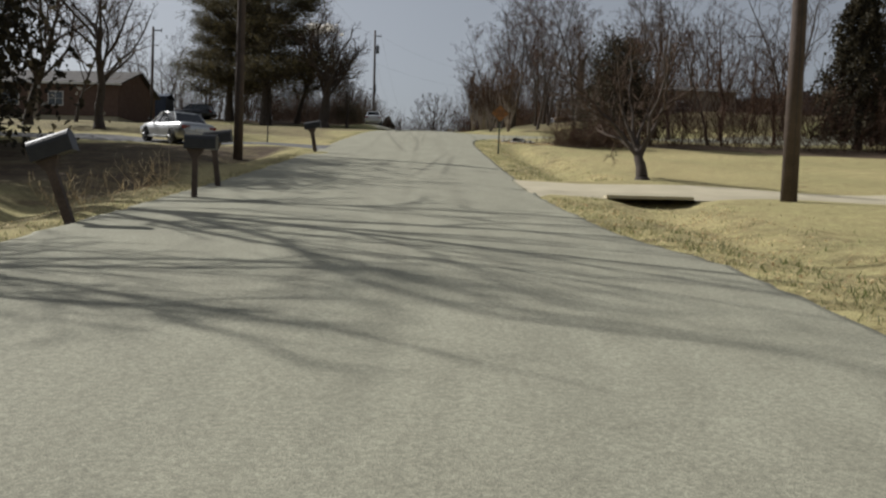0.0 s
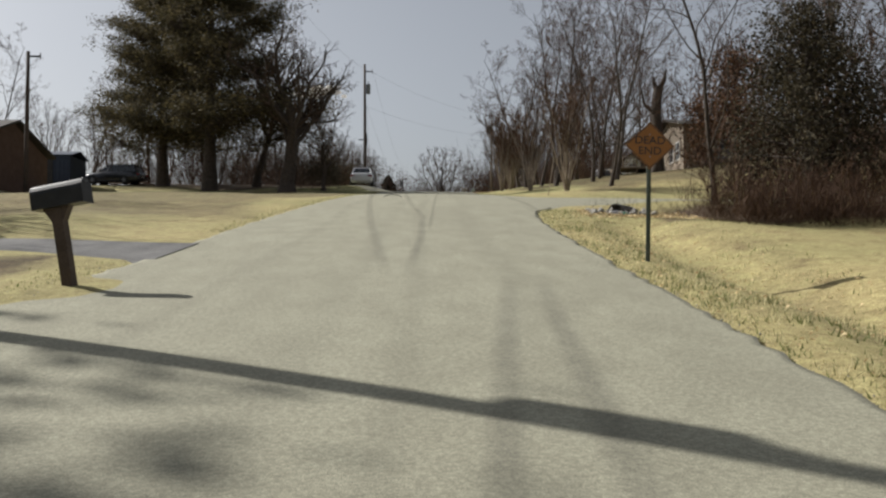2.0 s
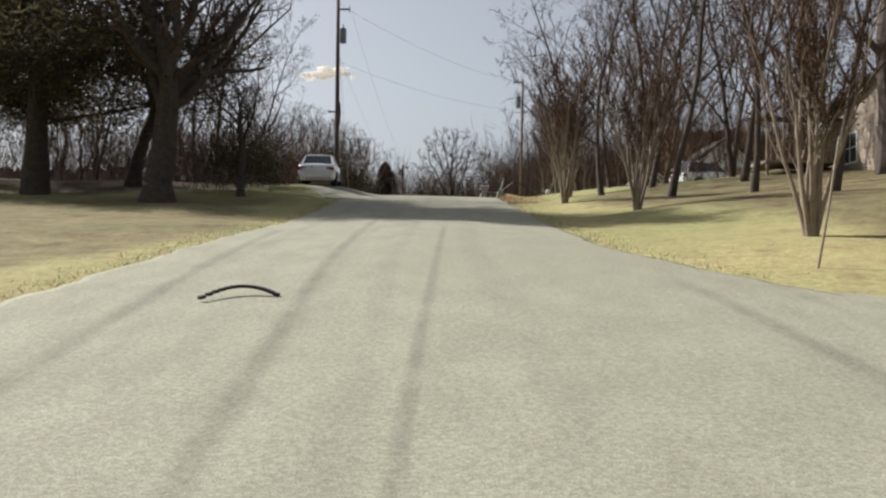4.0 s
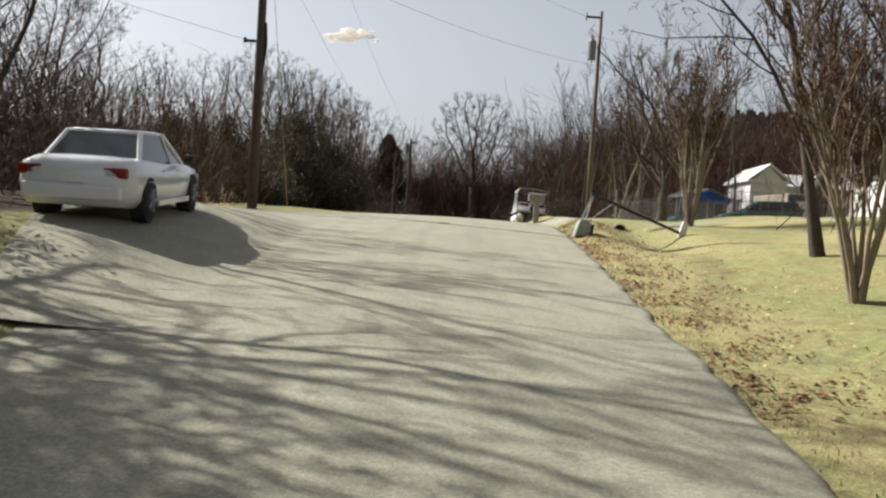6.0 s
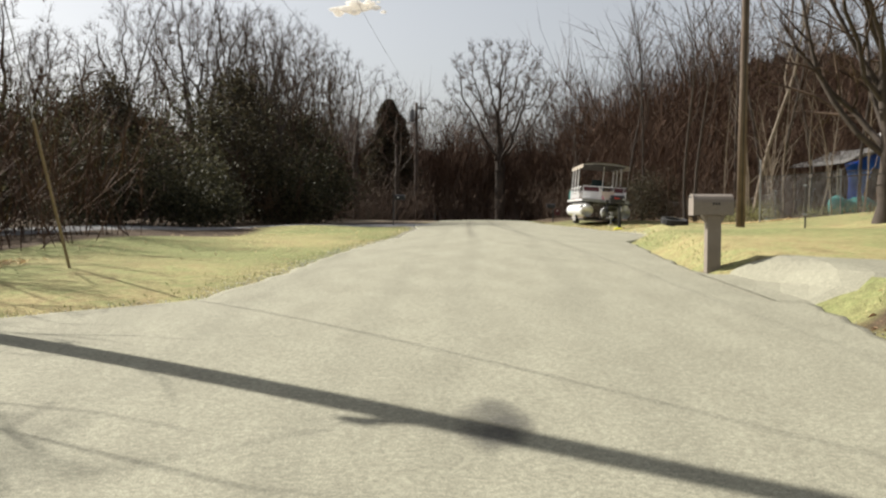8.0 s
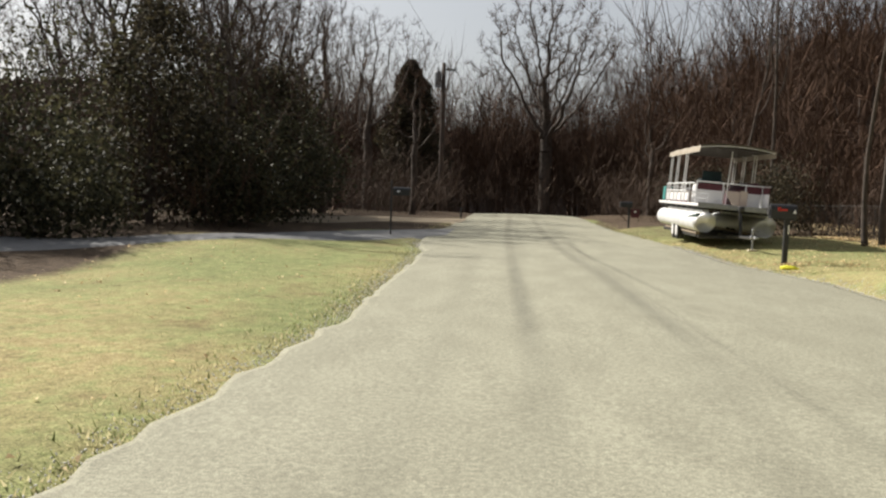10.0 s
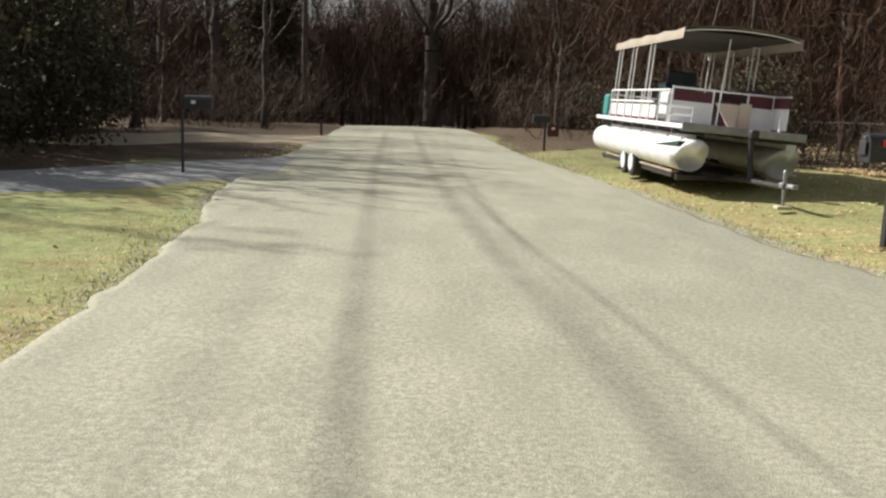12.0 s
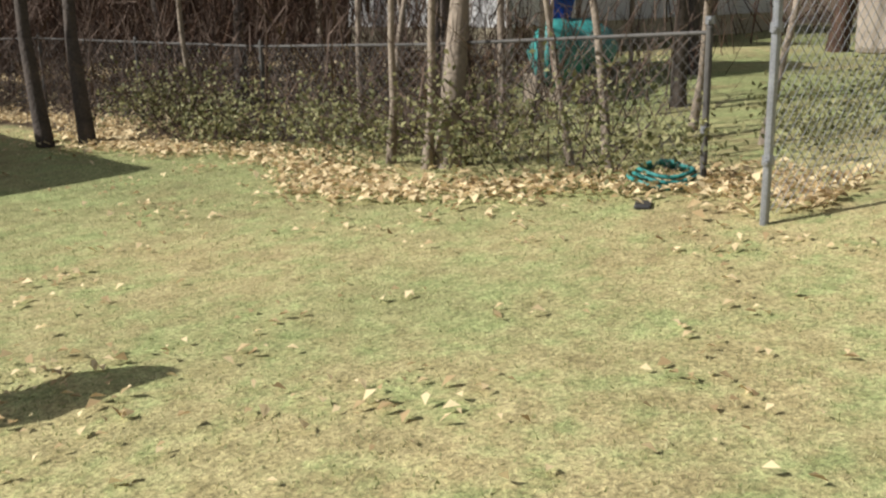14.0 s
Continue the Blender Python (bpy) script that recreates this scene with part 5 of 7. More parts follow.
def stones(name, seed, spots, smin, smax, material, label):
    r = np.random.RandomState(seed)
    octa = np.array([(1, 0, 0), (0, 1, 0), (-1, 0, 0), (0, -1, 0), (0, 0, 1), (0, 0, -1)], float)
    tri = np.array([(0, 1, 4), (1, 2, 4), (2, 3, 4), (3, 0, 4), (1, 0, 5), (2, 1, 5), (3, 2, 5), (0, 3, 5)])
    z = np.maximum(ground(spots[:, 0], spots[:, 1]), np.interp(spots[:, 1], _SY, _SZ) * 1.0)
    pieces = []
    for (x, y), zz in zip(spots, z):
        s = r.uniform(smin, smax)
        v = octa * s * r.uniform(0.6, 1.3, 3) + r.normal(0, 0.12 * s, (6, 3))
        pieces.append((v + (x, y, zz + s * 0.3), tri))
    return merged(name, pieces, material, label, "stones")


gy = g.uniform(134, 148, 6500)
gxx = road_right(gy) + g.normal(0.02, 0.16, 6500)
stones("edge_gravel", 23, np.stack([gxx, gy], -1), 0.004, 0.01, surface("stone_chips", (0.42, 0.41, 0.375), (0.68, 0.665, 0.62), 0.9, 12, 60, bump=0.3), "loose pale gravel along the road edge")
ge = np.random.RandomState(411)
gy3 = ge.uniform(118, 147, 5200)
stones("shoulder_gravel", 29, np.stack([road_left(gy3) + ge.normal(-0.02, 0.17, 5200), gy3], -1), 0.004, 0.010, surface("stone_chips", (0.42, 0.41, 0.375), (0.68, 0.665, 0.62), 0.9, 12, 60, bump=0.3), "loose grey gravel fraying the road edge")
gy2 = g.uniform(6, 150, 2400)
gx2 = np.where(g.uniform(0, 1, 2400) < 0.5, road_left(gy2), road_right(gy2)) + g.normal(0, 0.12, 2400)
stones("road_edge_crumbs", 24, np.stack([gx2, gy2], -1), 0.005, 0.014, GRAVEL, "crumbled paving along the road edges")


# a small bright cloud; its emission stands in for sunlight on it
b = B()
crng = random.Random(8)
for k in range(46):
    u = crng.gauss(0, 0.42)
    made = bmesh.ops.create_icosphere(b, subdivisions=2, radius=crng.uniform(2.8, 7.0) * (1.1 - 0.6 * min(1, abs(u))))["verts"]
    off = Vector((u * 46, crng.gauss(0, 5), crng.gauss(0, 3.2) + 2.5 * math.sin(u * 3)))
    for v in made:
        v.co = Vector((v.co.x * 1.5, v.co.y, v.co.z * 0.8)) * (1 + 0.35 * noise.noise(v.co * 0.35 + off)) + off
cl = surface("cloud_vapour", (0.86, 0.84, 0.80), (0.92, 0.90, 0.86), 1.0, 0.05, 0.3, bump=0, spec=0.0, through=0.6)
glow = cl.node_tree.nodes["Principled BSDF"].inputs
glow["Emission Color"].default_value = (1.0, 0.93, 0.8, 1)
glow["Emission Strength"].default_value = 0.3
cloud = part("cloud", b, cl, smooth=True)
cloud.matrix_basis = pose(-184, 1562, 317)
tagged(cloud, "small bright cream-coloured cloud low in the sky", "cloud", kind="structure")


# distant wooded ridge that closes the view
def ridge():
    verts, faces = [], []
    n = 5000
    spike = random.Random(4)
    for i in range(n + 1):
        a = 2 * math.pi * i / n
        cx, cy = 330 * math.cos(a), 60 + 330 * math.sin(a)
        top = 19 + 4 * noise.noise(Vector((i * 0.011, 0, 0))) + 2.5 * noise.noise(Vector((i * 0.054, 3, 0))) + 2.0 * noise.noise(Vector((i * 0.21, 7, 0))) + 1.6 * spike.random()
        base = gz(cx, cy) - 2
        ahead = 10.0 if cy > 60 else 0.0
        if cy > 60:  # the woods climb on both sides of the valley
            side = math.degrees(math.atan2(cx, cy - 60))
            ahead += 26 * float(step(4, 16, side)) + 9 * float(step(8, 20, -side))
        verts += [(cx, cy, base), (cx * 1.02, (cy - 60) * 1.02 + 60, max(base + 8, ahead + top))]
    for i in range(n):
        faces.append((2 * i, 2 * i + 2, 2 * i + 3, 2 * i + 1))
    return tagged(link_mesh("backdrop", verts, faces, surface("distant_woods", (0.068, 0.049, 0.039), (0.13, 0.096, 0.077), 0.95, 0.15, 1.6, bump=0)), "hazy grey-brown wooded ridge in the distance", "woods", kind="structure")


ridge()


# ---------------------------------------------------------------- poles and cables
def utility_pole(label, x, y, height, r=0.15, trafo=None, arm=None, lean=(0, 0), mat=None, bracket=None):
    root = thing("utility_pole", label, "utility pole", "utility poles")
    b = B()
    pts = [(0, 0, -0.3), (0, 0, height * 0.35), (0, 0, height * 0.7), (0, 0, height)]
    loft(b, [[(rr * math.cos(2 * math.pi * k / 14), rr * math.sin(2 * math.pi * k / 14), p[2]) for k in range(14)] for p, rr in zip(pts, (r * 1.15, r * 1.02, r * 0.88, r * 0.75))])
    part("pole", b, mat or POLE_WOOD, root, smooth=True)
    b = B()
    tube(b, (0.0, -r * 1.05, 0), (0.0, -r * 0.85, height * 0.92), 0.012, 0.012, 5)
    part("ground_wire", b, WIRE, root)
    if trafo:
        b = B()
        sx = 0.34 * trafo[1]
        tube(b, (sx, 0, trafo[0] - 0.45), (sx, 0, trafo[0] + 0.4), 0.2, 0.2, 14)
        tube(b, (sx, 0, trafo[0] + 0.4), (sx, 0, trafo[0] + 0.5), 0.21, 0.14, 14)
        t = part("transformer", b, surface("weathered_grey_can", (0.13, 0.135, 0.14), (0.24, 0.245, 0.25), 0.6, 6, 60, metal=0.2, bump=0.1), root, "grey transformer can")
        b = B()
        tube(b, (sx, 0, trafo[0] + 0.5), (sx, 0, trafo[0] + 0.75), 0.04, 0.025, 8)
        part("bushing", b, DARK_METAL, t)
    if arm:
        b = B()
        box(b, (arm[1] * 0.35, 0, arm[0]), (0.8, 0.09, 0.1), 0.01)
        a = part("arm", b, DARK_METAL, root, "short insulator arm")
        b = B()
        tube(b, (arm[1] * 0.72, 0, arm[0]), (arm[1] * 0.72, 0, arm[0] + 0.22), 0.05, 0.03, 8)
        tube(b, (arm[1] * 0.72, 0, arm[0] - 0.2), (arm[1] * 0.72, 0, arm[0]), 0.03, 0.05, 8)
        part("insulator", b, GREY_METAL, a)
    if bracket:
        b = B()
        box(b, (-r - 0.16, 0, bracket), (0.34, 0.07, 0.09), 0.01)
        a = part("service_bracket", b, DARK_METAL, root, "dark service bracket")
        b = B()
        tube(b, (-r - 0.36, 0, bracket - 0.06), (-r - 0.36, 0, bracket + 0.1), 0.06, 0.05, 8)
        part("insulator", b, DARK_METAL, a)
        b = B()
        polytube(b, [(r + 0.02, -0.05, bracket + 0.6), (r + 0.05, -0.05, bracket - 0.1), (r + 0.01, -0.05, bracket - 0.8)], [0.035, 0.05, 0.02], 8)
        part("cable_loop", b, WIRE, root)
    root.matrix_basis = pose(x, y, gz(x, y), lean[0], lean[1], 0)
    return root


utility_pole("tall dark wooden utility pole beside a driveway", -7.5, 38.5, 11.5, 0.17, trafo=(7.2, 1), arm=(10.6, 1))
utility_pole("brown wooden utility pole on the lawn", 8.6, 22.2, 11.0, 0.17, arm=(10.3, -1), lean=(0, 1.2))
utility_pole("dark wooden utility pole with a transformer near the parked car", -6.4, 118.2, 12.7, 0.145, trafo=(10.3, 1), arm=(12.0, 1), lean=(0, -0.5), bracket=5.45)
utility_pole("brown wooden utility pole with a transformer beyond a driveway", 6.55, 133.4, 10.2, 0.1, trafo=(8.3, -1), arm=(9.9, -1), lean=(0, 0.5), mat=surface("light_pole_wood", (0.10, 0.072, 0.052), (0.21, 0.155, 0.11), 0.85, 3, 40, bump=0.6))
utility_pole("dark utility pole at the end of the road", -4.7, 180.7, 9.0, 0.15, trafo=(8.0, -1), arm=(8.6, 1))
utility_pole("distant utility pole behind the lawn", -24, 84, 8.5, 0.13, arm=(8.2, 1))


def cable(label, a, b, sag, r=0.006):
    bm = B()
    a, b = Vector(a), Vector(b)
    pts = [a.lerp(b, k / 14) - Vector((0, 0, sag * 4 * (k / 14) * (1 - k / 14))) for k in range(15)]
    polytube(bm, pts, [r] * 15, 5)
    ob = part("overhead_cable", bm, WIRE)
    return tagged(ob, label, "cable", "overhead cables")


ZC, ZD, ZF = gz(-6.4, 118.2), gz(6.55, 133.4), gz(-4.7, 180.7)
cable("black overhead cable sagging between poles", (-5.7, 118.2, ZC + 11.9), (5.85, 133.4, ZD + 9.95), 0.5)
cable("black overhead cable sagging between poles", (-6.25, 118.2, ZC + 8.6), (6.5, 133.4, ZD + 7.6), 0.5)
cable("long black overhead cable above the road", (-5.7, 118.2, ZC + 12.0), (-4.1, 180.7, ZF + 8.7), 1.2)
cable("long black overhead cable above the road", (-6.3, 118.2, ZC + 8.8), (-4.6, 180.7, ZF + 6.8), 1.4)
cable("service cable running off from a pole", (-6.98, 118.2, ZC + 5.5), (-24, 110, ZC + 9.5), 0.4)
cable("overhead cable along the road", (-6.9, 38.5, gz(-7.5, 38.5) + 10.8), (-5.7, 118.2, ZC + 11.9), 1.5)
cable("overhead cable crossing the road", (8.1, 22.2, gz(8.6, 22.2) + 10.5), (-6.9, 38.5, gz(-7.5, 38.5) + 10.7), 0.5)
cable("service cable running off from a pole", (6.6, 133.4, ZD + 9.0), (30, 142, ZD + 7.5), 0.5)

guy = thing("guy_wire", "steel guy wire with a yellow-brown guard anchored in the lawn", "guy wire")
b = B()
ga, gb = Vector((-5.95, 122.1, gz(-5.95, 122.1))), Vector((-6.4, 118.3, ZC + 9.4))
tube(b, ga, gb, 0.009, 0.009, 5)
part("wire", b, GREY_METAL, guy)
b = B()
tube(b, ga, ga.lerp(gb, 0.22), 0.022, 0.022, 8)
part("guard", b, surface("faded_yellow_guard", (0.20, 0.15, 0.09), (0.32, 0.25, 0.16), 0.6, 5, 40), guy, "faded yellow plastic guard")


# ---------------------------------------------------------------- mailboxes and signs
def mailbox(label, x, y, face, post_h=1.0, post_w=0.1, lean=(0, 0), mat=None, post_mat=None, length=0.5, wide=0.2, tall=0.26, flag=None, brace=True, shift=0.1, post_round=False, turn=0.0):
    """A post with a round-topped box whose door looks towards face (+1: +x, -1: -x)."""
    mat, post_mat = mat or BLACK_PAINT, post_mat or mat or BLACK_PAINT
    root = thing("mailbox", label, "mailbox", "roadside mailboxes")
    b = B()
    if post_round:
        tube(b, (0, 0, -0.2), (0, 0, post_h), post_w / 2, post_w / 2, 10)
    else:
        box(b, (0, 0, post_h / 2 - 0.1), (post_w, post_w, post_h + 0.2), 0.008)
    part("post", b, post_mat, root)
    if brace:
        b = B()
        prism(b, [(-0.17, post_h), (0.17, post_h), (0.055, post_h - 0.2), (-0.055, post_h - 0.2)], 1, -post_w * 0.42, post_w * 0.42)
        part("bracket", b, post_mat, root)
    b = B()
    prof = [(-wide / 2, 0), (wide / 2, 0), (wide / 2, tall * 0.6)]
    prof += [(wide / 2 * math.cos(a), tall * 0.6 + tall * 0.4 * math.sin(a)) for a in (math.pi * k / 8 for k in range(1, 8))] + [(-wide / 2, tall * 0.6)]
    prism(b, [(p[0], p[1] + post_h) for p in prof], 0, face * (shift - length / 2), face * (shift + length / 2))
    body = part("box", b, mat, root)
    b = B()
    prism(b, [(p[0] * 1.06, (p[1] - tall / 2) * 1.05 + tall / 2 + post_h) for p in prof], 0, face * (shift + length / 2), face * (shift + length / 2 + 0.018))
    door = part("door", b, mat, root)
    b = B()
    tube(b, (face * (shift + length / 2 + 0.018), -0.02, post_h + tall * 0.85), (face * (shift + length / 2 + 0.045), -0.02, post_h + tall * 0.85), 0.012, 0.012, 8)
    part("latch", b, GREY_METAL, door)
    if flag:
        b = B()
        box(b, (face * (shift + 0.03), -wide / 2 - 0.008, post_h + tall * 0.62), (0.15, 0.008, 0.035), 0.002)
        box(b, (face * (shift + 0.1), -wide / 2 - 0.008, post_h + tall * 0.66), (0.05, 0.008, 0.07), 0.002)
        part("flag", b, flag, body, "red signal flag")
    root.matrix_basis = pose(x, y, gz(x, y), lean[0], lean[1], turn)
    return root


mailbox("dark mailbox on a crooked leaning wooden post", -5.1, 13.9, 1, 1.0, 0.13, lean=(0, -20), length=0.62, wide=0.26, tall=0.32, post_mat=POLE_WOOD)
mailbox("dark mailbox on a straight wooden post", -4.45, 18.6, 1, 1.02, 0.1, length=0.6, wide=0.24, tall=0.28, post_mat=POLE_WOOD)
mailbox("dark mailbox on a leaning wooden post", -4.65, 21.7, 1, 1.05, 0.11, lean=(0, -7), length=0.6, wide=0.24, tall=0.28, post_mat=POLE_WOOD)
mailbox("dark grey mailbox with a pale lid edge on a leaning post", -4.52, 39.5, 1, 0.95, 0.14, lean=(0, -10), length=0.66, wide=0.24, tall=0.3, post_mat=POLE_WOOD, shift=0.05, turn=-8)
e = mailbox("taupe plastic mailbox with a matching square post", 3.22, 122.75, -1, 0.84, 0.2, mat=TAUPE, length=0.56, wide=0.3, tall=0.3, shift=0.02)
b = B()
for k in range(3):
    box(b, (-0.03 + k * 0.04, -0.154, 1.0), (0.025, 0.006, 0.035))
part("label_bar", b, DARK_METAL, e)
gbox = mailbox("small dark mailbox on a thin post with a hanging plate", 3.75, 157.7, -1, 0.74, 0.06, length=0.42, wide=0.18, tall=0.2, brace=False)
b = B()
box(b, (0.22, 0, 0.53), (0.3, 0.015, 0.3), 0.004)
plate = part("hanging_plate", b, MAROON, gbox, "dark red hanging plate")
b = B()
box(b, (0.22, -0.011, 0.59), (0.08, 0.006, 0.06))
part("plate_mark", b, WHITE_MARK, plate)
fbox = mailbox("black mailbox hung on a tall thin dark post", -3.65, 148.6, 1, 1.1, 0.05, length=0.42, wide=0.2, tall=0.22, brace=False, shift=0.26, post_round=True)
b = B()
tube(b, (0, 0, 1.05), (0, 0, 1.5), 0.02, 0.02, 8)
part("post_top", b, DARK_METAL, fbox)
b = B()
box(b, (0.2, -0.104, 1.21), (0.07, 0.006, 0.05))
part("label_bar", b, WHITE_MARK, fbox, "pale label on the box")
hbox = mailbox("black mailbox with a red flag on a black post", 4.76, 141.9, -1, 0.85, 0.09, lean=(0, 1), length=0.45, wide=0.21, tall=0.27, flag=RED, shift=0.08, brace=False)
b = B()
prism(b, [(0.06, 0.96), (0.13, 0.96), (0.095, 1.03)], 1, -0.126, -0.121)
part("triangle_decal", b, WHITE_MARK, hbox, "pale triangular decal")
b = B()
box(b, (0.025, -0.048, 0.66), (0.02, 0.006, 0.17))
part("label_bar", b, WHITE_MARK, hbox)
b = B()
box(b, (-0.345, 0, 0.98), (0.012, 0.13, 0.13), 0.003)
part("door_panel", b, DARK_METAL, hbox)
hbox.scale = (1.04, 1.04, 1.04)


def flat_text(words, size, material, parent, m, name):
    cu = bpy.data.curves.new(name, "FONT")
    cu.body, cu.size, cu.align_x, cu.align_y, cu.extrude = words, size, "CENTER", "CENTER", 0.002
    tmp = bpy.data.objects.new(name, cu)
    me = bpy.data.meshes.new_from_object(tmp)
    bpy.data.objects.remove(tmp)
    me.materials.append(material)
    ob = new(name, me)
    ob.parent = parent
    ob.matrix_basis = m
    return ob


sign = thing("warning_sign", "faded orange-yellow diamond dead end sign on a dark post", "road sign")
b = B()
prism(b, [(-0.035, 0.03), (0.035, 0.03), (0.035, 0.0), (0.015, 0.0), (0.015, -0.025), (-0.015, -0.025), (-0.015, 0.0), (-0.035, 0.0)], 2, -0.3, 2.42)
part("post", b, surface("dark_green_post", (0.025, 0.035, 0.025), (0.06, 0.075, 0.055), 0.6, 6, 60), sign)
b = B()
h = 0.43
box(b, (0, 0, 0), (0.61, 0.004, 0.61), 0.0)
plate = part("sign_plate", b, SIGN_FACE, sign, "faded orange-yellow diamond plate")
plate.matrix_basis = pose(0, -0.034, 1.66 + h, 0, 45, 0)
rim = B()
for s in (-1, 1):
    box(rim, (s * 0.288, -0.004, 0), (0.012, 0.003, 0.588))
    box(rim, (0, -0.004, s * 0.288), (0.588, 0.003, 0.012))
part("border", rim, BLACK_PAINT, plate)
flat_text("DEAD", 0.2, BLACK_PAINT, sign, pose(0, -0.04, 1.66 + h + 0.09, 90, 0, 0), "lettering")
flat_text("END", 0.2, BLACK_PAINT, sign, pose(0, -0.04, 1.66 + h - 0.1, 90, 0, 0), "lettering")
b = B()
for z in (0.2, -0.2):
    tube(b, (0, -0.036, 1.66 + h + z), (0, -0.044, 1.66 + h + z), 0.012, 0.012, 8)
part("bolt", b, GREY_METAL, sign)
sign.matrix_basis = pose(3.36, 43.3, gz(3.36, 43.3), 0, 1.0, 4) @ Matrix.Diagonal((0.96, 1.0, 0.9, 1))


def stake(label, x, y, h, r, lean, mat, name="stake"):
    b = B()
    polytube(b, [(0, 0, -0.15), (0.01, 0, h * 0.5), (0, 0.01, h)], [r, r * 0.9, r * 0.75], 7)
    ob = part(name, b, mat)
    tagged(ob, label, "stake")
    ob.matrix_basis = pose(x, y, gz(x, y), lean[0], lean[1], 0)
    return ob


stake("thin dark post standing in the lawn", -7.8, 47.4, 1.0, 0.035, (0, 0), DARK_METAL, "post")
stake("short dark reflector post beside the road", -2.55, 163.6, 0.55, 0.05, (0, 0), BLACK_PAINT, "post")
stake("long thin stick leaning at the street corner", 5.1, 70.4, 1.75, 0.02, (0, 9), TAN_WOOD, "stick")


# ---------------------------------------------------------------- vehicles
def wheel(parent, x, y, r=0.31, w=0.2, rim=None, side=1, disc=False):
    b = B()
    n = 24
    rings = []
    for dx, rr in ((-w / 2, r * 0.72), (-w / 2, r * 0.95), (-w / 2 + 0.03, r), (w / 2 - 0.03, r), (w / 2, r * 0.95), (w / 2, r * 0.72)):
        rings.append([(x + dx, y + rr * math.cos(2 * math.pi * k / n), r + rr * math.sin(2 * math.pi * k / n)) for k in range(n)])
    loft(b, rings)
    wh = part("wheel", b, RUBBER, parent, smooth=False)
    b = B()
    tube(b, (x + side * (w / 2 - 0.03), y, r), (x + side * (w / 2 + 0.006), y, r), r * 0.68, r * 0.64, 20)
    part("rim", b, DARK_METAL, wh)
    b = B()
    if disc:
        tube(b, (x + side * (w / 2 - 0.02), y, r), (x + side * (w / 2 + 0.012), y, r), r * 0.66, r * 0.6, 20)
    for k in range(0 if disc else 5):
        a = 2 * math.pi * k / 5
        p = Vector((x + side * (w / 2 + 0.008), y, r))
        tube(b, p, p + Vector((0, math.cos(a), math.sin(a))) * r * 0.62, 0.045, 0.035, 5)
    tube(b, (x + side * (w / 2), y, r), (x + side * (w / 2 + 0.02), y, r), 0.06, 0.05, 10)
    part("hubcap", b, rim or GREY_METAL, wh)


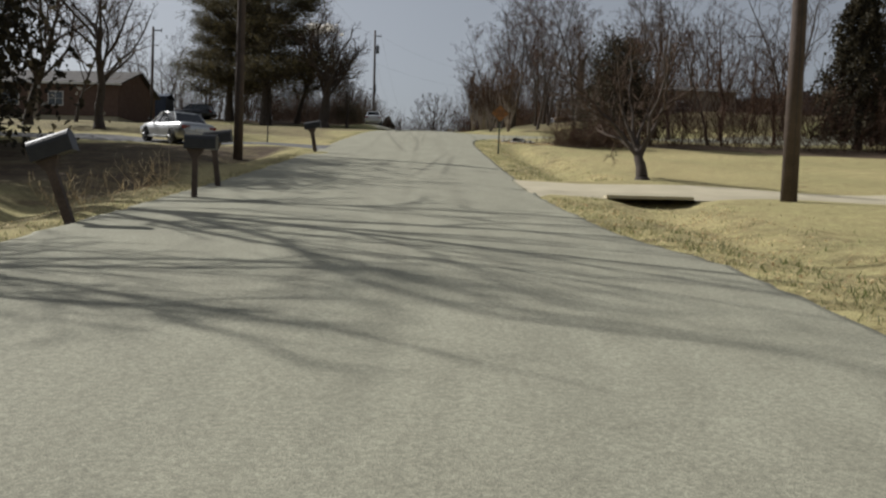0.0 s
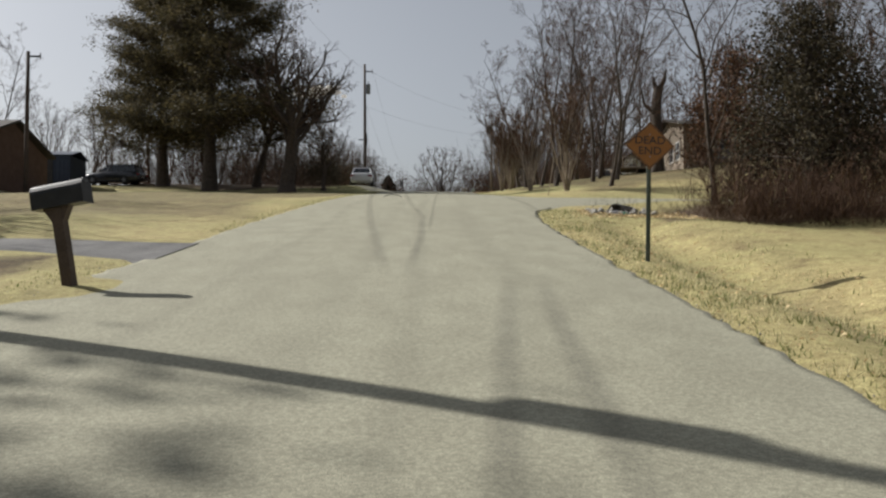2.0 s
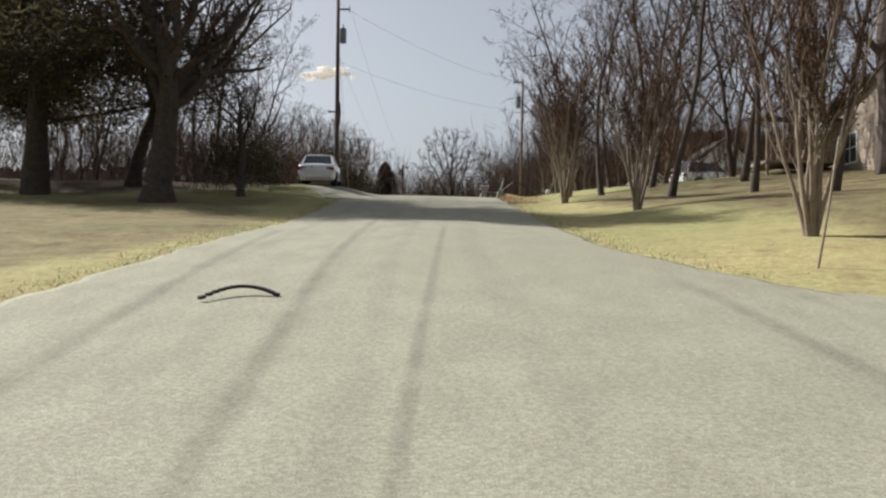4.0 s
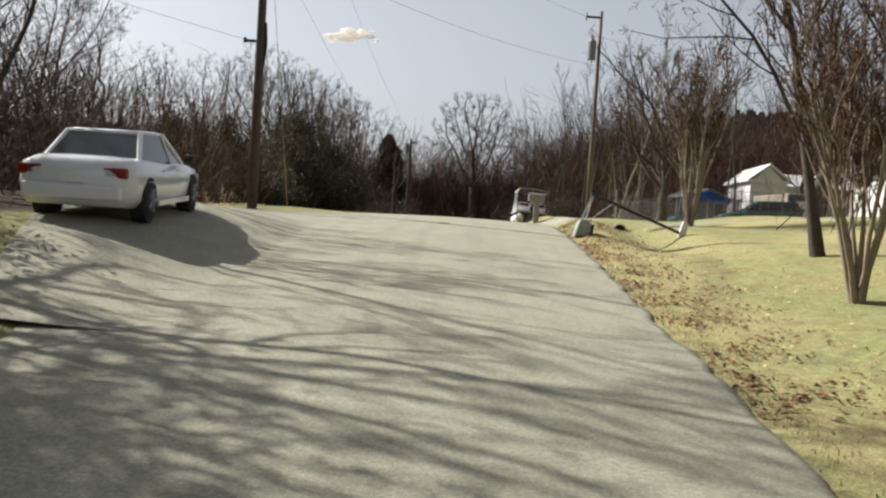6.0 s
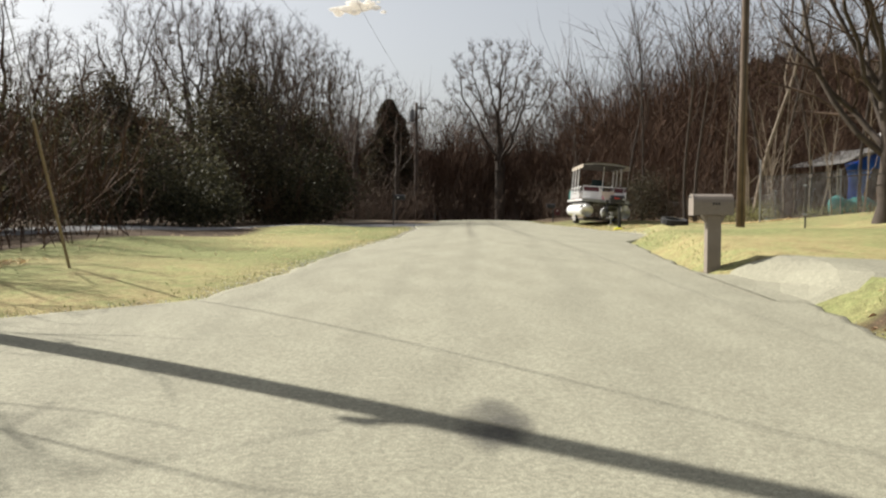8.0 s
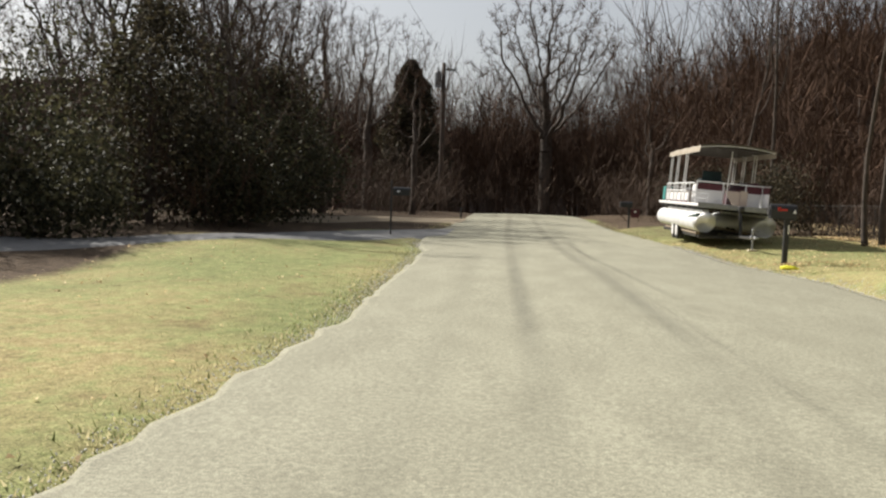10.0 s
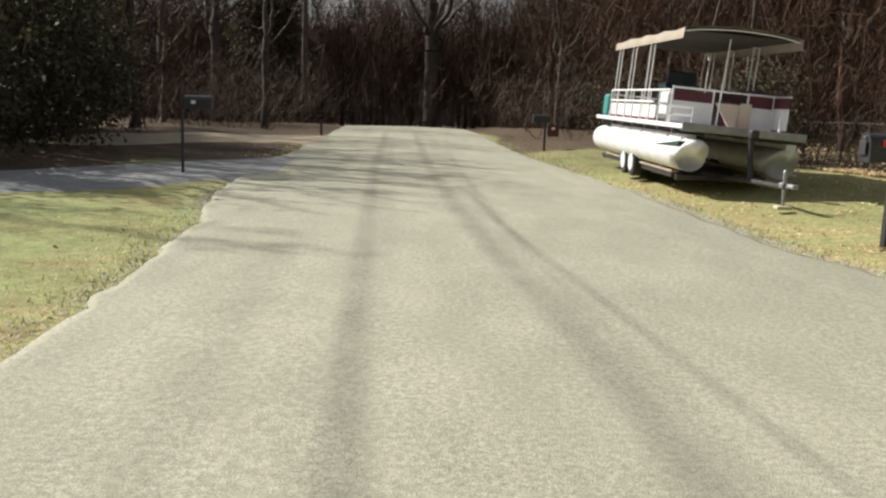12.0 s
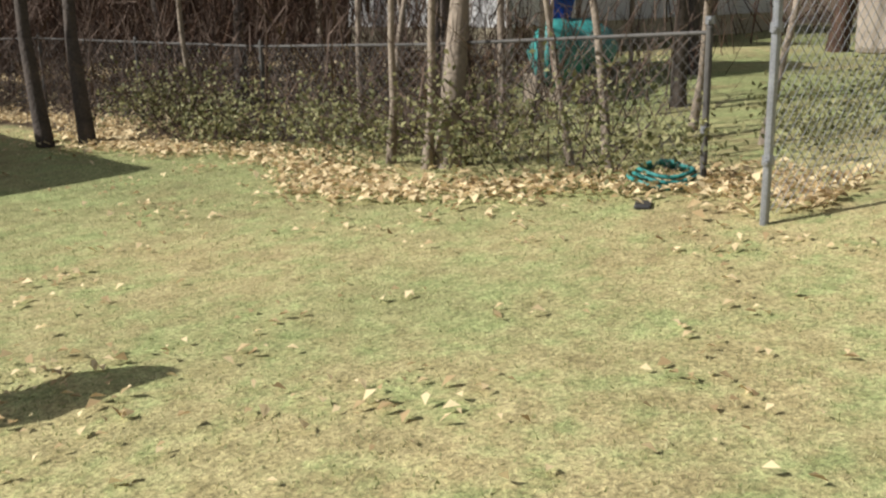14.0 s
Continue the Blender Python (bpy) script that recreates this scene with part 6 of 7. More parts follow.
def sedan(name, label, m, paint, length=4.75, width=1.78, height=1.43, estate=False):
    """A four-door car standing on z = 0, front towards +y."""
    root = thing(name, label, "car", "parked cars", m)
    L, W, H = length / 2, width / 2, height
    belt = 0.92 * H / 1.43

    def section(y, w, z0, z1, crown):
        out = []
        for sx, z, k in ((-1, z0, 0.86), (-1, z0 + 0.12, 0.97), (-1, (z0 + z1) * 0.52, 1.0), (-1, z1 - 0.06, 0.95), (-0.82, z1, 0.97), (-0.35, z1 + crown, 1), (0.35, z1 + crown, 1), (0.82, z1, 0.97), (1, z1 - 0.06, 0.95), (1, (z0 + z1) * 0.52, 1.0), (1, z0 + 0.12, 0.97), (1, z0, 0.86)):
            out.append((sx * w * k, y, z))
        return out

    b = B()
    st = [(-L, 0.78, 0.36, 0.80, 0.0), (-L + 0.07, 0.92, 0.25, 0.93, 0.01), (-L + 0.5, 0.98, 0.2, 0.98, 0.02), (-L + 1.0, 1.0, 0.19, 0.98, 0.02), (-0.3, 1.0, 0.19, belt, 0.0), (0.55, 1.0, 0.19, belt, 0.0), (L - 1.25, 1.0, 0.19, 0.89, 0.03), (L - 0.6, 0.98, 0.2, 0.82, 0.03), (L - 0.15, 0.9, 0.24, 0.70, 0.02), (L, 0.74, 0.34, 0.60, 0.0)]
    loft(b, [section(y, W * k, z0, z1, c) for y, k, z0, z1, c in st])
    body = part("body", b, paint, root, smooth=True)
    # glass house and roof
    back = -L + (0.25 if estate else 0.75)
    b = B()
    low = [(-W * 0.86, back), (W * 0.86, back), (W * 0.88, 0.2), (W * 0.84, L - 1.35), (-W * 0.84, L - 1.35), (-W * 0.88, 0.2)]
    top = [(-W * 0.66, back + (0.25 if estate else 0.62)), (W * 0.66, back + (0.25 if estate else 0.62)), (W * 0.68, 0.1), (W * 0.64, L - 2.1), (-W * 0.64, L - 2.1), (-W * 0.68, 0.1)]
    loft(b, [[(x, y, belt - 0.03) for x, y in low], [(x, y, H - 0.05) for x, y in top]])
    part("glazing", b, GLASS_DARK, root, "dark tinted glass")
    b = B()
    loft(b, [[(x * 1.03, y * 1.0 + (0.02 if y > 0.3 else -0.02), H - 0.07) for x, y in top], [(x * 0.98, y, H - 0.02) for x, y in top], [(x * 0.75, y * 0.9, H) for x, y in top]])
    part("roof", b, paint, root, smooth=True)
    for sx in (-1, 1):
        for i, (lo, hi) in enumerate(((low[1], top[1]), (low[2], top[2]), (low[3], top[3]))):
            b = B()
            tube(b, (sx * abs(lo[0]) * 1.005, lo[1], belt - 0.05), (sx * abs(hi[0]) * 1.01, hi[1], H - 0.05), 0.045 if i != 1 else 0.03, 0.04 if i != 1 else 0.03, 6)
            part("pillar", b, paint, root)
        b = B()
        box(b, (sx * (W + 0.07), L - 1.55, belt + 0.07), (0.17, 0.1, 0.13), 0.03)
        part("mirror", b, DARK_METAL, root)
        b = B()
        box(b, (sx * W * 0.72, -L + 0.05, 0.76), (W * 0.42, 0.1, 0.16), 0.03)
        part("tail_lamp", b, TAIL, root, "red tail lamp")
        b = B()
        box(b, (sx * W * 0.66, L - 0.1, 0.6), (W * 0.42, 0.14, 0.13), 0.03)
        part("headlamp", b, GREY_METAL, root)
        for y in (-0.28, 0.62):
            b = B()
            box(b, (sx * (W * 0.985), y - 0.2, 0.78), (0.03, 0.14, 0.03), 0.008)
            part("door_handle", b, paint, root)
        b = B()
        box(b, (sx * W * 0.99, 0.15, 0.24), (0.04, 2.0, 0.1), 0.015)
        part("sill", b, paint, root)
        for y in (-L + 1.05, L - 0.95):
            b = B()
            tube(b, (sx * (W - 0.25), y, 0.32), (sx * (W * 0.998), y, 0.32), 0.37, 0.37, 22)
            part("wheel_arch", b, RUBBER, root)
            wheel(root, sx * (W - 0.08), y, 0.31, 0.19, GREY_METAL, sx)
    b = B()
    box(b, (0, -L - 0.0, 0.45), (W * 1.7, 0.16, 0.24), 0.05)
    part("rear_bumper", b, paint, root)
    b = B()
    box(b, (0, -L - 0.02, 0.66), (0.36, 0.02, 0.13), 0.004)
    part("plate_bar", b, WHITE_MARK, root)
    b = B()
    box(b, (0, L + 0.0, 0.42), (W * 1.6, 0.16, 0.24), 0.05)
    part("front_bumper", b, paint, root)
    b = B()
    box(b, (0, L - 0.02, 0.58), (W * 0.7, 0.1, 0.1), 0.02)
    part("grille", b, DARK_METAL, root)
    return root


def stand_on(x, y, turn, dy=1.3, lift=0.0):
    """The pose of a car on the sloping ground, heading turn degrees left of +y."""
    a = radians(turn)
    hx, hy = -math.sin(a), math.cos(a)
    z0, z1 = gz(x - hx * dy, y - hy * dy), gz(x + hx * dy, y + hy * dy)
    return pose(x, y, (z0 + z1) / 2 + lift, 0, 0, turn) @ pose(0, 0, 0, math.degrees(math.atan2(z1 - z0, 2 * dy)), 0, 0)


sedan("car", "silver four-door saloon parked on a driveway", stand_on(-11.75, 45.2, 40, lift=0.03), SILVER)
sedan("car", "white four-door saloon parked beside the road", stand_on(-5.65, 104.1, 2, lift=0.06), WHITE_PAINT, 4.8)
sedan("car", "black car parked beyond the lawn", stand_on(-24.6, 101.5, 80), DARK_CAR, 4.6, 1.8, 1.55, True)
sedan("car", "white estate car parked by a garage", stand_on(17.8, 120.5, -70), WHITE_PAINT, 4.7, 1.85, 1.7, True)
sedan("car", "dark green car parked on the lawn", stand_on(16.8, 139.5, 85), surface("green_car_paint", (0.02, 0.07, 0.06), (0.04, 0.12, 0.10), 0.3, 2, 150, bump=0.02, coat=0.6), 4.6, 1.8, 1.5, True)

camper = thing("camper_trailer", "boxy camper trailer with a blue-grey front beside the lawn", "trailer")
b = B()
box(b, (0, 0, 1.25), (2.2, 4.2, 2.0), 0.08)
part("body", b, SIDING, camper)
b = B()
box(b, (0, -2.12, 1.25), (2.1, 0.04, 1.9), 0.015)
part("front_panel", b, NAVY, camper, "blue-grey front panel")
b = B()
box(b, (0, -2.15, 1.65), (1.2, 0.03, 0.4), 0.01)
part("window", b, WHITE_MARK, camper, "white-curtained window")
for sx in (-1, 1):
    wheel(camper, sx * 0.95, 0.1, 0.3, 0.2, GREY_METAL, sx)
b = B()
box(b, (0, -2.9, 0.35), (0.1, 1.5, 0.1), 0.01)
part("tow_bar", b, DARK_METAL, camper)
camper.matrix_basis = pose(18.9, 141.3, gz(18.9, 141.3), 0, 0, 8)


# ---------------------------------------------------------------- houses
def house(label, m, w, d, wall_h, rise, wall, windows=(), gable_front=False, doors=(), over=0.4, base=0.3, roofing=None):
    roofing = roofing or SHINGLE
    """A house with its front along -y at y = 0, width w along x, depth d. windows: face, along, sill, width, height."""
    root = thing("house", label, "house", "houses", m)
    t = 0.2
    for nm, c, s in (("front_wall", (w / 2, t / 2, wall_h / 2), (w, t, wall_h)), ("back_wall", (w / 2, d - t / 2, wall_h / 2), (w, t, wall_h)), ("side_wall", (t / 2, d / 2, wall_h / 2), (t, d - 2 * t, wall_h)), ("side_wall", (w - t / 2, d / 2, wall_h / 2), (t, d - 2 * t, wall_h))):
        b = B()
        box(b, c, s)
        wl_ = part(nm, b, wall, root)
        n_course = int(wall_h / 0.2)
        b = B()
        for k in range(n_course):
            zz = (k + 0.5) * 0.2
            if nm == "front_wall":
                box(b, (w / 2, -0.006, zz), (w, 0.012, 0.185))
            elif nm == "side_wall" and c[0] < w / 2:
                box(b, (-0.006, d / 2, zz), (0.012, d, 0.185))
        if len(b.verts):
            part("siding", b, wall, wl_)
        else:
            b.free()
    b = B()
    box(b, (w / 2, d / 2, -base / 2 - 0.3), (w * 0.99, d * 0.99, base + 0.6))
    part("foundation", b, CONCRETE, root)
    b = B()
    o = over
    if gable_front:
        prism(b, [(-o, wall_h), (w / 2, wall_h + rise), (w + o, wall_h), (w + o, wall_h + 0.14), (w / 2, wall_h + rise + 0.16), (-o, wall_h + 0.14)], 1, -o, d + o)
        part("roof", b, roofing, root)
        b = B()
        prism(b, [(0.02, wall_h), (w - 0.02, wall_h), (w / 2, wall_h + rise * 0.99)], 1, 0.02, 0.2)
        part("gable", b, wall, root)
    else:
        prism(b, [(-o, wall_h), (d / 2, wall_h + rise), (d + o, wall_h), (d + o, wall_h + 0.14), (d / 2, wall_h + rise + 0.16), (-o, wall_h + 0.14)], 0, -o, w + o)
        part("roof", b, roofing, root)
        for x0, x1 in ((0.02, 0.2), (w - 0.2, w - 0.02)):
            b = B()
            prism(b, [(0.02, wall_h), (d - 0.02, wall_h), (d / 2, wall_h + rise * 0.99)], 0, x0, x1)
            part("gable", b, wall, root)
    b = B()
    box(b, (w / 2, -o - 0.01, wall_h + 0.05), (w + 2 * o, 0.03, 0.16))
    part("fascia", b, WHITE_SIDING, root)
    for face, along, sill, ww, hh in windows:
        b, p, mul = B(), B(), B()
        if face == "front":
            for c, s in (((along, -0.03, sill + hh / 2), (ww + 0.16, 0.05, hh + 0.16)),):
                box(b, c, s, 0.01)
            box(p, (along, -0.06, sill + hh / 2), (ww, 0.02, hh))
            box(mul, (along, -0.075, sill + hh / 2), (ww, 0.02, 0.04))
            box(mul, (along, -0.076, sill + hh / 2), (0.04, 0.02, hh))
        else:
            box(b, (-0.03, along, sill + hh / 2), (0.05, ww + 0.16, hh + 0.16), 0.01)
            box(p, (-0.06, along, sill + hh / 2), (0.02, ww, hh))
            box(mul, (-0.075, along, sill + hh / 2), (0.02, ww, 0.04))
            box(mul, (-0.076, along, sill + hh / 2), (0.02, 0.04, hh))
        win = part("window", b, WHITE_SIDING, root, "white-framed window")
        part("pane", p, WINDOW_GLASS, win)
        part("glazing_bar", mul, WHITE_SIDING, win)
    for along, ww, hh in doors:
        b = B()
        box(b, (along, -0.03, hh / 2), (ww, 0.05, hh), 0.01)
        dr = part("door", b, TAN_WOOD, root)
        b = B()
        tube(b, (along + ww * 0.4, -0.06, 1.0), (along + ww * 0.4, -0.1, 1.0), 0.03, 0.03, 8)
        part("door_knob", b, GREY_METAL, dr)
    return root


house("low brown ranch house behind the lawn", pose(-43, 84, gz(-34, 86) + 0.2, 0, 0, -4), 16.5, 9, 2.7, 1.7, BROWN_WALL, (("front", 3, 0.9, 1.4, 1.1), ("front", 7, 0.9, 1.4, 1.1), ("front", 11, 0.9, 1.2, 1.1)), doors=((9, 0.95, 2.0),))
house("beige sided house with a shaded front on the bank", pose(16.4, 89.8, 10.75, 0, 0, 0), 13, 7.6, 2.95, 0.8, SIDING, (("side", 1.3, 0.8, 0.9, 1.1), ("side", 2.9, 0.8, 0.9, 1.1), ("side", 5.6, 0.8, 1.0, 1.1), ("front", 3, 0.8, 1.3, 1.1), ("front", 8, 0.8, 1.3, 1.1)), doors=((5.5, 0.95, 2.0),), over=0.45, base=1.0)
house("white house with a front gable beyond the lawn", pose(19.75, 151.2, 12.88, 0, 0, 0), 2.4, 5.3, 3.25, 1.1, WHITE_SIDING, (("front", 1.2, 1.0, 1.1, 1.2), ("side", 2.6, 1.0, 1.1, 1.1)), True, over=0.27, base=1.2, roofing=WHITE_SIDING)
house("long white house wing beyond the lawn", pose(22.2, 152.4, 12.88, 0, 0, 0), 11.8, 5.3, 3.0, 1.05, WHITE_SIDING, (("front", 2.0, 1.2, 1.2, 1.2), ("front", 5.5, 1.2, 1.2, 1.2), ("front", 9.5, 1.2, 1.2, 1.2), ), doors=((7.5, 0.95, 2.0),), base=1.2, roofing=WHITE_SIDING)
house("cream garage with a steep gable on the rise", pose(18.6, 126, 12.65, 0, 0, 0), 4.2, 6, 2.4, 1.75, WHITE_SIDING, (("front", 2.1, 2.6, 0.5, 0.5),), True, doors=((2.1, 2.6, 2.1),))
house("small tan house with a gable behind the trees", pose(22.6, 172, 12.05, 0, 0, 12), 4.6, 6, 2.6, 1.5, SIDING, (("front", 1.5, 0.9, 0.9, 1.2), ("front", 3.2, 0.9, 0.9, 1.2)), True)
porch = thing("porch", "weathered wooden porch beside the beige house", "porch")
b = B()
box(b, (1.5, 1.2, 0.35), (3.0, 2.4, 0.12), 0.01)
part("deck", b, TAN_WOOD, porch)
for x in (0.1, 1.5, 2.9):
    b = B()
    box(b, (x, 0.1, 0.9), (0.1, 0.1, 2.2), 0.01)
    part("post", b, TAN_WOOD, porch)
b = B()
prism(b, [(-0.2, 2.0), (2.6, 2.35), (2.6, 2.45), (-0.2, 2.1)], 0, -0.2, 3.2)
part("roof", b, SHINGLE, porch)
b = B()
for k in range(11):
    box(b, (0.25 + k * 0.25, 0.1, 0.8), (0.035, 0.035, 0.75))
box(b, (1.5, 0.1, 1.18), (2.9, 0.08, 0.06))
part("railing", b, TAN_WOOD, porch)
porch.matrix_basis = pose(13.2, 96.0, gz(14.5, 97), 0, 0, 0)

shed = thing("shed", "dark blue metal shed behind the lawn", "shed")
b = B()
box(b, (0, 0, 0.85), (3.0, 2.4, 1.7), 0.02)
part("body", b, NAVY, shed)
b = B()
prism(b, [(-1.3, 1.7), (0, 2.05), (1.3, 1.7), (1.3, 1.76), (0, 2.12), (-1.3, 1.76)], 0, -1.6, 1.6)
part("roof", b, NAVY, shed)
b = B()
for k in range(14):
    box(b, (-1.4 + k * 0.215, -1.212, 0.85), (0.03, 0.02, 1.66))
part("ribs", b, NAVY, shed)
b = B()
box(b, (0.2, -1.23, 0.8), (0.9, 0.02, 1.5), 0.005)
part("door", b, DARK_METAL, shed)
shed.matrix_basis = pose(-28.3, 98, gz(-28.3, 98), 0, 0, 0) @ Matrix.Diagonal((1.45, 1.3, 1.25, 1))


# ---------------------------------------------------------------- pontoon boat on its trailer
GB = gz(4.9, 148.5)
boat = thing("pontoon_boat", "old white and maroon pontoon boat with a canvas canopy", "boat", m=pose(4.15, 0, GB + 0.3, 0, 4.0, 0) @ pose(-4.15, 0, -0.55))
XL, XR, YF, YR = 3.95, 5.72, 146.0, 152.3
for x, back in ((XL + 0.22, 0.0), (XR - 0.02, 0.4)):
    b = B()
    n, r, zc = 20, 0.245, 0.80
    prof = [(YR + 0.3, 0.16, 0.0), (YR + 0.15, 0.245, 0.0), (YR, r, 0.0), (150.5, r, 0.0), (148.5, r, 0.0), (147.0, r, 0.0), (146.6, 0.243, 0.0), (146.32, 0.238, 0.0), (146.29, 0.222, 0.0), (146.31, 0.05, 0.0)]
    loft(b, [[(x + rr * math.cos(2 * math.pi * k / n), y + (back if y < 147.5 else 0) + (0.245 * (1 - math.sin(2 * math.pi * k / n)) if y < 146.5 else 0), zc + dz + rr * math.sin(2 * math.pi * k / n)) for k in range(n)] for y, rr, dz in prof])
    p = part("pontoon", b, ALU, boat, "dull aluminium pontoon", smooth=True)
    b = B()
    box(b, (x, 149.2, zc + 0.255), (0.16, 5.0, 0.09), 0.01)
    part("rub_strip", b, ALU, p)
    for k in range(7):
        b = B()
        box(b, (x, 146.9 + k * 0.8, zc + 0.33), (0.5, 0.08, 0.07), 0.01)
        part("bracket", b, DARK_METAL, p)
b = B()
prism(b, [(147.8, 0.89), (146.45, 1.0), (146.5, 0.93)], 0, XL + 0.22 - 0.244, XL + 0.22 - 0.14)
part("stripe", b, surface("dark_green_stripe", (0.015, 0.04, 0.03), (0.03, 0.07, 0.05), 0.5, 5, 50), boat, "dark green stripe")
b = B()
box(b, ((XL + XR) / 2, (YF + YR) / 2 + 0.2, 1.21), (XR - XL + 0.06, YR - YF - 0.3, 0.07), 0.012)
part("deck", b, WHITE_PANEL, boat, "white edged deck")
# dark panel added to deepen the shade between the pontoons
b = B()
box(b, ((XL + XR) / 2, (YF + YR) / 2 + 0.25, 1.155), (XR - XL - 0.1, YR - YF - 0.6, 0.03), 0.005)
part("deck_shade_panel", b, DARK_METAL, boat, "dark panel standing in for shade under the deck")
b = B()
box(b, ((XL + XR) / 2, 146.36, 1.21), (XR - XL + 0.08, 0.04, 0.12), 0.01)
part("front_trim", b, GREY_METAL, boat)
# fence panels: side, along, height bands
def panel(name, x0, y0, x1, y1, z0, z1, mat):
    bm = B()
    dx, dy = x1 - x0, y1 - y0
    box(bm, ((x0 + x1) / 2, (y0 + y1) / 2, (z0 + z1) / 2), (abs(dx) + 0.02, abs(dy) + 0.02, z1 - z0), 0.004)
    return part(name, bm, mat, boat)
def rail(x0, y0, x1, y1, z, r=0.016):
    bm = B()
    tube(bm, (x0, y0, z), (x1, y1, z), r, r, 8)
    part("rail", bm, ALU, boat)
# left side, open rail at the stern and low return rail at the bow
panel("side_panel", XL + 0.02, 148.1, XL + 0.02, 151.3, 1.29, 1.50, WHITE_PANEL)
panel("side_stripe", XL + 0.018, 148.1, XL + 0.018, 151.3, 1.25, 1.29, MAROON)
panel("stern_panel", XL + 0.02, 151.34, XR - 0.02, 151.34, 1.26, 1.60, BEIGE)
panel("side_panel", XR - 0.02, 147.0, XR - 0.02, 151.3, 1.29, 1.62, WHITE_PANEL)
panel("side_stripe", XR - 0.02, 147.0, XR - 0.02, 151.3, 1.62, 1.78, MAROON)
# the forward fence stands across the bow, with a gate
panel("bow_panel", XL + 0.15, 147.6, XL + 0.75, 147.6, 1.27, 1.60, WHITE_PANEL)
panel("bow_stripe", XL + 0.15, 147.6, XL + 0.75, 147.6, 1.60, 1.76, MAROON)
panel("bow_panel", XL + 1.35, 147.6, XR - 0.04, 147.6, 1.27, 1.60, WHITE_PANEL)
panel("bow_stripe", XL + 1.35, 147.6, XR - 0.04, 147.6, 1.60, 1.78, MAROON)
b = B()
prism(b, [(XL + 0.8, 1.62), (XL + 1.3, 1.62), (XL + 1.3, 1.27), (XL + 1.05, 1.27)], 1, 147.55, 147.58)
part("gate_panel", b, BEIGE, boat, "beige panel of the bow gate")
b = B()
box(b, (XL + 1.28, 147.52, 1.45), (0.18, 0.03, 0.40), 0.006)
part("gate_board", b, BEIGE, boat)
for x in (XL + 0.12, XL + 0.77, XL + 1.33, XR - 0.03):
    b = B()
    tube(b, (x, 147.6, 1.24), (x, 147.6, 1.82), 0.018, 0.018, 8)
    part("bow_post", b, ALU, boat)
rail(XL + 0.12, 147.6, XR - 0.03, 147.6, 1.80)
rail(XL, 147.3, XL, 151.3, 1.74)
rail(XL, 148.2, XL, 151.3, 1.55)
rail(XL, 147.3, XL + 0.35, 147.2, 1.50)
rail(XL, 147.3, XL + 0.35, 147.2, 1.38)
rail(XR, 147.0, XR, 151.3, 1.80)
rail(XL, 151.34, XR, 151.34, 1.66)
for k in range(8):
    y = 147.3 + k * 0.571
    b = B()
    tube(b, (XL, y, 1.24), (XL, y, 1.74 if k else 1.5), 0.014, 0.014, 8)
    part("rail_post", b, ALU, boat)
b = B()
tube(b, (XL + 0.35, 147.2, 1.24), (XL + 0.35, 147.2, 1.52), 0.014, 0.014, 8)
part("rail_post", b, ALU, boat)
b = B()
tube(b, (XL + 1.45, 146.5, 1.24), (XL + 1.45, 146.52, 1.46), 0.02, 0.02, 8)
part("bow_cleat_post", b, WHITE_PANEL, boat)
# seats, console, fuel tank
b = B()
box(b, (XR - 0.35, 149.2, 1.47), (0.55, 2.6, 0.42), 0.05)
box(b, (XR - 0.12, 149.2, 1.72), (0.16, 2.6, 0.34), 0.05)
part("bench", b, MAROON, boat, "maroon vinyl bench")
b = B()
box(b, (XL + 0.62, 148.6, 1.5), (0.75, 0.55, 0.5), 0.06)
part("bow_seat", b, WHITE_PANEL, boat)
b = B()
box(b, (XL + 1.0, 150.4, 1.6), (0.6, 0.5, 0.72), 0.05)
box(b, (XL + 1.0, 150.2, 2.02), (0.52, 0.06, 0.3), 0.02)
part("console", b, surface("dark_teal_plastic", (0.005, 0.018, 0.019), (0.012, 0.038, 0.038), 0.5, 3, 40, bump=0.1), boat, "dark teal helm console")
b = B()
box(b, (XL + 0.1, 151.75, 1.46), (0.22, 0.4, 0.42), 0.05)
part("fuel_tank", b, TEAL, boat, "teal plastic fuel tank")
b = B()
box(b, ((XL + XR) / 2, 152.25, 1.35), (0.4, 0.5, 0.6), 0.08)
tube(b, ((XL + XR) / 2, 152.35, 0.4), ((XL + XR) / 2, 152.35, 1.1), 0.1, 0.12, 10)
part("outboard_motor", b, BLACK_PAINT, boat)
# canopy: bowed canvas on hoops
b = B()
YA, YB, ZT = 151.35, 146.95, 2.66
rows = []
for j in range(9):
    y = YB + (YA - YB) * j / 8
    row = []
    for k in range(11):
        u = k / 10
        z = ZT + 0.08 * math.sin(math.pi * u) ** 0.7 - 0.03 * math.sin(math.pi * ((j * 2) % 4) / 4) + (0.0 if j < 8 else -0.03)
        row.append((XL - 0.02 + (XR - XL + 0.04) * u, y, z))
    rows.append([(XL - 0.03, y, ZT - 0.15)] + row + [(XR + 0.03, y, ZT - 0.15)])
top = [[b.verts.new(p) for p in r] for r in rows]
bot = [[b.verts.new((p[0], p[1], p[2] - 0.012)) for p in r] for r in rows]
for a_, b_ in zip(top, top[1:]):
    for k in range(12):
        b.faces.new((a_[k], a_[k + 1], b_[k + 1], b_[k]))
for a_, b_ in zip(bot, bot[1:]):
    for k in range(12):
        b.faces.new((a_[k], b_[k], b_[k + 1], a_[k + 1]))
part("canopy", b, CANVAS, boat, "weathered beige canvas canopy", smooth=True)
# extra dark sheet: the canopy's shaded underside put into colour
b = B()
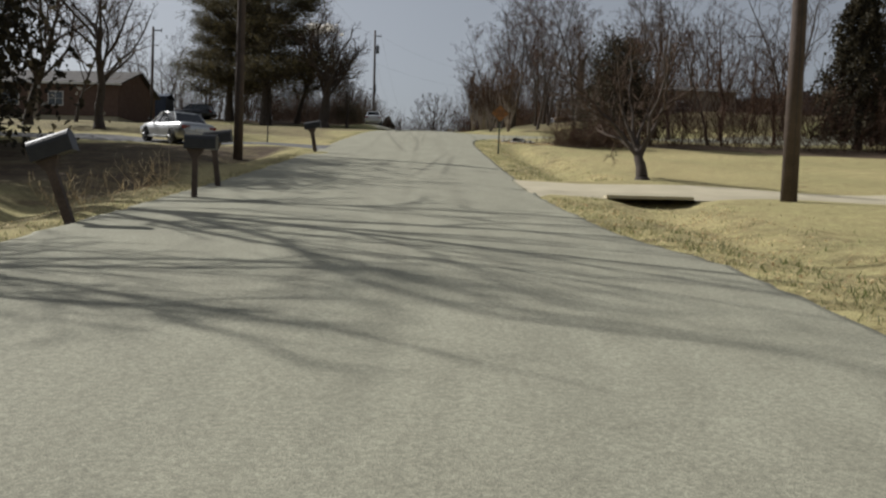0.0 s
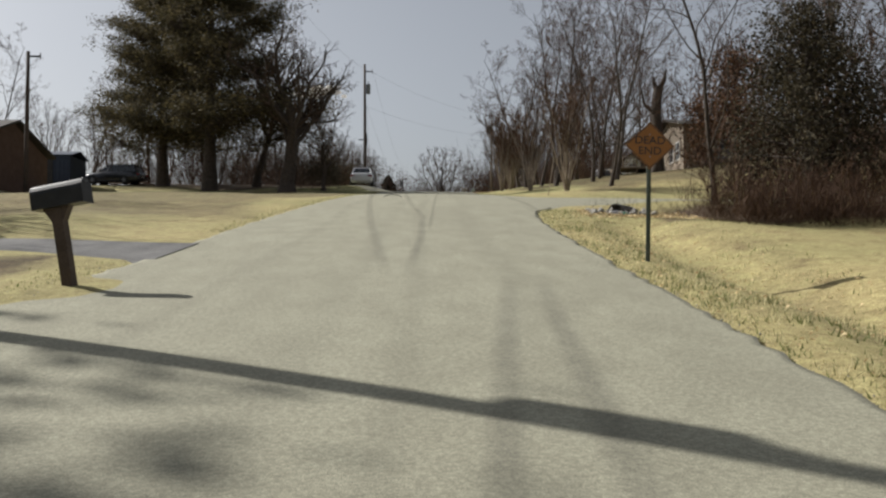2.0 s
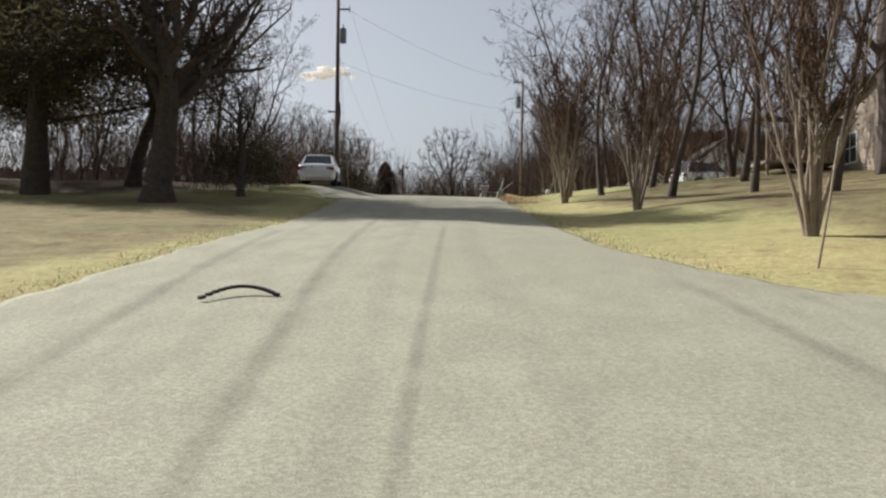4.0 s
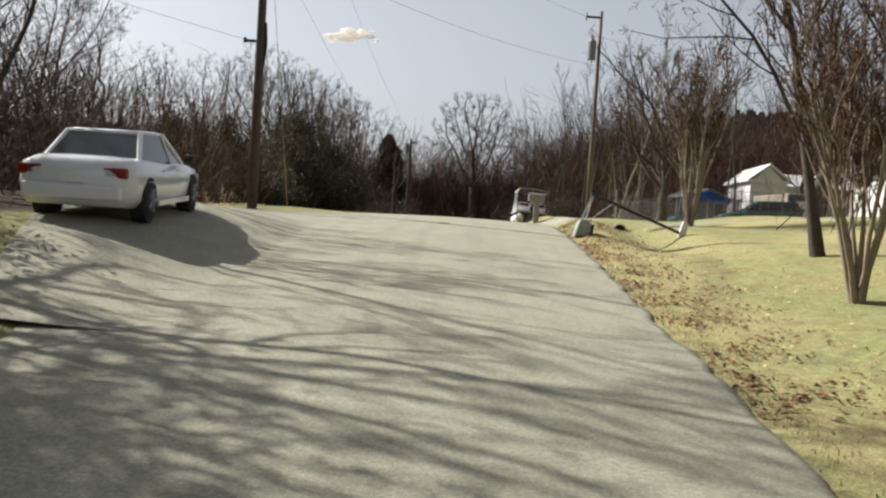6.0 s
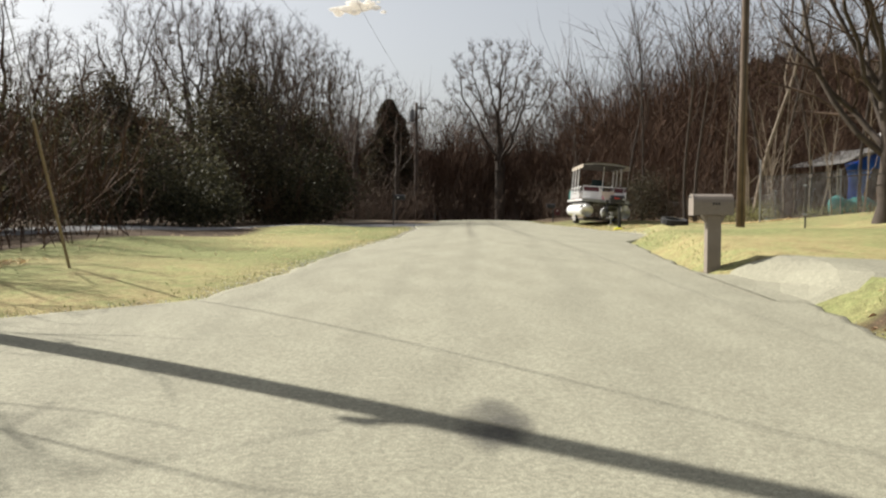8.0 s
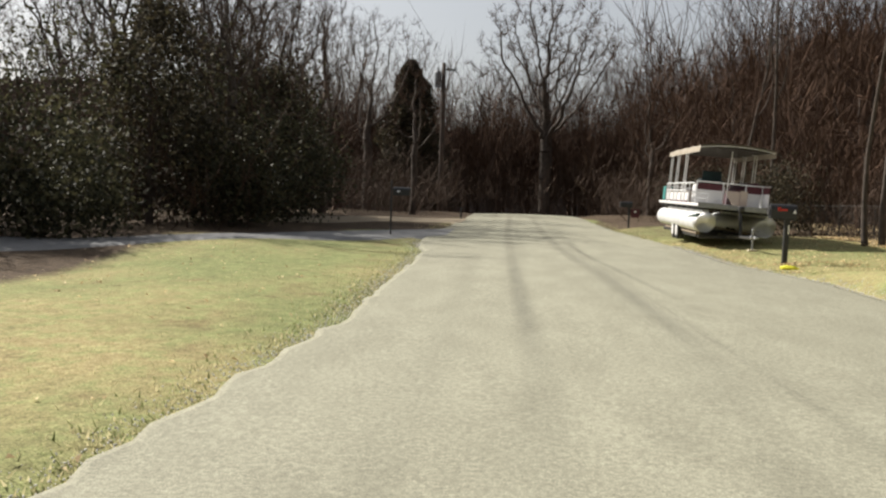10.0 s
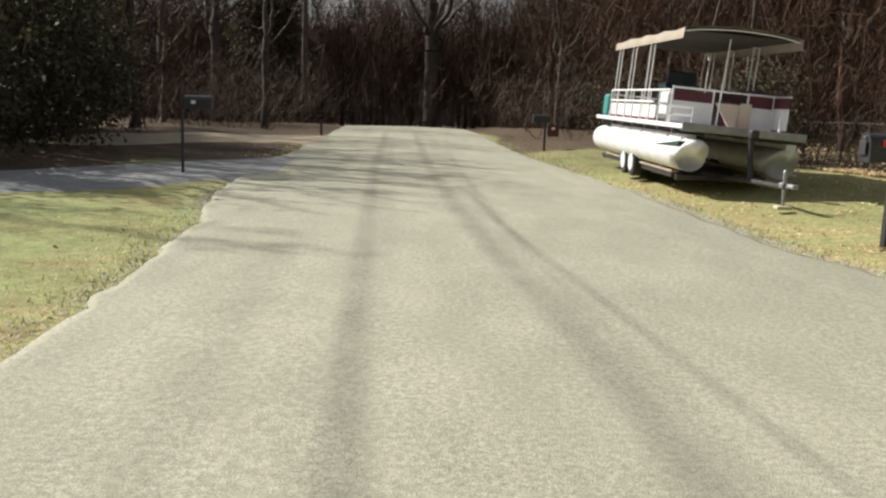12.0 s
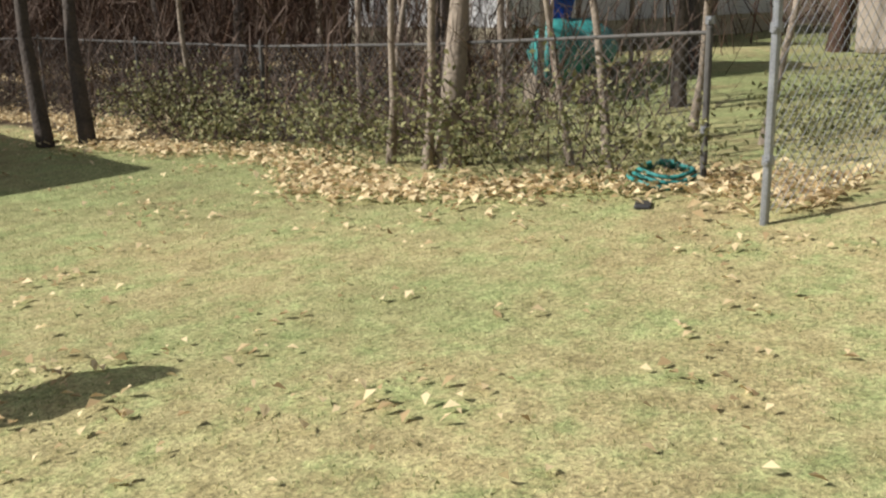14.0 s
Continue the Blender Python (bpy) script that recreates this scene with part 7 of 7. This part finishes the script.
box(b, ((XL + XR) / 2, (YA + YB) / 2, ZT - 0.03), (XR - XL - 0.04, YA - YB - 0.1, 0.012))
part("canopy_shade_sheet", b, surface("canopy_shade_brown", (0.025, 0.02, 0.016), (0.05, 0.041, 0.034), 0.9, 2, 60, bump=0.2), boat, "dark sheet that puts shade under the canopy")
for y in (151.15, 150.9, 150.1, 149.85, 148.9, 148.65):
    for x in (XL + 0.01, XR - 0.01):
        b = B()
        tube(b, (x, y, 1.26), (x, y - 0.06, ZT - 0.05), 0.014, 0.014, 8)
        part("canopy_post", b, ALU, boat)
for y in (151.1, 149.9, 148.7, 147.0):
    b = B()
    pts = [(XL + (XR - XL) * k / 8, y, ZT - 0.05 + 0.08 * math.sin(math.pi * k / 8) ** 0.7) for k in range(9)]
    polytube(b, pts, [0.012] * 9, 6)
    part("canopy_hoop", b, ALU, boat)
b = B()
tube(b, (XL + 0.85, 147.55, 1.26), (XL + 0.88, 147.5, 2.6), 0.014, 0.014, 8)
part("canopy_post", b, ALU, boat)

trailer = thing("boat_trailer", "dark steel boat trailer with tandem wheels under the boat", "boat trailer", m=pose(0, 0, GB))
for x in (XL + 0.2, XR - 0.2):
    b = B()
    box(b, (x, 149.8, 0.2), (0.06, 5.0, 0.075), 0.008)
    part("frame_rail", b, DARK_METAL, trailer)
    b = B()
    box(b, (x, 149.5, 0.262), (0.12, 4.6, 0.04), 0.01)
    part("bunk", b, TAN_WOOD, trailer, "weathered wooden bunk")
    sd = -1 if x < 4.9 else 1
    for y in (149.4, 149.98):
        wheel(trailer, x + sd * 0.06, y, 0.25, 0.17, WHITE_PANEL, sd, True)
    b = B()
    box(b, (x, 149.7, 0.2), (0.1, 0.9, 0.1), 0.01)
    part("spring_hanger", b, DARK_METAL, trailer)
for y in (147.1, 148.4, 149.1, 150.6, 152.2):
    b = B()
    box(b, (4.83, y, 0.18), (1.4, 0.08, 0.08), 0.01)
    part("cross_member", b, DARK_METAL, trailer)
b = B()
tube(b, (4.83, 147.9, 0.2), (4.88, 144.6, 0.28), 0.04, 0.036, 8)
part("tongue", b, DARK_METAL, trailer)
b = B()
box(b, (4.9, 146.1, 0.6), (0.06, 0.08, 0.72), 0.01, rot=(-8, 0, 0))
wp = part("winch_post", b, BLACK_PAINT, trailer)
b = B()
box(b, (4.9, 146.04, 0.9), (0.13, 0.14, 0.12), 0.03)
part("winch", b, DARK_METAL, wp)
b = B()
tube(b, (4.87, 144.76, 0.03), (4.87, 144.76, 0.3), 0.02, 0.02, 10)
tube(b, (4.87, 144.76, 0.2), (4.87, 144.76, 0.47), 0.027, 0.027, 10)
tube(b, (4.87, 144.76, 0.47), (4.87, 144.76, 0.5), 0.03, 0.018, 10)
box(b, (4.87, 144.76, 0.3), (0.12, 0.12, 0.07), 0.015)
jk = part("jack", b, GREY_METAL, trailer, "galvanised tongue jack")
b = B()
tube(b, (4.87, 144.76, 0.45), (4.99, 144.72, 0.43), 0.01, 0.01, 6)
part("jack_handle", b, GREY_METAL, jk)
b = B()
box(b, (4.885, 144.54, 0.3), (0.09, 0.2, 0.06), 0.02)
part("coupler", b, GREY_METAL, trailer)
b = B()
box(b, (4.87, 144.76, 0.01), (0.2, 0.16, 0.045), 0.012)
block = part("support_block", b, CONCRETE)
block.matrix_basis = pose(0, 0, GB)
tagged(block, "rough concrete block under the trailer jack", "block")

# ---------------------------------------------------------------- small things along the road
hoop = thing("basketball_hoop", "tipped-over portable basketball hoop with a pale plastic base", "basketball hoop", m=pose(3.5, 112.2, gz(3.5, 112.2) + 0.02))
b = B()
loft(b, [[(-0.13, -0.3, 0.0), (0.24, -0.3, 0.0), (0.24, 0.42, 0.02), (-0.13, 0.42, 0.0)], [(-0.03, -0.36, 0.34), (0.26, -0.36, 0.32), (0.26, 0.46, 0.34), (-0.03, 0.46, 0.34)], [(0.01, -0.3, 0.42), (0.2, -0.3, 0.4), (0.2, 0.4, 0.4), (0.01, 0.4, 0.42)]])
base_ = part("base", b, HOOP_GREY, hoop, "pale green-grey water-filled base")
b = B()
box(b, (0.3, 0.05, 0.16), (0.06, 0.7, 0.3), 0.02, rot=(0, 8, 0))
part("wheel_plate", b, DARK_METAL, base_)
for p0, p1, r in (((0.06, 0.2, 0.4), (0.29, -0.08, 1.09), 0.02), ((0.12, -0.15, 0.4), (0.31, -0.1, 1.08), 0.016), ((0.2, 0.1, 0.38), (0.85, 0.04, 0.9), 0.014)):
    b = B()
    tube(b, p0, p1, r, r, 8)
    part("strut", b, GREY_METAL, hoop)
b = B()
tube(b, (0.24, -0.11, 1.11), (2.74, 0.66, 0.26), 0.04, 0.04, 10)
part("pole", b, BLACK_PAINT, hoop, "black steel pole lying aslant")
b = B()
box(b, (2.87, 0.7, 0.33), (0.2, 0.08, 0.44), 0.02, rot=(0, 18, 20))
part("backboard_bracket", b, WHITE_PANEL, hoop)


def pipe(label, x, y, z, yaw, r=0.25, length=1.2):
    bm = B()
    n = 18
    a = radians(yaw)
    d = Vector((math.cos(a), math.sin(a), 0))
    s = Vector((-d.y, d.x, 0))
    ring = lambda c, rr: [c + s * rr * math.cos(2 * math.pi * k / n) + Vector((0, 0, rr * math.sin(2 * math.pi * k / n))) for k in range(n)]
    c0, c1 = Vector((0, 0, 0)), d * length
    loops = [[bm.verts.new(p) for p in ring(c, rr)] for c, rr in ((c1, r), (c0, r), (c0, r * 0.84), (c1, r * 0.84))]
    for A_, B_ in zip(loops, loops[1:]):
        for k in range(n):
            bm.faces.new((A_[k], A_[(k + 1) % n], B_[(k + 1) % n], B_[k]))
    ob = part("culvert_pipe", bm, surface("corrugated_pipe", (0.10, 0.095, 0.09), (0.24, 0.23, 0.21), 0.8, 5, 50))
    ob.matrix_basis = pose(x, y, z)
    return tagged(ob, label, "culvert pipe", "culvert pipes")


pipe("dark corrugated culvert pipe under a driveway", 5.6, 118.3, gz(5.6, 118.2) + 0.05, 90, 0.22, 1.6)
pipe("dark culvert pipe among stones at the street corner", 5.3, 55.9, gz(5.3, 55.9) + 0.06, 58, 0.24, 1.2)
thicket("culvert_weeds", 33, scatter(g, 130, 4.5, 7.4, 54.2, 57.0), 0.25, 0.7, TWIG, "dry brown weeds round a culvert", r=0.006, lean=0.7)
litter("culvert_leaves", 34, scatter(g, 700, 4.2, 7.6, 53.6, 57.2), 0.1, DEAD_LEAF, "brown leaves gathered round a culvert")
stones("rubble", 31, scatter(g, 60, 4.5, 6.4, 54.9, 56.8), 0.03, 0.12, GRAVEL, "pale stones heaped round a culvert")
stones("kerb_stones", 32, scatter(g, 9, 5.2, 6.4, 117.6, 118.6), 0.02, 0.05, GRAVEL, "stones round a culvert mouth")

b = B()
bmesh.ops.create_icosphere(b, subdivisions=3, radius=0.5)
for v in b.verts:
    q = v.co.copy()
    w = 1 + 0.5 * noise.noise(q * 5) + 0.35 * noise.noise(q * 11)
    v.co = Vector((q.x * 0.31 * w, q.y * 0.16 * w, max(0, q.z * 0.09 * w + 0.025)))
bag = part("plastic_bag", b, YELLOW)
bag.matrix_basis = pose(4.6, 140.98, gz(4.6, 140.98), 0, 0, -25)
tagged(bag, "crumpled bright yellow plastic bag on the grass", "bag")

b = B()
box(b, (0, 0, 0.0), (0.16, 0.1, 0.03), 0.01)
cap_ = part("utility_cover", b, DARK_METAL)
cap_.matrix_basis = pose(9.15, 141.02, gz(9.15, 141.02) + 0.01, 0, 0, 30)
tagged(cap_, "small dark valve cover in the grass", "cover")

b = B()
for k in range(15):
    u = -1 + k / 7
    box(b, (0.33 * u, -0.42 * max(-u, 0) ** 2 - 0.12 * max(u, 0) ** 2, 0.015 + 0.06 * (1 - u * u)), (0.064, 0.06, 0.03), 0.005, rot=(0, 12 * u, -40 * min(u, 0) - 14 * max(u, 0)))
strap = part("tyre_tread_strip", b, RUBBER)
strap.matrix_basis = pose(-1.75, 67.4, float(np.interp(67.4, _SY, _SZ)) + 0.06, 5.5, 0, 4)
tagged(strap, "curved strip of black tyre rubber lying on the road", "tyre strip")

b = B()
for k in range(20):
    a = 2 * math.pi * k / 20
    box(b, (0.3 * math.cos(a), 0.3 * math.sin(a), 0.09), (0.2, 0.1, 0.17), 0.03, rot=(0, 0, math.degrees(a) + 90))
tyre_ = part("old_tyre", b, RUBBER)
tyre_.matrix_basis = pose(5.0, 134.0, gz(5.0, 134.0) + 0.02, 8, 5, 0)
tagged(tyre_, "dark old tyre lying in the grass", "tyre")

# a snapped-off trunk beside the house
b = B()
polytube(b, [(0, 0, -0.2), (0.05, 0, 2.0), (-0.05, 0.1, 4.0), (0.1, 0.1, 5.4)], [0.42, 0.34, 0.32, 0.3], 12)
polytube(b, [(0.15, 0.1, 5.3), (0.5, 0.1, 5.9), (0.62, 0.1, 6.6)], [0.2, 0.14, 0.03], 8)
polytube(b, [(-0.05, 0.1, 5.3), (-0.2, 0.1, 5.8), (-0.22, 0.1, 6.2)], [0.16, 0.12, 0.02], 8)
polytube(b, [(0.0, 0.0, 3.5), (-0.8, 0, 4.3), (-1.1, 0, 5.6)], [0.14, 0.1, 0.03], 7)
snag = part("tree_snag", b, BARK)
snag.matrix_basis = pose(14.2, 87.7, gz(14.2, 87.7))
tagged(snag, "dead tree trunk snapped off at the top", "tree trunk")

# ---------------------------------------------------------------- tarp shelter
shelter = thing("tarp_shelter", "lean-to under grey and blue tarpaulins", "shelter", m=pose(15.4, 148.0, gz(15.4, 148), 0, 0, 12) @ Matrix.Diagonal((1.2, 1.2, 1.22, 1)))
for x in (-1.7, 0, 1.7):
    for y in (-1.3, 1.3):
        b = B()
        tube(b, (x, y, -0.1), (x, y, 1.75 if x else 2.3), 0.035, 0.035, 8)
        part("post", b, TAN_WOOD, shelter)
b = B()
nx, ny = 14, 8
vt = []
for i in range(nx + 1):
    row = []
    for j in range(ny + 1):
        x, y = -1.9 + 3.8 * i / nx, -1.5 + 3.0 * j / ny
        z = 2.35 - abs(x) * 0.32 - 0.05 * math.sin(i * 1.3) * math.cos(j * 1.1)
        row.append(b.verts.new((x, y, z)))
    vt.append(row)
for i in range(nx):
    for j in range(ny):
        b.faces.new((vt[i][j], vt[i + 1][j], vt[i + 1][j + 1], vt[i][j + 1]))
bmesh.ops.solidify(b, geom=b.faces[:], thickness=0.02)
part("roof_tarp", b, GREY_TARP, shelter, "faded grey tarpaulin roof", smooth=True)
b = B()
vt = []
for i in range(8):
    row = []
    for j in range(7):
        x = -1.6 + 2.7 * i / 7
        z = (2.24 - abs(x) * 0.3) * (1 - j / 6) + (0.3 if i < 2 else 1.7 - 0.03 * i) * (j / 6)
        row.append(b.verts.new((x, -1.5 - 0.16 * math.sin(i * 1.9 + j * 0.7) - 0.03 * j, z)))
    vt.append(row)
for i in range(7):
    for j in range(6):
        b.faces.new((vt[i][j], vt[i + 1][j], vt[i + 1][j + 1], vt[i][j + 1]))
bmesh.ops.solidify(b, geom=b.faces[:], thickness=0.015)
part("side_tarp", b, BLUE_TARP, shelter, "crumpled blue tarpaulin side", smooth=True)

canoe = thing("covered_boat", "small boat under a teal cover behind the fence", "boat", m=pose(14.2, 145.4, gz(14.2, 145.4) - 0.15, 0, 0, 25))
b = B()
loft(b, [[(-1.3 + 2.6 * i / 8, (0.55 * math.sin(math.pi * (0.08 + 0.84 * i / 8))) * math.cos(a), 0.68 + (0.3 + 0.12 * math.sin(i * 1.7)) * math.sin(a)) for a in (2 * math.pi * k / 10 for k in range(10))] for i in range(9)])
part("cover", b, TEAL, canoe, "wrinkled teal cover", smooth=True)
for x in (-0.7, 0.7):
    b = B()
    box(b, (x, 0, 0.2), (0.12, 0.9, 0.46), 0.01)
    part("trestle", b, TAN_WOOD, canoe)


# ---------------------------------------------------------------- chain-link fences
DULL_RAIL = surface("dull_rail_metal", (0.06, 0.056, 0.05), (0.12, 0.112, 0.10), 0.8, 8, 60, metal=0.2, bump=0.1)


def fence(label, pts, h=1.25, gap=2.4, post_r=0.028, mesh_step=0.085, tall_first=None, wire=None):
    wire = wire or GREY_METAL
    root = thing("chain_link_fence", label, "fence", "chain-link fences")
    posts = []
    for (x0, y0), (x1, y1) in zip(pts, pts[1:]):
        d = math.hypot(x1 - x0, y1 - y0)
        k = max(1, round(d / gap))
        posts += [(x0 + (x1 - x0) * i / k, y0 + (y1 - y0) * i / k) for i in range(k)]
    posts.append(pts[-1])
    for i, (x, y) in enumerate(posts):
        b = B()
        z = gz(x, y)
        hh = tall_first if (tall_first and i == 0) else h
        rr = post_r * (1.1 if i == 0 and tall_first else 0.8)
        tube(b, (x, y, z - 0.2), (x, y, z + hh), rr, rr, 10)
        tube(b, (x, y, z + hh), (x, y, z + hh + 0.04), rr * 1.15, rr * 0.4, 10)
        ps = part("post", b, wire, root)
        if i == 0:
            for zz in (0.32, 1.0):
                b = B()
                tube(b, (x, y, z + zz), (x, y, z + zz + 0.05), rr * 1.35, rr * 1.35, 10)
                tube(b, (x - 0.02, y, z + zz + 0.02), (x - 0.07, y - 0.02, z + zz + 0.02), 0.012, 0.012, 6)
                part("band", b, GREY_METAL, ps)
    for (x0, y0), (x1, y1) in zip(posts, posts[1:]):
        b = B()
        tube(b, (x0, y0, gz(x0, y0) + h - 0.03), (x1, y1, gz(x1, y1) + h - 0.03), 0.013, 0.013, 8)
        part("top_rail", b, DULL_RAIL, root)
        d = math.hypot(x1 - x0, y1 - y0)
        segs = []
        z0, z1 = gz(x0, y0) + 0.04, gz(x1, y1) + 0.04
        hh = h - 0.08
        nn = int((d + hh) / mesh_step)
        for s in (0, 1):
            for k in range(nn):
                t0 = k * mesh_step - hh
                a0, b0 = max(t0, 0), min(t0 + hh, d)
                if b0 <= a0:
                    continue
                ends = []
                for t in (a0, b0):
                    f = t / d
                    zz = (t - t0)
                    if s:
                        zz = hh - zz
                    ends.append(np.array([x0 + (x1 - x0) * f, y0 + (y1 - y0) * f, z0 + (z1 - z0) * f + zz]))
                segs.append((ends[0], ends[1], 0.0022, 0.0022, 3))
        v, f = ring_mesh(segs)
        net = new("wire_netting", mesh_from("wire_netting", v, f, wire, False))
        net.parent = root
    return root


fence("galvanised chain-link fence with a stout gate post", [(9.05, 140.2), (16.5, 139.4)], 1.5, 2.4, 0.022, tall_first=2.0)
fence("galvanised chain-link fence overgrown with vines", [(9.8, 141.0), (10.05, 146.2), (9.5, 153), (9.3, 158)], 0.98, 2.6, wire=DULL_RAIL)
fence("galvanised chain-link fence beyond the driveway", [(7.5, 131.4), (13.5, 131.9), (22, 134)], 1.2, 2.5, wire=DULL_RAIL)

# saplings by the fence
SAP = dict(height=4.6, trunk_r=0.035, levels=2, clear=0.25, spread=38, kids=(9, 4), ratio=(0.35, 0.45), up=0.3, wob=0.16, thin=0.004)
sap_a = bare_tree("thin bare sapling by the fence", 91, PALE_BARK, TWIG, category="sapling", group="saplings", name="sapling", **SAP)
sap_b = bare_tree("thin leaning bare sapling by the fence", 93, PALE_BARK, TWIG, category="sapling", group="saplings", name="sapling", **SAP)
put(sap_a, 9.62, 143.8, 1.05, 0, (1, 1))
put(sap_b, 9.98, 141.85, 1.0, 40, (0, 6))
for x, y, s, a, l in ((9.55, 143.3, 1.1, 30, (1, -2)), (10.12, 142.3, 0.9, 80, (-2, 5)), (10.9, 143.7, 1.2, 120, (5, 0)), (10.6, 144.9, 1.0, 200, (0, -4)), (11.2, 146, 1.2, 250, (-3, 3)), (11.4, 141.4, 1.0, 300, (0, 10)), (12.2, 142.5, 1.1, 10, (4, -6)), (12.5, 140.6, 1.1, 75, (3, 5)), (11.9, 144.1, 1.2, 90, (0, 2)), (9.8, 147.2, 1.1, 140, (2, 2))):
    again(sap_a if a % 20 else sap_b, x, y, s, a, l)
TRUNK = dict(height=9, trunk_r=0.062, levels=3, clear=0.35, spread=38, kids=(8, 5, 4), ratio=(0.45, 0.5, 0.5), up=0.3, wob=0.14)
tk = bare_tree("slender bare tree with pale bark by the fence", 95, PALE_BARK, TWIG, group="fence trees", name="bare_tree", **TRUNK)
put(tk, 9.7, 143.22, 1.4, 20, (1, 3))
tk_dark = bare_tree("slender dark-barked bare tree by the fence", 97, BARK, TWIG, group="fence trees", name="bare_tree", **TRUNK)
put(tk_dark, 8.54, 147.1, 1.1, 60, (0, 2))
for x, y, s, a in ((8.2, 147.3, 1.1, 60), (10.8, 149.6, 1.2, 200), (11.6, 149, 1.3, 260), (12.8, 146.5, 1.2, 300), (7.6, 153.8, 1.2, 20), (11.2, 144.6, 1.1, 100), (13.6, 143.5, 1.2, 150), (16.5, 145, 1.3, 40), (7.3, 156, 1.1, 80), (15.8, 141.2, 1.4, 330)):
    again(tk_dark, x, y, s, a, (a % 3 - 1, a % 5 - 2))

# small litter
b = B()
for k in range(3):
    r = 0.24 - 0.03 * k
    pts = [(r * math.cos(2 * math.pi * i / 18), r * math.sin(2 * math.pi * i / 18), 0.02 + 0.028 * k + 0.01 * math.sin(i)) for i in range(19)]
    polytube(b, pts, [0.014] * 19, 6)
coil = part("hose_coil", b, TEAL, smooth=True)
coil.matrix_basis = pose(9.75, 141.25, gz(9.75, 141.25) + 0.02, 4, -3, 0)
tagged(coil, "coiled teal garden hose behind the fence", "hose")


def scrap(label, x, y, material, size, seed):
    """A crumpled scrap of plastic lying on the ground."""
    bm = B()
    bmesh.ops.create_icosphere(bm, subdivisions=2, radius=0.5)
    for v in bm.verts:
        w = 1 + 0.6 * noise.noise(v.co * 4 + Vector((seed, 0, 0)))
        v.co = Vector((v.co.x * size * w, v.co.y * size * 0.7 * w, max(0, (v.co.z + 0.3) * size * 0.5 * w)))
    ob = part("plastic_scrap", bm, material)
    ob.matrix_basis = pose(x, y, gz(x, y), 0, 0, seed * 40)
    return tagged(ob, label, "litter", "scraps of litter")


scrap("crumpled white plastic bag among the stones", 5.15, 55.3, WHITE_PANEL, 0.3, 1)
scrap("crumpled green plastic scrap by the culvert", 5.45, 55.2, surface("green_plastic", (0.04, 0.16, 0.10), (0.09, 0.27, 0.17), 0.5, 5, 40), 0.22, 2)
scrap("small yellow plastic scrap beside the mailbox post", -4.75, 14.3, YELLOW, 0.1, 3)
